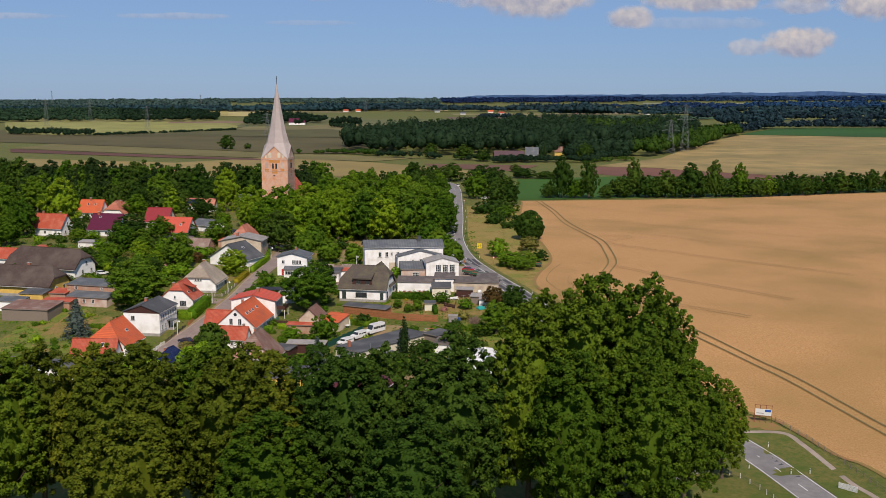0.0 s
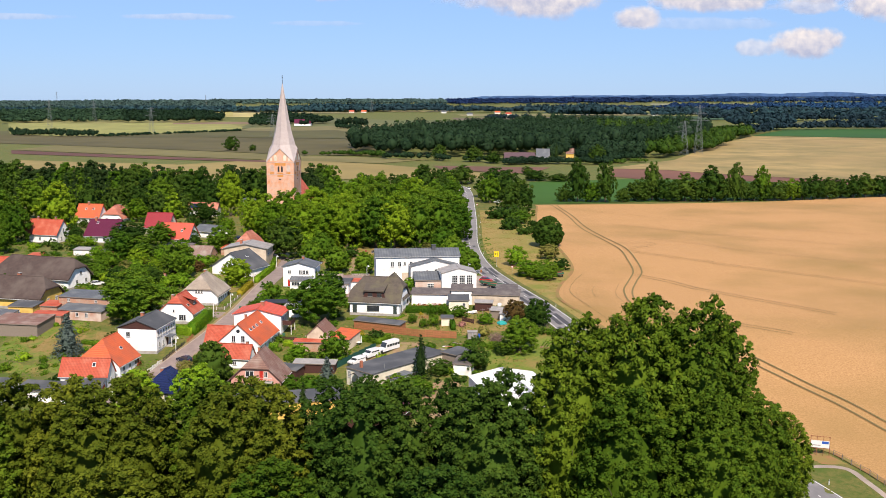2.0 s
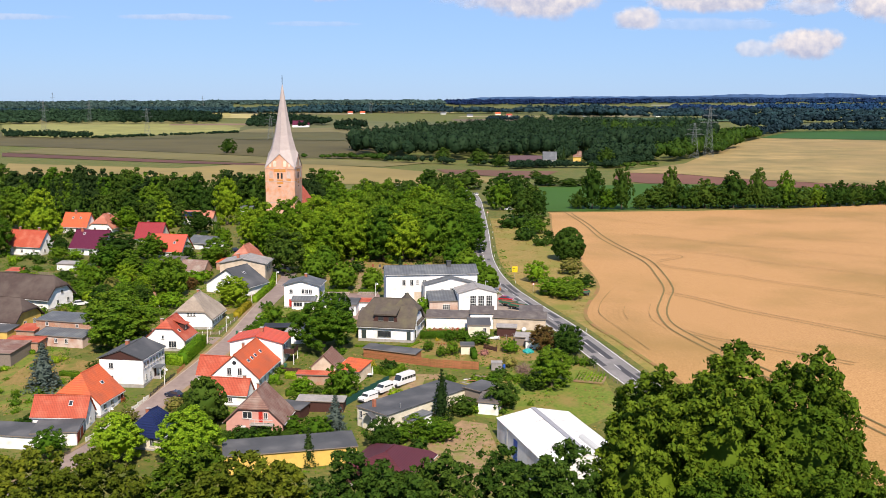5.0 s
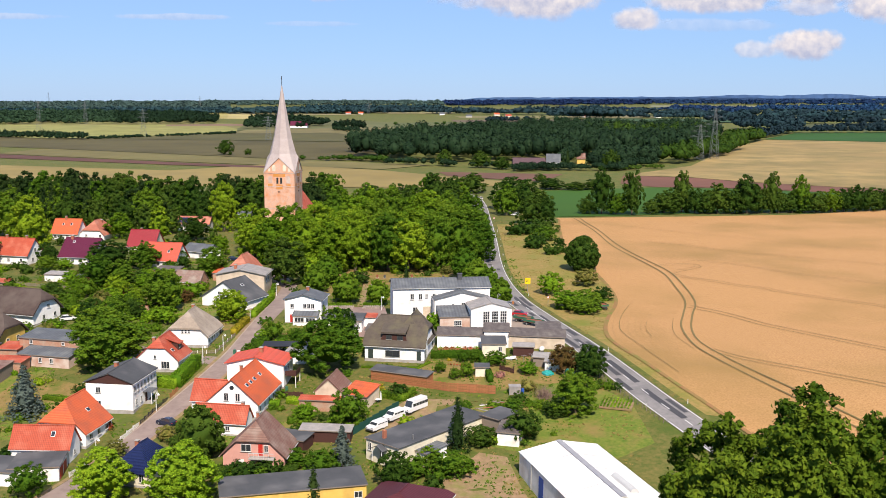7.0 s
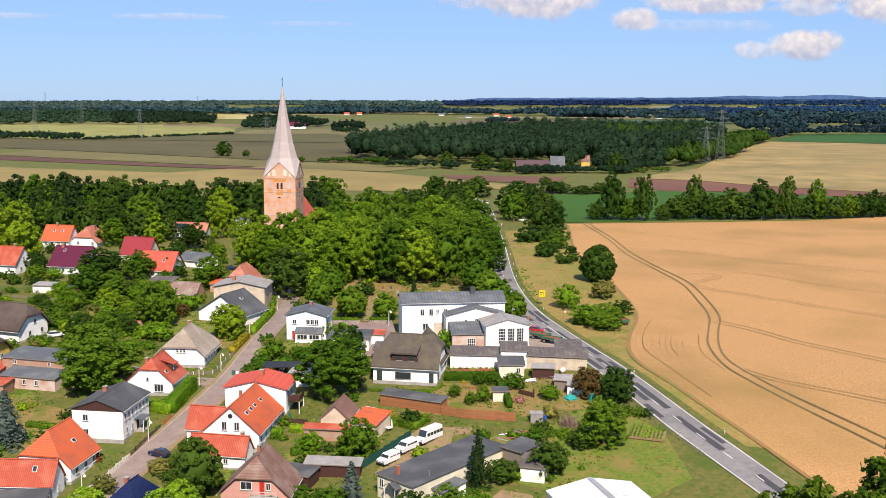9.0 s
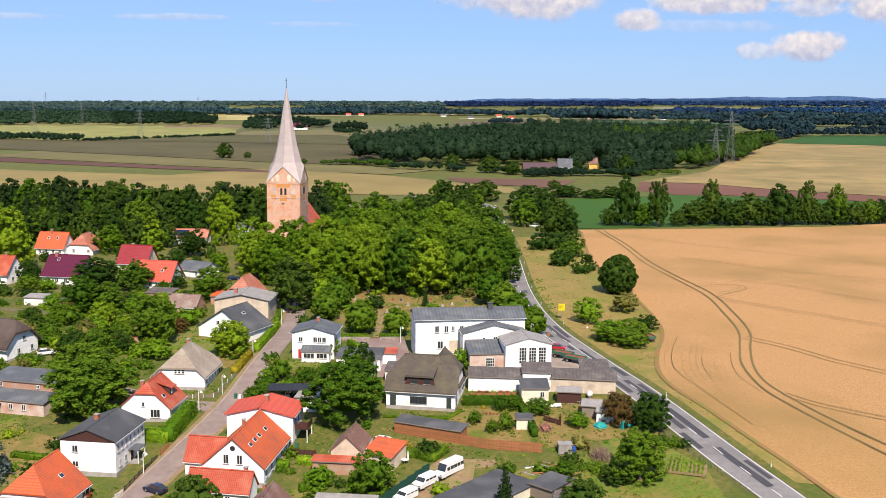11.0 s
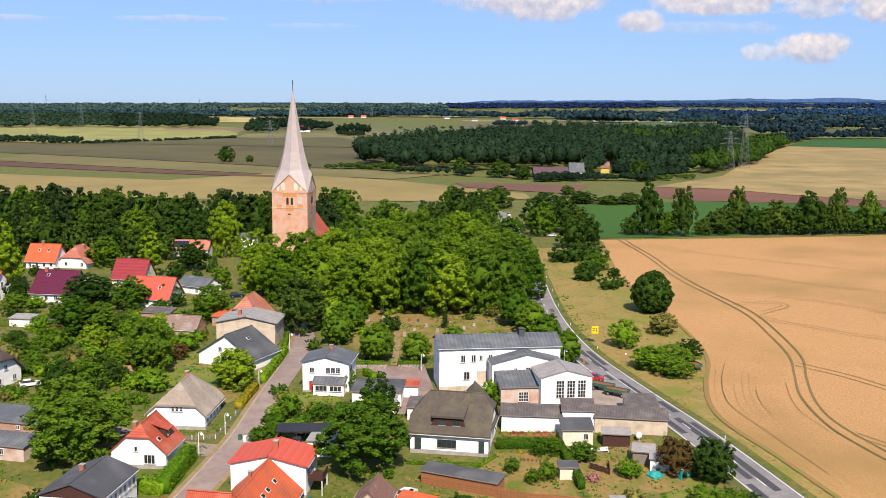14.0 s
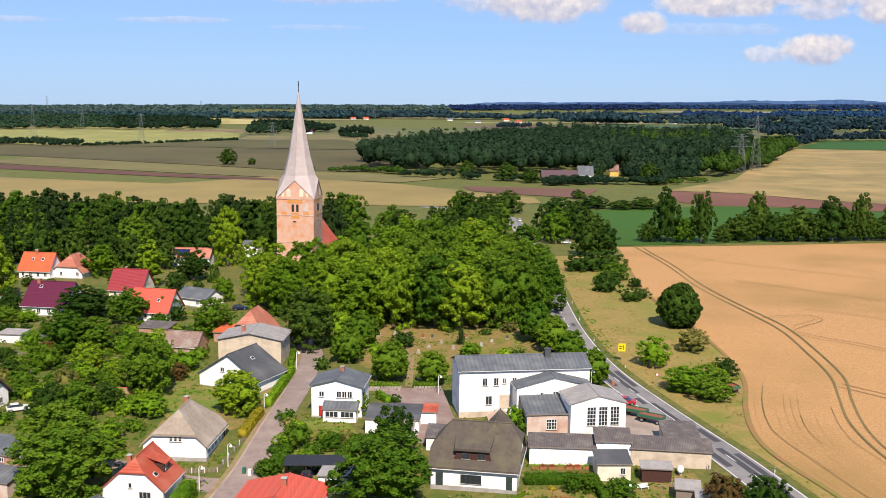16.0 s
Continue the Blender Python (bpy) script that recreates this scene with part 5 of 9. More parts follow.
def leaves(pos, nor, size, squash=0.9, jitter=0.5):
    """Small leaf sprays, one triangle each."""
    n = len(pos)
    nor = nor + rng.normal(0, jitter, (n, 3))
    nor /= np.linalg.norm(nor, axis=1, keepdims=True)
    u = np.cross(nor, rng.normal(0, 1, (n, 3)))
    u /= np.linalg.norm(u, axis=1, keepdims=True) + 1e-9
    v = np.cross(nor, u)
    s = size * rng.uniform(0.6, 1.4, (n, 1))
    q = np.stack([pos - u * s * 0.5 - v * s * 0.3 * squash, pos + u * s * 0.5 - v * s * 0.3 * squash, pos + v * s * 0.7 * squash + nor * s * 0.1], 1)
    return q.reshape(-1, 3)


def leaf_mesh(name, verts, material, cores=()):
    n = len(verts) // 3
    vs, fs, k = [verts], [np.arange(3 * n)], 3 * n
    for cv, cf in cores:
        vs.append(cv)
        fs.append(np.array(cf, int).ravel() + k)
        k += len(cv)
    allv, idx = np.concatenate(vs), np.concatenate(fs)
    me = bpy.data.meshes.new(name)
    me.vertices.add(len(allv))
    me.vertices.foreach_set("co", allv.astype(np.float32).ravel())
    me.loops.add(len(idx))
    me.loops.foreach_set("vertex_index", idx.astype(np.int32))
    me.polygons.add(len(idx) // 3)
    me.polygons.foreach_set("loop_start", (np.arange(len(idx) // 3) * 3).astype(np.int32))
    me.update(calc_edges=True)
    me.validate()
    me.materials.append(material)
    return me


def ball(r, sub=2, wob=0.18):
    """A lumpy closed core under the leaves."""
    bm = bmesh.new()
    bmesh.ops.create_icosphere(bm, subdivisions=sub, radius=1.0)
    v = np.array([p.co * (1 + wob * noise.noise(p.co * 2.2)) for p in bm.verts]) * r
    f = [[q.index for q in p.verts] for p in bm.faces]
    bm.free()
    return v, f


def crown(name, material, rx, rz, zc, clumps, per, leaf, seed, rough=0.25, top=0.0, fill=0.75, core=0.62, cs=(0.13, 0.26), cc=0.6, inner=0.6):
    """A crown of leafy clumps over an uneven egg: rx, rz radii, zc its middle height, top: how much it narrows upwards."""
    global rng
    rng = np.random.default_rng(seed)
    i = np.arange(clumps) + 0.5
    ph, cz = i * 2.39996, 1 - 1.86 * i / clumps
    sr = np.sqrt(1 - cz ** 2)
    d = np.stack([np.cos(ph) * sr, np.sin(ph) * sr, cz], 1) + rng.normal(0, 0.13, (clumps, 3))
    d /= np.linalg.norm(d, axis=1, keepdims=True)
    k = np.array([1 + rough * 1.6 * noise.noise(Vector(v) * 1.7 + Vector((seed, 0, 0))) for v in d])
    r = (fill + (1 - fill) * rng.uniform(0, 1, clumps)) * k
    c = d * r[:, None] * np.array([rx, rx, rz])
    c[:, :2] *= (1 - top * np.clip(c[:, 2] / rz, 0, 1))[:, None]
    rc = rx * rng.uniform(cs[0], cs[1], clumps)
    dd = rng.normal(0, 0.75, (clumps, per, 3)) + d[:, None] * 0.75 + np.array([0, 0, 0.5])
    dd /= np.linalg.norm(dd, axis=2, keepdims=True)
    rr = rng.uniform(inner, 1.15, (clumps, per, 1)) * rc[:, None, None]
    pos = (c[:, None] + dd * rr * np.array([1, 1, 0.85])).reshape(-1, 3)
    verts = leaves(pos, dd.reshape(-1, 3), leaf)
    cv, cf = ball(1.0, 3, 0.34)
    cv = cv * np.array([rx, rx, rz]) * core
    cv[:, :2] *= (1 - top * np.clip(cv[:, 2:] / rz, 0, 1))
    bv = np.array([(1, 0, 0), (-1, 0, 0), (0, 1, 0), (0, -1, 0), (0, 0, 1), (0, 0, -1)], float) * 1.15
    bf = [(i, j, k) if (i + j + k) % 2 else (j, i, k) for i in (0, 1) for j in (2, 3) for k in (4, 5)]
    cores = [(cv, cf)] + [(c[j] + bv * rc[j] * cc * np.array([1, 1, 0.85]), bf) for j in range(clumps) if cc > 0]
    hi = np.percentile(verts[:, 2], 99.8)
    f = rz / hi
    verts[:, 2] = np.where(verts[:, 2] > 0, verts[:, 2] * f, verts[:, 2]) + zc
    for v, _ in cores:
        v[:, 2] = np.where(v[:, 2] > 0, v[:, 2] * f, v[:, 2]) + zc
    return leaf_mesh(name, verts, material, cores)


def trunk_mesh(h, r, spread, seed, limbs=6, zsplit=0.35):
    random.seed(seed)
    bm = bmesh.new()
    tube(bm, [(0, 0, -1.0), (0.05 * h * 0.2, 0, h * zsplit), (0, 0.1, h * 0.8)], [r * 1.25, r * 0.8, r * 0.2], 8)
    for k in range(limbs):
        a = 2 * math.pi * k / limbs + random.uniform(-0.4, 0.4)
        z0 = h * random.uniform(zsplit * 0.8, 0.6)
        e = spread * random.uniform(0.6, 1.0)
        tube(bm, [(0, 0, z0), (e * 0.45 * math.cos(a), e * 0.45 * math.sin(a), z0 + h * 0.12), (e * math.cos(a), e * math.sin(a), z0 + h * 0.26)], [r * 0.45, r * 0.28, r * 0.08], 5)
    me = bpy.data.meshes.new("trunk")
    bmesh.ops.recalc_face_normals(bm, faces=bm.faces)
    bm.to_mesh(me)
    bm.free()
    me.materials.append(M["trunk"])
    return me


def conifer_mesh(name, material, h, r, seed, whorls=16, per=230, leaf=0.45):
    """Drooping boughs in whorls round a straight stem."""
    global rng
    rng = np.random.default_rng(seed)
    pos, nor = [], []
    for w in range(whorls):
        f = w / whorls
        z = h * (0.08 + 0.9 * f)
        R = r * (1 - f) ** 0.85 * rng.uniform(0.85, 1.12)
        nb = max(5, int(11 * (1 - f)))
        for b in range(nb):
            a = 2 * math.pi * (b + rng.uniform(0, 0.8)) / nb + w
            m = max(8, int(per * (1 - f * 0.8) / nb))
            s = np.sqrt(rng.uniform(0.02, 1, m))
            wd = 0.16 * R * (1.1 - s) + 0.12
            off = rng.normal(0, 1, m) * wd
            px = np.cos(a) * s * R - np.sin(a) * off
            py = np.sin(a) * s * R + np.cos(a) * off
            pz = z - 0.28 * s * R + rng.normal(0, 0.14, m)
            pos.append(np.stack([px, py, pz], 1))
            nor.append(np.stack([np.cos(a) * 0.4 + 0 * s, np.sin(a) * 0.4 + 0 * s, 0.8 + 0 * s], 1))
    cv, cf = ball(1.0, 2, 0.1)
    t = (cv[:, 2:] + 1) / 2
    cv[:, :2] *= r * 0.62 * (1 - t) + 0.05
    cv[:, 2] = h * (0.1 + 0.8 * t[:, 0])
    return leaf_mesh(name, leaves(np.concatenate(pos), np.concatenate(nor), leaf, 0.6), material, [(cv, cf)])


PLANTS = {}


def plant(kind, crown_me, trunk_me, label, category, group):
    PLANTS[kind] = (crown_me, trunk_me, label, category, group)


def put(kind, x, y, scale=1.0, turn=None, sz=None, z=None, leaf=None, label=None):
    """Plants one tree or bush on the ground."""
    cm, tm, lab, cat, grp = PLANTS[kind]
    turn = random.uniform(0, 360) if turn is None else turn
    name = cat.replace(" ", "_")
    t = thing(name, pose(x, y, (land(x, y) if z is None else z) - (0.3 if cat == "bush" else 0.0), 0, 0, turn) @ Matrix.Diagonal((scale, scale, sz or scale, 1)), label or lab, cat, grp)
    for nm, me in (("crown", cm), ("trunk", tm)):
        if me:
            o = new(nm if cat != "bush" or nm == "trunk" else "foliage", me)
            o.parent = t
            if leaf and nm == "crown":
                o.material_slots[0].link = "OBJECT"
                o.material_slots[0].material = LEAF[leaf]
    return t


random.seed(11)
for i in range(3):
    plant("linden%d" % i, crown("linden_crown", LEAF["leaf_linden"], 6.6, 9.0, 8.6, 230, 44, 0.45, 20 + i, 0.34, 0.3, 0.76, 0.58, (0.10, 0.19), 0.55, 0.66), trunk_mesh(12, 0.42, 4.0, i), "tall leafy linden tree with a dense yellow-green crown", "linden tree", "churchyard lindens")
    plant("dark%d" % i, crown("dark_crown", LEAF["leaf_dark"], 5.8, 8.2, 7.4, 120, 25, 0.66, 40 + i, 0.36, 0.25, 0.78, 0.60, (0.12, 0.22), 0.55, 0.66), trunk_mesh(11, 0.4, 3.6, 7 + i), "dark green broadleaf tree in the village wood", "tree", "dark trees")
    plant("garden%d" % i, crown("garden_crown", LEAF["leaf_mid"], 3.2, 3.3, 3.1, 90, 34, 0.30, 60 + i, 0.4, 0.2, 0.74, 0.58, (0.12, 0.24), 0.55, 0.66), trunk_mesh(4.6, 0.18, 2.0, 13 + i), "round green garden tree", "garden tree", "garden trees")
    plant("bush%d" % i, crown("bush_foliage", LEAF["leaf_mid"], 1.5, 1.25, 0.85, 30, 26, 0.23, 80 + i, 0.42, 0.1, 0.76, 0.62, (0.17, 0.32), 0.55, 0.68), None, "dense green garden bush", "bush", "garden bushes")
    plant("fore%d" % i, crown("poplar_crown", LEAF["leaf_poplar"], 7.0, 13.5, 16.5, 520, 44, 0.40, 100 + i, 0.12, 0.12, 0.76, 0.62, (0.075, 0.14), 0.5, 0.6), trunk_mesh(24, 0.5, 5.5, 17 + i, 12, 0.25), "tall glossy-leaved poplar with visible pale limbs", "poplar tree", "foreground poplars")
plant("dense", crown("dense_crown", LEAF["leaf_dark"], 3.3, 3.7, 3.4, 240, 46, 0.30, 94, 0.10, 0.42, 0.9, 0.86, (0.09, 0.16), 0.0, 0.8), trunk_mesh(4, 0.25, 1.0, 32), "dense dark oval tree at the edge of the field", "tree", "field trees")
plant("ball0", crown("clipped_crown", LEAF["leaf_mid"], 3.3, 3.9, 3.9, 120, 52, 0.32, 95, 0.14, 0.3, 0.86, 0.82, (0.11, 0.19)), trunk_mesh(4, 0.22, 1.0, 31), "rounded clipped linden with a dense crown", "linden tree", "clipped lindens")
plant("spruce", conifer_mesh("spruce_crown", LEAF["leaf_spruce"], 13, 3.0, 3, leaf=0.4), trunk_mesh(11, 0.22, 0.5, 33, 0), "dark green spruce with drooping boughs", "spruce", "conifers")
plant("bluespruce", conifer_mesh("blue_spruce_crown", LEAF["leaf_blue"], 9, 2.6, 4, leaf=0.36), trunk_mesh(8, 0.2, 0.5, 34, 0), "blue-grey garden spruce with dense boughs", "spruce", "conifers")
plant("column", crown("column_crown", LEAF["leaf_mid"], 2.6, 8.0, 8.0, 80, 60, 0.48, 97, 0.3, 0.6), trunk_mesh(9, 0.25, 1.5, 35), "slender columnar poplar in the hedgerow", "poplar tree", "field poplars")

# churchyard lindens
for i, (x, y, s, sz) in enumerate([(-80, 412, 0.95, 0.95), (-71, 404, 0.95, 1.0), (-60, 399, 1.05, 1.08), (-50, 395, 1.0, 1.0), (-41, 392, 1.05, 1.1), (-31, 389, 1.05, 1.08), (-22, 390, 1.0, 1.05), (-13, 393, 1.05, 1.08), (-5, 397, 1.0, 1.0), (1.5, 406, 0.95, 1.0),
                                   (-68, 418, 1.1, 1.15), (-56, 412, 1.15, 1.2), (-45, 408, 1.1, 1.2), (-34, 406, 1.15, 1.25), (-23, 407, 1.1, 1.2), (-12, 411, 1.1, 1.2), (-1.5, 421, 1.0, 1.1), (-82, 428, 0.95, 1.05), (-46, 426, 1.2, 1.3), (-32, 424, 1.2, 1.32), (-18, 427, 1.15, 1.25), (-5, 436, 1.1, 1.15), (-62, 432, 1.0, 1.0), (-40, 446, 1.1, 1.2), (-24, 446, 1.1, 1.2), (-2, 455, 1.0, 1.1), (-18, 466, 1.1, 1.15), (-40, 470, 1.1, 1.1)]):
    put("linden%d" % (i % 3), x + random.uniform(-1.5, 1.5), y + random.uniform(-2, 2), s * random.uniform(0.94, 1.1), sz=sz * random.uniform(0.9, 1.1), leaf="leaf_mid" if x > -14 or (x > -38 and i % 2) else None)
# the wood behind the village
for i in range(84):
    x = -310 + 245 * ((i * 0.618) % 1)
    y = 500 + 50 * ((i * 0.381) % 1) + (12 if x < -150 else 0)
    if -125 < x < -92 and y < 520:
        y += 30
    put("dark%d" % (i % 3), x, y, random.uniform(0.95, 1.3), sz=random.uniform(1.05, 1.45), leaf="leaf_mid" if i % 9 == 1 else "leaf_spruce" if i % 3 == 0 else "leaf_dark")
for i, (x, y, s) in enumerate([(-188, 420, 1.2), (-196, 410, 1.2), (-205, 430, 1.4), (-190, 462, 1.2), (-215, 400, 1.2), (-230, 440, 1.4), (-178, 490, 1.1), (-140, 486, 1.0)]):
    put("linden%d" % (i % 3), x, y, s, leaf="leaf_mid")
# trees past the church and beside the road
for i, (x, y, s) in enumerate([(-60, 500, 1.0), (-45, 520, 1.1), (-25, 520, 1.1), (-10, 510, 1.0), (-30, 545, 1.0), (-8, 545, 1.1), (-50, 550, 1.0), (-70, 530, 1.0), (-15.0, 589.9, 1.1), (-2.0, 574.8, 0.9), (28, 512, 0.9), (36, 516, 0.8), (20, 548, 1.0), (30, 560, 1.1), (-88, 560, 1.0), (-20.0, 639.4, 0.9)]):
    put("dark%d" % (i % 3), x, y, s, leaf=None if i % 3 else "leaf_mid")
# hedgerow with poplars along the far edge of the wheat
for i, (x, y, s, sz) in enumerate([(67.9, 553.5, 0.96, 1.55), (82.9, 552.3, 0.84, 1.43), (110.4, 563.0, 0.86, 1.39), (100.7, 559.4, 1.03, 0.75), (116.4, 560.3, 0.91, 0.8), (128.3, 561.6, 1.15, 1.0), (143.5, 562.5, 1.26, 1.27), (156.1, 563.5, 0.75, 1.38), (172.3, 566.7, 0.79, 1.26), (168.3, 566.9, 0.93, 0.75), (181.3, 568.2, 1.05, 0.7), (189.4, 569.6, 0.93, 0.78), (93.0, 555.7, 0.68, 0.5), (75.1, 553.0, 0.84, 0.72), (60.7, 554.1, 0.73, 0.58), (136.2, 560.9, 0.92, 0.8), (149.6, 564.1, 0.92, 0.82), (122.4, 559.8, 0.8, 0.78), (160.8, 565.2, 0.81, 0.8), (106.5, 561.1, 0.8, 0.78)]):
    put("dark%d" % (i % 3), x, y, s, sz=sz, leaf="leaf_mid" if i in (8, 11, 13) else None, label="tall dark poplar in the field hedgerow" if sz > 1.2 else "dense dark tree in the field hedgerow")
for i, (x, y, s, sz) in enumerate([(174.9, 566.4, 0.69, 0.66), (196.9, 571.8, 0.9, 0.8), (204.9, 574.7, 0.9, 0.9), (212.7, 577.3, 1.0, 0.8), (221.7, 581.3, 0.9, 0.75), (230.6, 584.1, 0.9, 0.85), (239.5, 588.9, 1.0, 0.9), (249.4, 592.8, 1.0, 0.8), (261.3, 596.6, 1.0, 0.9), (275.0, 601.1, 1.0, 0.9), (22.6, 573.4, 1.5, 1.11), (37.0, 556.0, 1.1, 0.79), (6.1, 660.8, 1.5, 0.79), (-5.4, 632.4, 1.06, 0.8), (57.3, 687.7, 1.4, 0.46), (71.8, 682.4, 1.16, 0.35), (55.7, 740.0, 0.72, 0.38), (84.5, 686.1, 1.3, 0.44), (-17.4, 594.1, 0.74, 1.11), (36, 856, 1.0, 0.7), (126, 869, 1.2, 1.0), (20, 875, 1.3, 0.9), (-10, 897, 1.0, 0.9)]):
    put("dark%d" % (i % 3), x, y, s, sz=sz, label="dense dark field tree")

# single trees
for x, y, s in ((24, 440, 2.6), (29, 425, 2.0), (26, 450, 2.5), (20, 478, 3.0), (26, 480, 3.4), (32, 484, 3.4), (33, 430, 1.6)):
    put("bush%d" % (int(x) % 3), x, y, s, leaf="leaf_dark")
put("linden2", -95, 297, 0.95, sz=0.62, leaf="leaf_mid", label="large spreading lime tree among the houses")
put("linden1", -105.5, 481.3, 0.86, sz=1.22, leaf="leaf_linden", label="tall pyramidal linden beside the church")
for x, y, s in ((-205, 478, 1.3), (-186, 490, 1.55), (-181, 487, 1.65), (-175, 486, 1.6), (-170, 483, 1.65), (-164, 484, 1.4)):
    put("spruce", x, y, s)


def set_plant(k, x, y, s, sz, lf):
    """One garden plant by its kind letter."""
    kind = {"g": "garden%d", "b": "bush%d", "c": "column", "k": "ball0", "d": "dense", "s": "spruce", "p": "bluespruce"}[k]
    n = int(abs(x * 7)) % 3
    if k == "g" and s > 1.3:
        # large garden trees have finer foliage for their size
        put("linden%d" % n, x, y, s * 0.485, sz=sz * 0.364, leaf=lf or "leaf_mid", label="large spreading leafy tree among the houses")
        return
    if k == "b" and s > 1.3:
        put("garden%d" % n, x, y, s * 0.47, sz=sz * 0.33, leaf=lf or None, label="broad dense green garden shrub")
        return
    put(kind % n if "%" in kind else kind, x, y, s, sz=sz, leaf=lf or None, label="tall pyramidal linden near the church" if k == "c" else None)


for k, x, y, s, sz, lf in (("g", -89.2, 285.6, 2.5, 2.1, ""), ("g", -89.8, 331.5, 1.69, 1.85, ""), ("b", -85.2, 317.7, 2.2, 2.2, "leaf_fresh"), ("g", -68.4, 319.5, 1.47, 1.32, "leaf_linden"), ("g", -127.6, 400.4, 2.16, 1.41, "leaf_dark"), ("g", -113.7, 394.1, 1.52, 1.52, ""), ("g", -142.7, 458.4, 1.67, 1.67, "leaf_linden"), ("c", -121.2, 440.2, 1.46, 1.02, "leaf_linden"), ("g", -110.6, 452.9, 1.65, 1.65, "leaf_dark"), ("b", -128.2, 365.7, 1.62, 2.26, "leaf_fresh"), ("b", -126.9, 371.2, 0.66, 2.31, "leaf_dark"), ("g", -107.6, 346.6, 1.05, 1.05, "leaf_linden"), ("g", -112.2, 364.1, 1.35, 1.35, ""), ("g", -119.3, 363.5, 1.65, 1.65, ""), ("g", -116.8, 347.9, 0.84, 0.84, ""), ("b", -121.3, 349.8, 0.85, 0.85, "leaf_copper"), ("g", -106, 330, 0.9, 0.9, "leaf_dry"), ("b", -103, 337, 1.37, 1.37, "leaf_dark"), ("g", -98.8, 317.2, 1.15, 1.15, ""), ("g", -104.6, 316.9, 1.09, 1.09, "leaf_dark"), ("g", -115.7, 332.1, 0.91, 0.91, "")):
    set_plant(k, x, y, s, sz, lf)
for k, x, y, s, sz, lf in (("b", -115.2, 328.7, 1.64, 1.64, ""), ("b", -106.5, 315.3, 1.54, 1.54, "leaf_dark"), ("b", -101.7, 345, 1.63, 1.63, "leaf_linden"), ("b", -108.5, 359.8, 0.88, 0.88, "leaf_copper"), ("b", -97.7, 334.6, 1.41, 1.41, ""), ("b", -86.3, 348.7, 2.1, 2.1, "leaf_fresh"), ("b", -87.3, 366.1, 1.3, 1.3, ""), ("b", -92.6, 359.1, 0.94, 0.94, "leaf_copper"), ("g", -87.3, 379.9, 1.6, 1.6, ""), ("b", -93.5, 420.2, 2.18, 3.48, "leaf_linden"), ("b", -103.1, 449.1, 1.22, 3.04, "leaf_dark"), ("b", -104, 390.5, 1.78, 1.78, ""), ("b", -101.6, 397.8, 1.83, 1.83, "leaf_dark"), ("g", -54.2, 302.3, 0.8, 0.7, ""), ("b", -55.6, 296.3, 1.25, 1.2, "leaf_mid"), ("b", -49.5, 304.4, 1.2, 1.1, ""), ("b", -55.2, 309.4, 1.2, 1.2, "leaf_fresh"), ("b", -56.0, 300.7, 1.2, 1.1, "leaf_dark"), ("b", -57.6, 291.3, 1.39, 1.39, ""), ("b", -51.2, 298.7, 1.25, 1.2, ""), ("b", -47.8, 300.8, 1.42, 1.42, ""), ("b", -45.1, 296.9, 1.16, 1.16, "")):
    set_plant(k, x, y, s, sz, lf)
for k, x, y, s, sz, lf in (("b", -44.7, 317.4, 1.5, 2.25, ""), ("g", -36.7, 298.8, 1.2, 1.32, "leaf_dark"), ("g", -37.8, 279.3, 2.2, 2.15, ""), ("g", -61.6, 368.3, 1.98, 2.38, "leaf_dark"), ("g", -53.3, 373.7, 1.25, 1.25, "leaf_fresh"), ("b", -47.2, 373.5, 1.17, 1.17, "leaf_fresh"), ("b", -55.8, 350.6, 1.06, 1.49, "leaf_dark"), ("b", -75.4, 412.5, 2.31, 2.31, "leaf_fresh"), ("b", -38.8, 355.4, 1.55, 2.01, "leaf_linden"), ("b", -123.8, 342.9, 1.76, 1.76, "leaf_dark"), ("g", -150.6, 403.8, 1.05, 1.16, "leaf_dark"), ("g", -174.1, 454.3, 1.24, 1.61, "leaf_dark"), ("b", -129, 353.8, 1.54, 1.54, "leaf_dark"), ("b", -101.7, 312.9, 1.77, 1.77, ""), ("b", -92.9, 324.2, 1.07, 1.07, "leaf_dark"), ("b", -101.8, 366.5, 1.95, 1.95, ""), ("b", -107, 365.7, 2.26, 2.26, "leaf_dark"), ("b", -117.4, 367.1, 1.95, 1.95, "leaf_dark"), ("g", -104.3, 399.7, 1.04, 1.04, ""), ("b", -69.7, 321.5, 1.59, 1.59, "leaf_dark"), ("b", -69.6, 306.2, 0.61, 0.61, ""), ("b", -70, 347.4, 1.79, 1.79, "leaf_dark")):
    set_plant(k, x, y, s, sz, lf)
for k, x, y, s, sz, lf in (("b", -67.5, 341, 1.16, 1.16, ""), ("b", -147, 394, 2.17, 2.17, ""), ("b", -141.3, 394.9, 1.81, 1.81, "leaf_fresh")):
    set_plant(k, x, y, s, sz, lf)
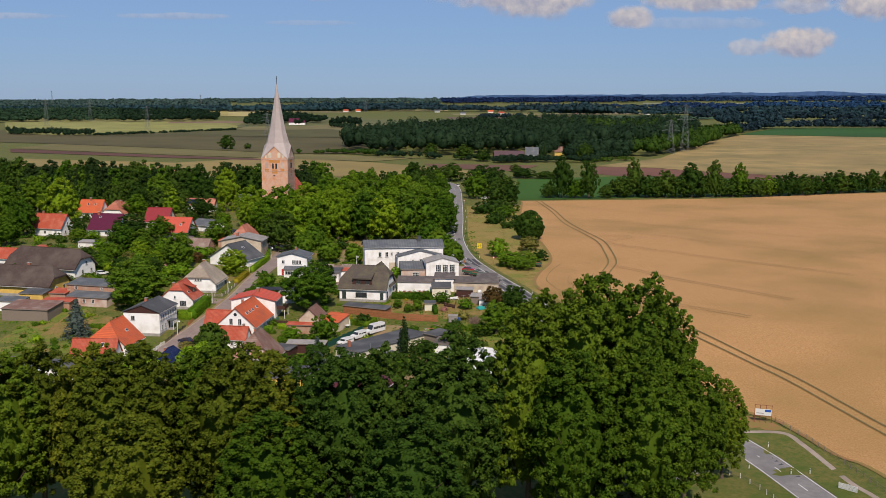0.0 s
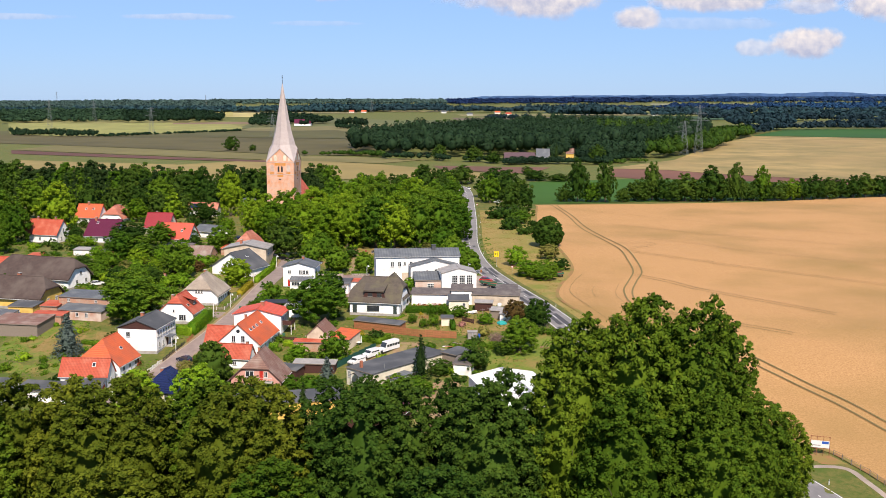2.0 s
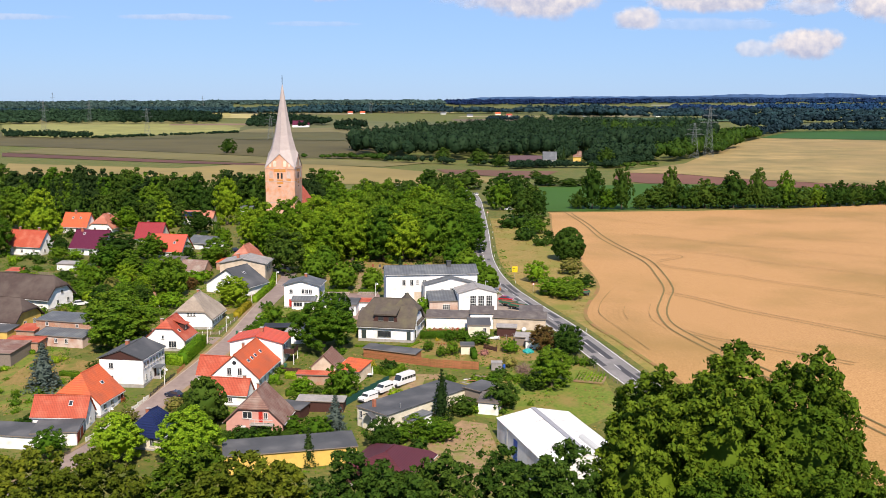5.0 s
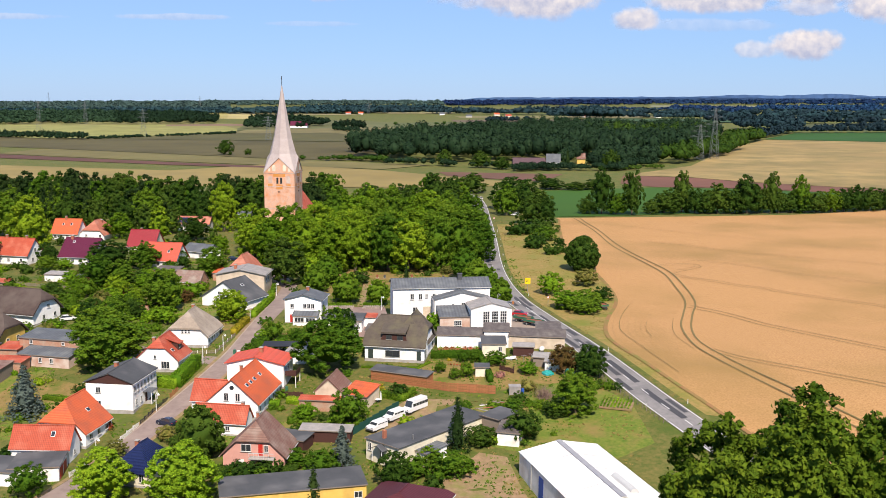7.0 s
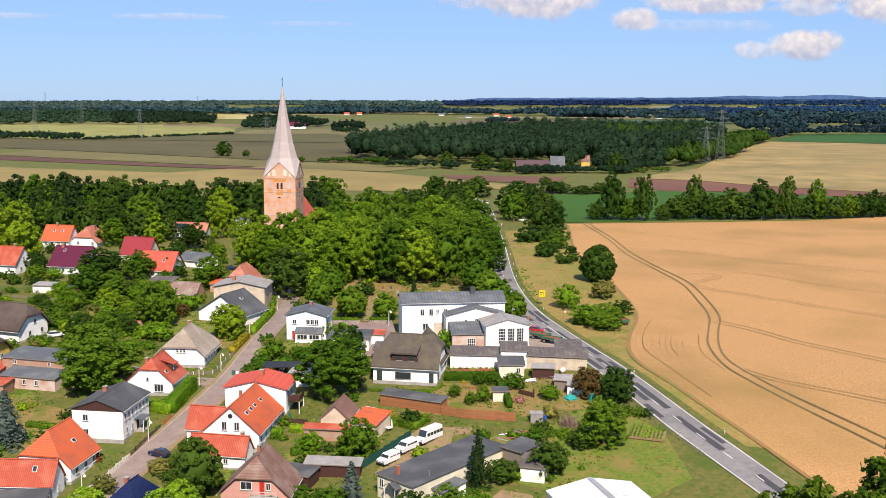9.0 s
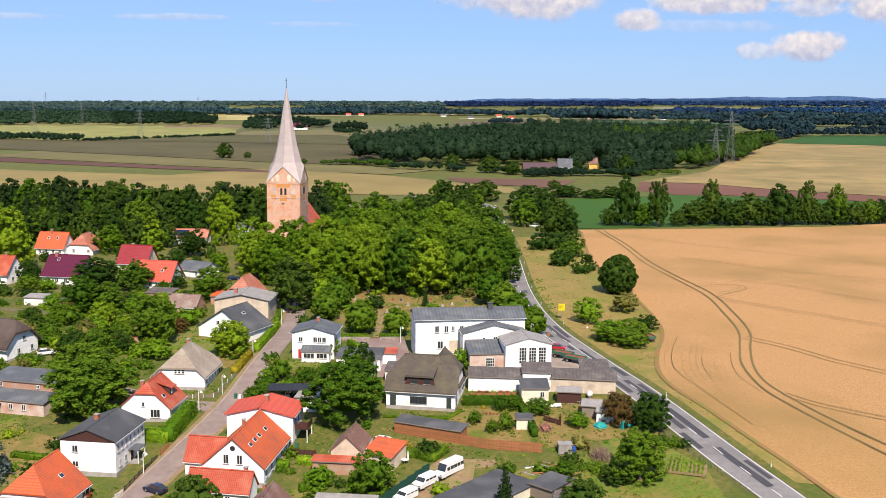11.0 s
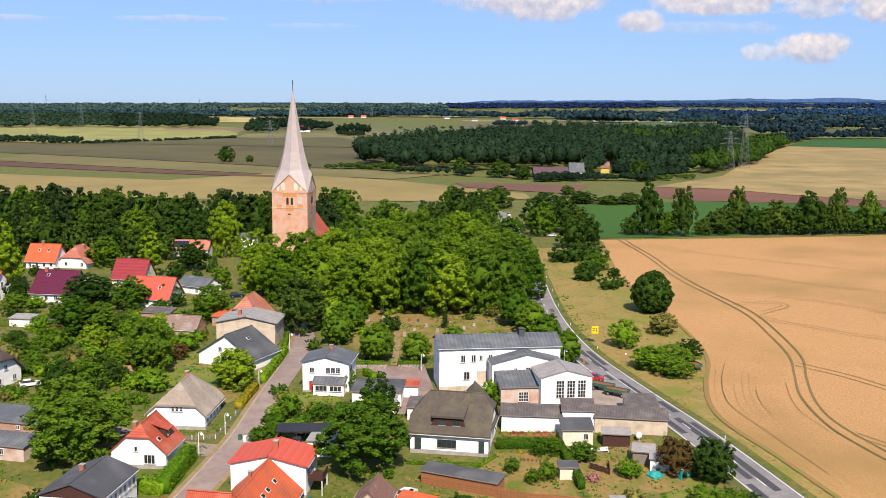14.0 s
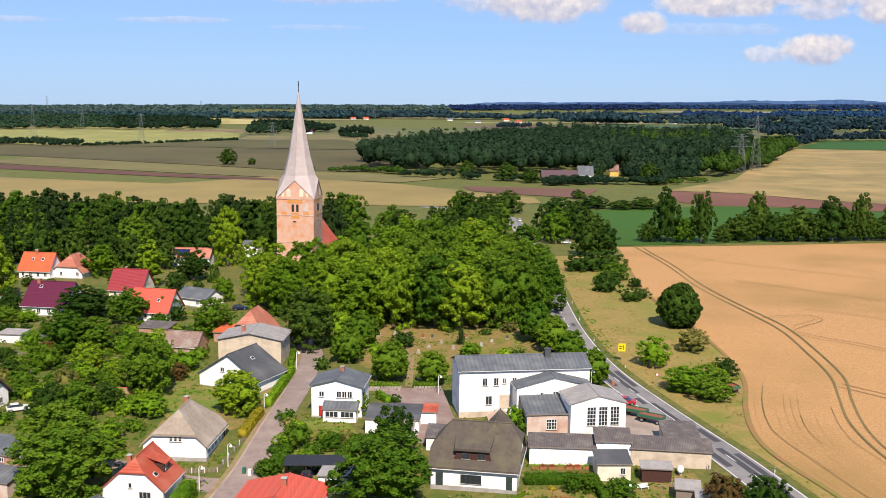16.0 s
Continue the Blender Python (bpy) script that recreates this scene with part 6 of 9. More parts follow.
for k, x, y, s, sz, lf in (("k", -48.3, 370.7, 1.2, 1.2, "leaf_mid"), ("k", -4.4, 376.6, 1.33, 1.33, ""), ("k", -1.1, 366.7, 1.14, 1.14, ""), ("k", 1.7, 356, 1.06, 1.06, ""), ("k", 4.6, 340.2, 1.02, 1.02, ""), ("k", -50.2, 356.6, 1.1, 1.1, ""), ("k", -39.6, 341.6, 1.16, 1.16, ""), ("k", -30.4, 339.4, 0.96, 0.96, ""), ("b", -21.4, 362.6, 1.66, 1.66, "leaf_fresh"), ("s", -23.5, 373.5, 0.47, 0.47, ""), ("s", -48, 381.4, 0.46, 0.46, ""), ("b", -16.8, 382.7, 0.98, 0.98, "leaf_dark"), ("b", -10, 360.7, 1.2, 1.2, ""), ("b", -12.8, 309, 1.29, 1.67, ""), ("b", -10.3, 284.4, 0.45, 0.45, "leaf_gold"), ("g", -12.4, 277.2, 0.38, 0.42, ""), ("g", -9.3, 273.1, 0.36, 0.42, ""), ("g", -6.6, 274.1, 0.48, 0.52, ""), ("g", -7.1, 283.5, 0.44, 0.45, ""), ("g", -4.4, 283.4, 0.46, 0.48, ""), ("b", -13.1, 362.5, 1.21, 1.21, "leaf_fresh"), ("b", -26.3, 385, 0.73, 0.73, "leaf_dark"), ("b", -10.5, 385.9, 1.32, 1.32, "leaf_dry"), ("b", -44.7, 365.9, 1.22, 1.22, "leaf_fresh"), ("b", -37.9, 370.7, 1.87, 1.87, "leaf_dark")):
    set_plant(k, x, y, s, sz, lf)
for k, x, y, s, sz, lf in (("b", -37.9, 326.2, 0.9, 0.9, "leaf_dark"), ("b", -58, 314.7, 1.21, 1.21, ""), ("b", -56.4, 301.5, 1.35, 1.35, "leaf_fresh")):
    set_plant(k, x, y, s, sz, lf)
for k, x, y, s, sz, lf in (("k", -57.1, 238.3, 1.23, 1.35, "leaf_dark"), ("g", -55.1, 218.8, 1.77, 1.77, "leaf_fresh"), ("g", -69.4, 220.8, 1.54, 1.54, "leaf_fresh"), ("p", -98.5, 259.9, 1.74, 1.25, ""), ("p", -30.1, 233.6, 1.14, 0.91, ""), ("g", -30.5, 251, 1.15, 1.15, ""), ("b", -32.7, 252.4, 1.3, 1.3, "leaf_fresh"), ("b", -47.2, 228.1, 2.29, 1.83, "leaf_dark"), ("b", -42.8, 231.3, 1.63, 1.63, "leaf_dark"), ("b", -33.5, 231.4, 2.1, 2.1, ""), ("b", -38.9, 234.5, 1.66, 1.66, ""), ("b", -39.7, 254.4, 1.58, 1.58, "leaf_fresh"), ("b", -78.8, 252.2, 0.73, 0.73, "leaf_rose"), ("b", -103.1, 288.9, 1.29, 1.29, ""), ("b", -92.9, 238.3, 1.45, 1.45, "leaf_dark"), ("g", -83.1, 223.5, 0.94, 0.94, ""), ("s", -33.4, 219, 0.6, 0.6, ""), ("g", -20.4, 226, 0.95, 0.95, "leaf_dark"), ("b", -14.2, 234, 1.54, 1.54, ""), ("b", -13.5, 225.6, 1.13, 1.13, "leaf_dark"), ("b", -25.5, 266.8, 0.73, 1.09, "leaf_gold"), ("b", -65.5, 246.8, 1.39, 1.39, "leaf_dry")):
    set_plant(k, x, y, s, sz, lf)
for k, x, y, s, sz, lf in (("b", -21.2, 264.3, 1.38, 1.38, "leaf_dark"), ("b", -49.2, 227.9, 1.37, 1.37, ""), ("b", -44.3, 227.5, 1.37, 1.37, ""), ("b", -73.4, 239.8, 1.47, 1.47, "leaf_dry"), ("b", -54.3, 241.8, 0.99, 0.99, "")):
    set_plant(k, x, y, s, sz, lf)
for k, x, y, s, sz, lf in (("s", -9.1, 238.4, 0.87, 0.87, ""), ("b", -4.6, 241.3, 1.84, 1.84, "leaf_dark"), ("g", 3.4, 242.7, 1.02, 1.02, "leaf_dark"), ("b", -14.7, 233.7, 1.3, 1.3, "leaf_dark"), ("b", -10, 229.8, 2.2, 1.98, ""), ("b", -17.1, 229.1, 1.84, 1.84, ""), ("b", 7.1, 275, 1.33, 1.33, "leaf_fresh"), ("g", 15.1, 275.7, 0.98, 0.98, "leaf_copper"), ("g", 21, 273.6, 1.1, 1.1, "leaf_dark"), ("g", 14.8, 253.8, 1.37, 1.37, ""), ("b", 23.3, 265.9, 1.05, 1.05, ""), ("b", 6.3, 266.1, 1.25, 1.25, "leaf_dry"), ("b", 0.9, 273.7, 0.8, 0.75, "leaf_pink"), ("b", 2.1, 255.1, 1.37, 1.37, ""), ("b", 4.1, 260.1, 1.13, 1.13, "leaf_dark"), ("b", 10.7, 252.8, 1.62, 1.62, "leaf_dark"), ("b", 0.4, 281.4, 1.55, 1.55, ""), ("g", 20.1, 273, 0.81, 0.81, "leaf_dark"), ("d", 35.6, 392.0, 1.7, 1.66, "leaf_dark"), ("g", 20.9, 354.8, 1.14, 1.14, "leaf_fresh"), ("g", 23.8, 335.7, 1.38, 0.85, "leaf_fresh"), ("g", 29.8, 337.8, 1.29, 0.8, "")):
    set_plant(k, x, y, s, sz, lf)
for k, x, y, s, sz, lf in (("b", 35.4, 347.8, 1.84, 1.84, "leaf_dark"), ("g", 27.6, 330.0, 1.29, 0.7, ""), ("b", 33.1, 368.1, 2.54, 2.54, "leaf_dry"), ("b", 30.3, 460.5, 2.92, 2.92, ""), ("b", 34.4, 447.5, 1.44, 1.44, "leaf_dark"), ("b", 25.6, 454.1, 2.09, 2.09, ""), ("b", -14.3, 311.2, 1.34, 1.88, "leaf_fresh"), ("b", -7.5, 231.3, 1.17, 1.17, "leaf_fresh"), ("b", -12.5, 228.7, 1.15, 1.15, ""), ("b", 20.8, 266.5, 1.11, 1.11, "leaf_dark"), ("b", 25.3, 265.5, 0.83, 0.83, "leaf_dark"), ("b", 0.2, 250.7, 1.03, 1.03, ""), ("b", -0.8, 247.3, 1.01, 1.01, "leaf_dark")):
    set_plant(k, x, y, s, sz, lf)
for x, y, s, sz in ((-161.5, 416.0, 1.15, 1.3), (-172.0, 400.0, 0.9, 0.9), (-168.0, 376.0, 0.8, 0.7), (-178.0, 388.0, 0.9, 0.9)):
    put("linden%d" % (int(-x) % 3), x, y, s, sz=sz, leaf="leaf_linden" if x > -165 else "leaf_mid", label="large leafy tree at the village edge")
for i in range(46):
    x, y = random.uniform(-190, -100), random.uniform(378, 416)
    if not blocked(x, y, 1.0):
        put("bush%d" % (i % 3), x, y, random.uniform(0.8, 1.6), leaf=random.choice(["leaf_dark", None, "leaf_fresh", "leaf_dark"]))
for i, (x, y, s) in enumerate([(-150, 432, 0.7), (-142, 428, 0.6), (-128, 434, 0.8), (-160, 440, 0.6), (-112, 436, 0.9), (-176, 430, 0.9), (-104, 432, 0.6), (-134, 444, 0.7)]):
    put("garden%d" % (i % 3), x, y, s, leaf="leaf_dark")
for i, (x, y, s) in enumerate([(-172, 482, 1.0), (-160, 480, 0.9), (-148, 478, 0.9), (-136, 470, 0.8), (-126, 474, 0.7), (-186, 476, 1.0), (-118, 496, 0.9)]):
    put("dark%d" % (i % 3), x, y, s, leaf="leaf_dark")
# gardens
random.seed(23)
for i in range(230):
    for _ in range(30):
        x, y = (random.uniform(-150 if i % 2 else -128, -85), random.uniform(298, 384)) if i < 170 else (random.uniform(-62, -30), random.uniform(292, 318)) if i < 182 else (random.uniform(-20, 14), random.uniform(240, 258)) if i < 205 else (random.uniform(-120, -96), random.uniform(232, 288))
        if not blocked(x, y, 1.2):
            break
    else:
        continue
    k = random.random()
    lf = random.choice([None, None, "leaf_fresh", "leaf_dark", "leaf_fresh", "leaf_linden", "leaf_copper" if k < 0.15 else None, "leaf_dry" if k < 0.3 else None])
    if k < 0.2 and i < 170:
        put("garden%d" % (i % 3), x, y, random.uniform(0.45, 0.9), leaf=lf)
    else:
        put("bush%d" % (i % 3), x, y, random.uniform(0.45, 1.15), leaf=lf)

for i in range(90):
    x, y = random.uniform(-126, -84), random.uniform(300, 392)
    if not blocked(x, y, 0.9):
        lf = random.choice([None, "leaf_dark", "leaf_linden", "leaf_fresh", "leaf_copper" if i % 3 == 0 else None, "leaf_blossom" if i % 2 else "leaf_dry"])
        put("bush%d" % (i % 3), x, y, random.uniform(0.7, 1.45), sz=random.uniform(0.7, 1.7), leaf=lf, label="white-blossoming dense garden shrub" if lf == "leaf_blossom" else None)
for i in range(40):
    x, y = (random.uniform(-48, -30), random.uniform(246, 272)) if i < 18 else (random.uniform(-64, -44), random.uniform(226, 250)) if i < 28 else (random.uniform(-100, -86), random.uniform(240, 285))
    if not blocked(x, y, 0.8) and abs(x - np.interp(y, [p[1] for p in STREET], [p[0] for p in STREET])) > 4.5:
        put("bush%d" % (i % 3), x, y, random.uniform(0.5, 1.1), leaf=random.choice([None, "leaf_dark", "leaf_fresh", "leaf_dark"]))
# foreground grove
random.seed(31)
for i, (x, y, s, sz) in enumerate([(-68, 146, 0.95, 0.96), (-50, 144, 0.95, 0.98), (-32, 144, 0.95, 1.0), (-14, 144, 0.95, 1.0), (2, 144, 0.9, 1.02), (-64, 151, 0.85, 0.97), (-55, 150, 0.9, 0.97), (-46, 147, 0.9, 1.0), (-37, 151, 0.9, 0.98), (-28, 147, 0.9, 1.0), (-19, 150, 0.85, 0.97), (-10, 148, 0.85, 1.0), (-2, 151, 0.8, 0.97), (5, 149, 0.8, 1.02), (-73, 150, 0.9, 0.9), (-44, 131, 0.95, 0.8), (-24, 131, 0.95, 0.82), (-4, 131, 0.95, 0.82),
                                   (14, 150, 1.05, 1.2), (23, 152, 1.15, 1.32), (32, 156, 1.15, 1.31), (38.5, 166, 0.95, 1.15), (28, 166, 1.15, 1.25), (18, 164, 1.1, 1.18), (20, 141, 1.0, 1.02), (31, 143, 1.0, 1.0), (40, 152, 0.85, 0.92)]):
    put("fore%d" % (i % 3), x, y, s * (1.12 if x < 10 else 1.0), sz=sz, leaf="leaf_olive" if x < -26 and i % 4 else "leaf_dark" if -24 < x < 8 else None)
put("fore1", 51.5, 171, 0.62, sz=0.62)


# far woods as stuff
def far_wood(label, pts, n, h, seed, lf, clump=26, size=1.6, spread=3.2):
    """A distant wood: many small uneven crowns scattered over an outline."""
    global rng
    rng = np.random.default_rng(seed)
    P = np.array(pts, float)
    lo, hi = P.min(0), P.max(0)
    out = []
    while len(out) < n:
        q = rng.uniform(lo, hi)
        ins = False
        for (x0, y0), (x1, y1) in zip(P, np.roll(P, -1, 0)):
            if (y0 > q[1]) != (y1 > q[1]) and q[0] < (x1 - x0) * (q[1] - y0) / (y1 - y0) + x0:
                ins = not ins
        if ins:
            out.append(q)
    c = np.array(out)
    hh = h * rng.uniform(0.72, 1.15, n) * np.array([0.9 + 0.35 * noise.noise(Vector((q[0] / 90, q[1] / 90, seed))) for q in out])
    gz = np.array([land(*q) for q in out])
    d = rng.normal(0, 1, (n, clump, 3))
    d /= np.linalg.norm(d, axis=2, keepdims=True)
    d[:, :, 2] = np.abs(d[:, :, 2]) * 1.3 - 0.3
    r = spread * rng.uniform(0.75, 1.2, n)
    pos = np.stack([c[:, None, 0] + d[:, :, 0] * r[:, None], c[:, None, 1] + d[:, :, 1] * r[:, None], gz[:, None] + hh[:, None] * (0.6 + 0.4 * d[:, :, 2])], 2)
    verts = leaves(pos.reshape(-1, 3), d.reshape(-1, 3), size, 0.9)
    bv, bf = ball(1.0, 1, 0.1)
    cores = [(np.array([c[k, 0], c[k, 1], gz[k] + hh[k] * 0.6]) + bv * np.array([r[k] * 0.88, r[k] * 0.88, hh[k] * 0.33]), bf) for k in range(n)]
    me = leaf_mesh("woodland", verts, LEAF[lf], cores)
    tagged(new("woodland", me), label, "woodland", kind="stuff")


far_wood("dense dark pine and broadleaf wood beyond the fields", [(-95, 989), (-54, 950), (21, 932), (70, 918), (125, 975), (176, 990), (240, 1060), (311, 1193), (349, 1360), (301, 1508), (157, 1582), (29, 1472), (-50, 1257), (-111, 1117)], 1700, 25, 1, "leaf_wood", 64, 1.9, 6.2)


# ---- distance ----
for label, pts, n, h, seed, lf, clump, size, spread in (
        ("broad belt of mixed woodland on the plain", [(-922, 2063), (-681, 2090), (-916, 2805), (-1473, 3279)], 800, 15, 2, "leaf_belt", 20, 4.6, 8),
        ("dark copse at the end of the woodland belt", [(-666, 2045), (-455, 2032), (-523, 2337), (-664, 2612), (-863, 2645)], 330, 17, 22, "leaf_wood", 26, 3.8, 7),
        ("woods behind the belt with painted haze", [(-1473, 3279), (-630, 2923), (-779, 3614), (-1881, 4180)], 700, 15, 11, "leaf_haze", 14, 7, 11),
        ("woods behind the belt with painted haze", [(-1941, 4312), (-5, 3719), (-4, 4305), (-2235, 4960)], 600, 14, 33, "leaf_haze", 12, 9, 14),
        ("woods beyond the meadow with painted haze", [(-389, 2821), (-7, 2866), (-6, 3275), (-476, 3459)], 330, 15, 34, "leaf_far", 14, 6, 9),
        ("bushy hedge line between far fields", [(-671, 1529), (-596, 1487), (-511, 1454), (-534, 1516), (-628, 1565), (-710, 1615)], 90, 11, 4, "leaf_wood", 34, 1.9, 3.8),
        ("thin hedge line between far fields", [(-514, 1463), (-453, 1524), (-337, 1622), (-343, 1650), (-463, 1557), (-530, 1506)], 170, 4.5, 35, "leaf_wood", 18, 1.5, 2.4),
        ("copse round a far farmstead", [(-356, 1793), (-292, 1764), (-338, 2045), (-410, 2179), (-396, 1996)], 80, 16, 36, "leaf_wood", 26, 2.8, 5),
        ("copse round a far farmstead", [(-269, 1806), (-239, 1802), (-273, 2066), (-312, 2102)], 36, 15, 37, "leaf_wood", 26, 2.8, 5),
        ("bushes with a small tree on the meadow", [(-189, 1691), (-145, 1667), (-151, 1748), (-196, 1753)], 26, 9, 38, "leaf_wood", 30, 2.2, 4.4),
        ("woods below the horizon tinted navy with painted haze", [(-6, 3620), (737, 3635), (854, 4193), (-4, 4305)], 620, 14, 39, "leaf_navy", 14, 7.5, 12),
        ("woods below the horizon tinted navy with painted haze", [(758, 3734), (1554, 3429), (1836, 4036), (854, 4193)], 560, 12, 40, "leaf_navy", 14, 7.5, 12),
        ("woods on the eastern plain tinted blue with painted haze", [(541, 2504), (725, 2427), (852, 2761), (699, 3122)], 230, 15, 41, "leaf_navy", 18, 5, 8),
        ("woods on the eastern plain tinted blue with painted haze", [(828, 2708), (1100, 2454), (1317, 2919), (943, 3070)], 330, 14, 42, "leaf_navy", 16, 5.5, 8.5),
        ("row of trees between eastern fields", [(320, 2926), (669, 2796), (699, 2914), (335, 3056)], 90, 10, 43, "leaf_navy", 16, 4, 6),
        ("small distant copse on the plain", [(-418, 2138), (-323, 1918), (-236, 1872), (-218, 1946), (-369, 2217)], 130, 18, 3, "leaf_wood", 24, 3.6, 6.0),
        ("small blue-green copse", [(-209, 1801), (-146, 1720), (-135, 1731), (-199, 1811)], 26, 15, 24, "leaf_wood", 26, 3.0, 4.5),
        ("low bushes before the wood", [(-141, 952), (-98, 961), (-45, 914), (-40, 923), (-96, 974), (-141, 962)], 34, 6.0, 25, "leaf_dark", 40, 1.1, 3.6),
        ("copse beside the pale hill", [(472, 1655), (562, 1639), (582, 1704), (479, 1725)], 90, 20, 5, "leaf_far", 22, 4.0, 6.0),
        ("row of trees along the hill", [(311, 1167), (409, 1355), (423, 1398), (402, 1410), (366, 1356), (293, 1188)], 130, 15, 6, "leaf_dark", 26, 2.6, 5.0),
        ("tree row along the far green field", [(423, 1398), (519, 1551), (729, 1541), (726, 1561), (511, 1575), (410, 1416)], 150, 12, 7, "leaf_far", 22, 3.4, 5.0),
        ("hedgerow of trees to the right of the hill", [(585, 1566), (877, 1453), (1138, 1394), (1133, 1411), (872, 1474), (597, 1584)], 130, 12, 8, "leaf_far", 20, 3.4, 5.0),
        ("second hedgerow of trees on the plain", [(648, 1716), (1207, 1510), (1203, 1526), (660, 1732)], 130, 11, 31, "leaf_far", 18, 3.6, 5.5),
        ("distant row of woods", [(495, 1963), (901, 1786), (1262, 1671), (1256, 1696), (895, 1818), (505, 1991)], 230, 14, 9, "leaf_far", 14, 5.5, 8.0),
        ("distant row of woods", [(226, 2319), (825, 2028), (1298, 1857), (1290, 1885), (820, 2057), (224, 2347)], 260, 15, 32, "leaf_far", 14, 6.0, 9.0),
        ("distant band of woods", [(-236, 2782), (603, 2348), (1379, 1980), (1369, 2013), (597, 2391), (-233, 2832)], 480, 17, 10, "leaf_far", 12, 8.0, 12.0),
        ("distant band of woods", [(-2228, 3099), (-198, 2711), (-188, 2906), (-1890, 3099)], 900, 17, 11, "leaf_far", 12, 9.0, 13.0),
        ("distant copse tinted blue with painted haze", [(253, 2315), (302, 2250), (386, 2223), (352, 2303)], 60, 26, 27, "leaf_far", 16, 6.0, 9.0),
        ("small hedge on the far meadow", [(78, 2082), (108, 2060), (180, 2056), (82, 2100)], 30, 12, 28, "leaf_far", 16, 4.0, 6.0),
        ("scattered field trees", [(-132, 1348), (-101, 1969), (271, 1962), (363, 1663), (296, 1585)], 26, 9, 12, "leaf_dark", 30, 2.0, 3.8),
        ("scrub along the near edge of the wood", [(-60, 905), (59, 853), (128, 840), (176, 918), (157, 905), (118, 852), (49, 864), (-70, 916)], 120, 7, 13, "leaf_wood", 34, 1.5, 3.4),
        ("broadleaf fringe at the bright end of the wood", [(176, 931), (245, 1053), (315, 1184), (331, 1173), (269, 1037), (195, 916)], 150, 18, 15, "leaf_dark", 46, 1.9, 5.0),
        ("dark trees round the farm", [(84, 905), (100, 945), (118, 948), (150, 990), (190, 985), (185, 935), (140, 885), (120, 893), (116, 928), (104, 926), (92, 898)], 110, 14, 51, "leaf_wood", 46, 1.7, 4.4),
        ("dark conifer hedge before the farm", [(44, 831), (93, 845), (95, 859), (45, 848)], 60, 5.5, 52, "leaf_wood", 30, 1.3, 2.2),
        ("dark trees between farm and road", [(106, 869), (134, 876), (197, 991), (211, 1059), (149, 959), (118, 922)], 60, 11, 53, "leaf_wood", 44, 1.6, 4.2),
        ("bushes along the far road", [(119, 840), (168, 860), (172, 878), (122, 858)], 26, 4.5, 54, "leaf_dark", 34, 1.2, 2.6),
        ("broadleaf crowns behind the pines", [(145, 1213), (267, 1130), (317, 1268), (234, 1396)], 110, 27, 29, "leaf_dark", 46, 2.0, 5.0)):
    far_wood(label, pts, n, h, seed, lf, clump, size, spread)
put("garden1", -229, 1052, 2.4, leaf="leaf_dark", label="lone dark bush on the meadow plain")
put("garden2", -206, 1048, 1.1, leaf="leaf_dark", label="small lone bush on the meadow plain")

# wooded ridges on the horizon, haze painted into the colour: (name, distance, from x, to x, metres below the skyline,
# colour)
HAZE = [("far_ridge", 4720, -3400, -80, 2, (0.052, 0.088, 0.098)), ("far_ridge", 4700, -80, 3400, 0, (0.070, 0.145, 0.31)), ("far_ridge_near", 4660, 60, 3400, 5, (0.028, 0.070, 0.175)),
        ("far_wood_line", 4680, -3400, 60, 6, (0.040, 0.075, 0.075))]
for sd, (nm, y, x0, x1, drop, c) in enumerate(HAZE):
    verts, faces = [], []
    for i in range(int((x1 - x0) / 20) + 1):
        x = x0 + 20 * i
        t = np.interp(x * 4700 / y, [-2600, -1200, 0, 600, 1200, 2600], [20, 38.4, 57, 65.8, 71.4, 83]) - drop
        t += 5 * noise.noise(Vector((x / 700, sd * 7.1, 0))) + 3.5 * noise.noise(Vector((x / 45, sd * 3.3, 1)))
        if sd == 1:
            t += 13 * math.exp(-((x - 1790) / 170) ** 2) + 9 * math.exp(-((x - 1400) / 200) ** 2)
        t -= 30 * (1 - step(x0, x0 + 260, x)) * (x0 > -1000) + 30 * step(x1 - 260, x1, x) * (x1 < 1000)
        verts += [(x, y, -60), (x, y, t), (x, y + 90, t - 6)]
        if i:
            k = 3 * i
            faces += [(k - 3, k, k + 1, k - 2), (k - 2, k + 1, k + 2, k - 1)]
    tagged(new("backdrop_" + nm, mesh_of(nm, verts, faces, mat(nm, c, tuple(0.72 * q for q in c), 0.012, 0.95, dirt=tuple(0.6 * q for q in c), dscale=0.03, wcoord=True))), "wooded ridge on the horizon with blue haze painted on", "backdrop", kind="structure")


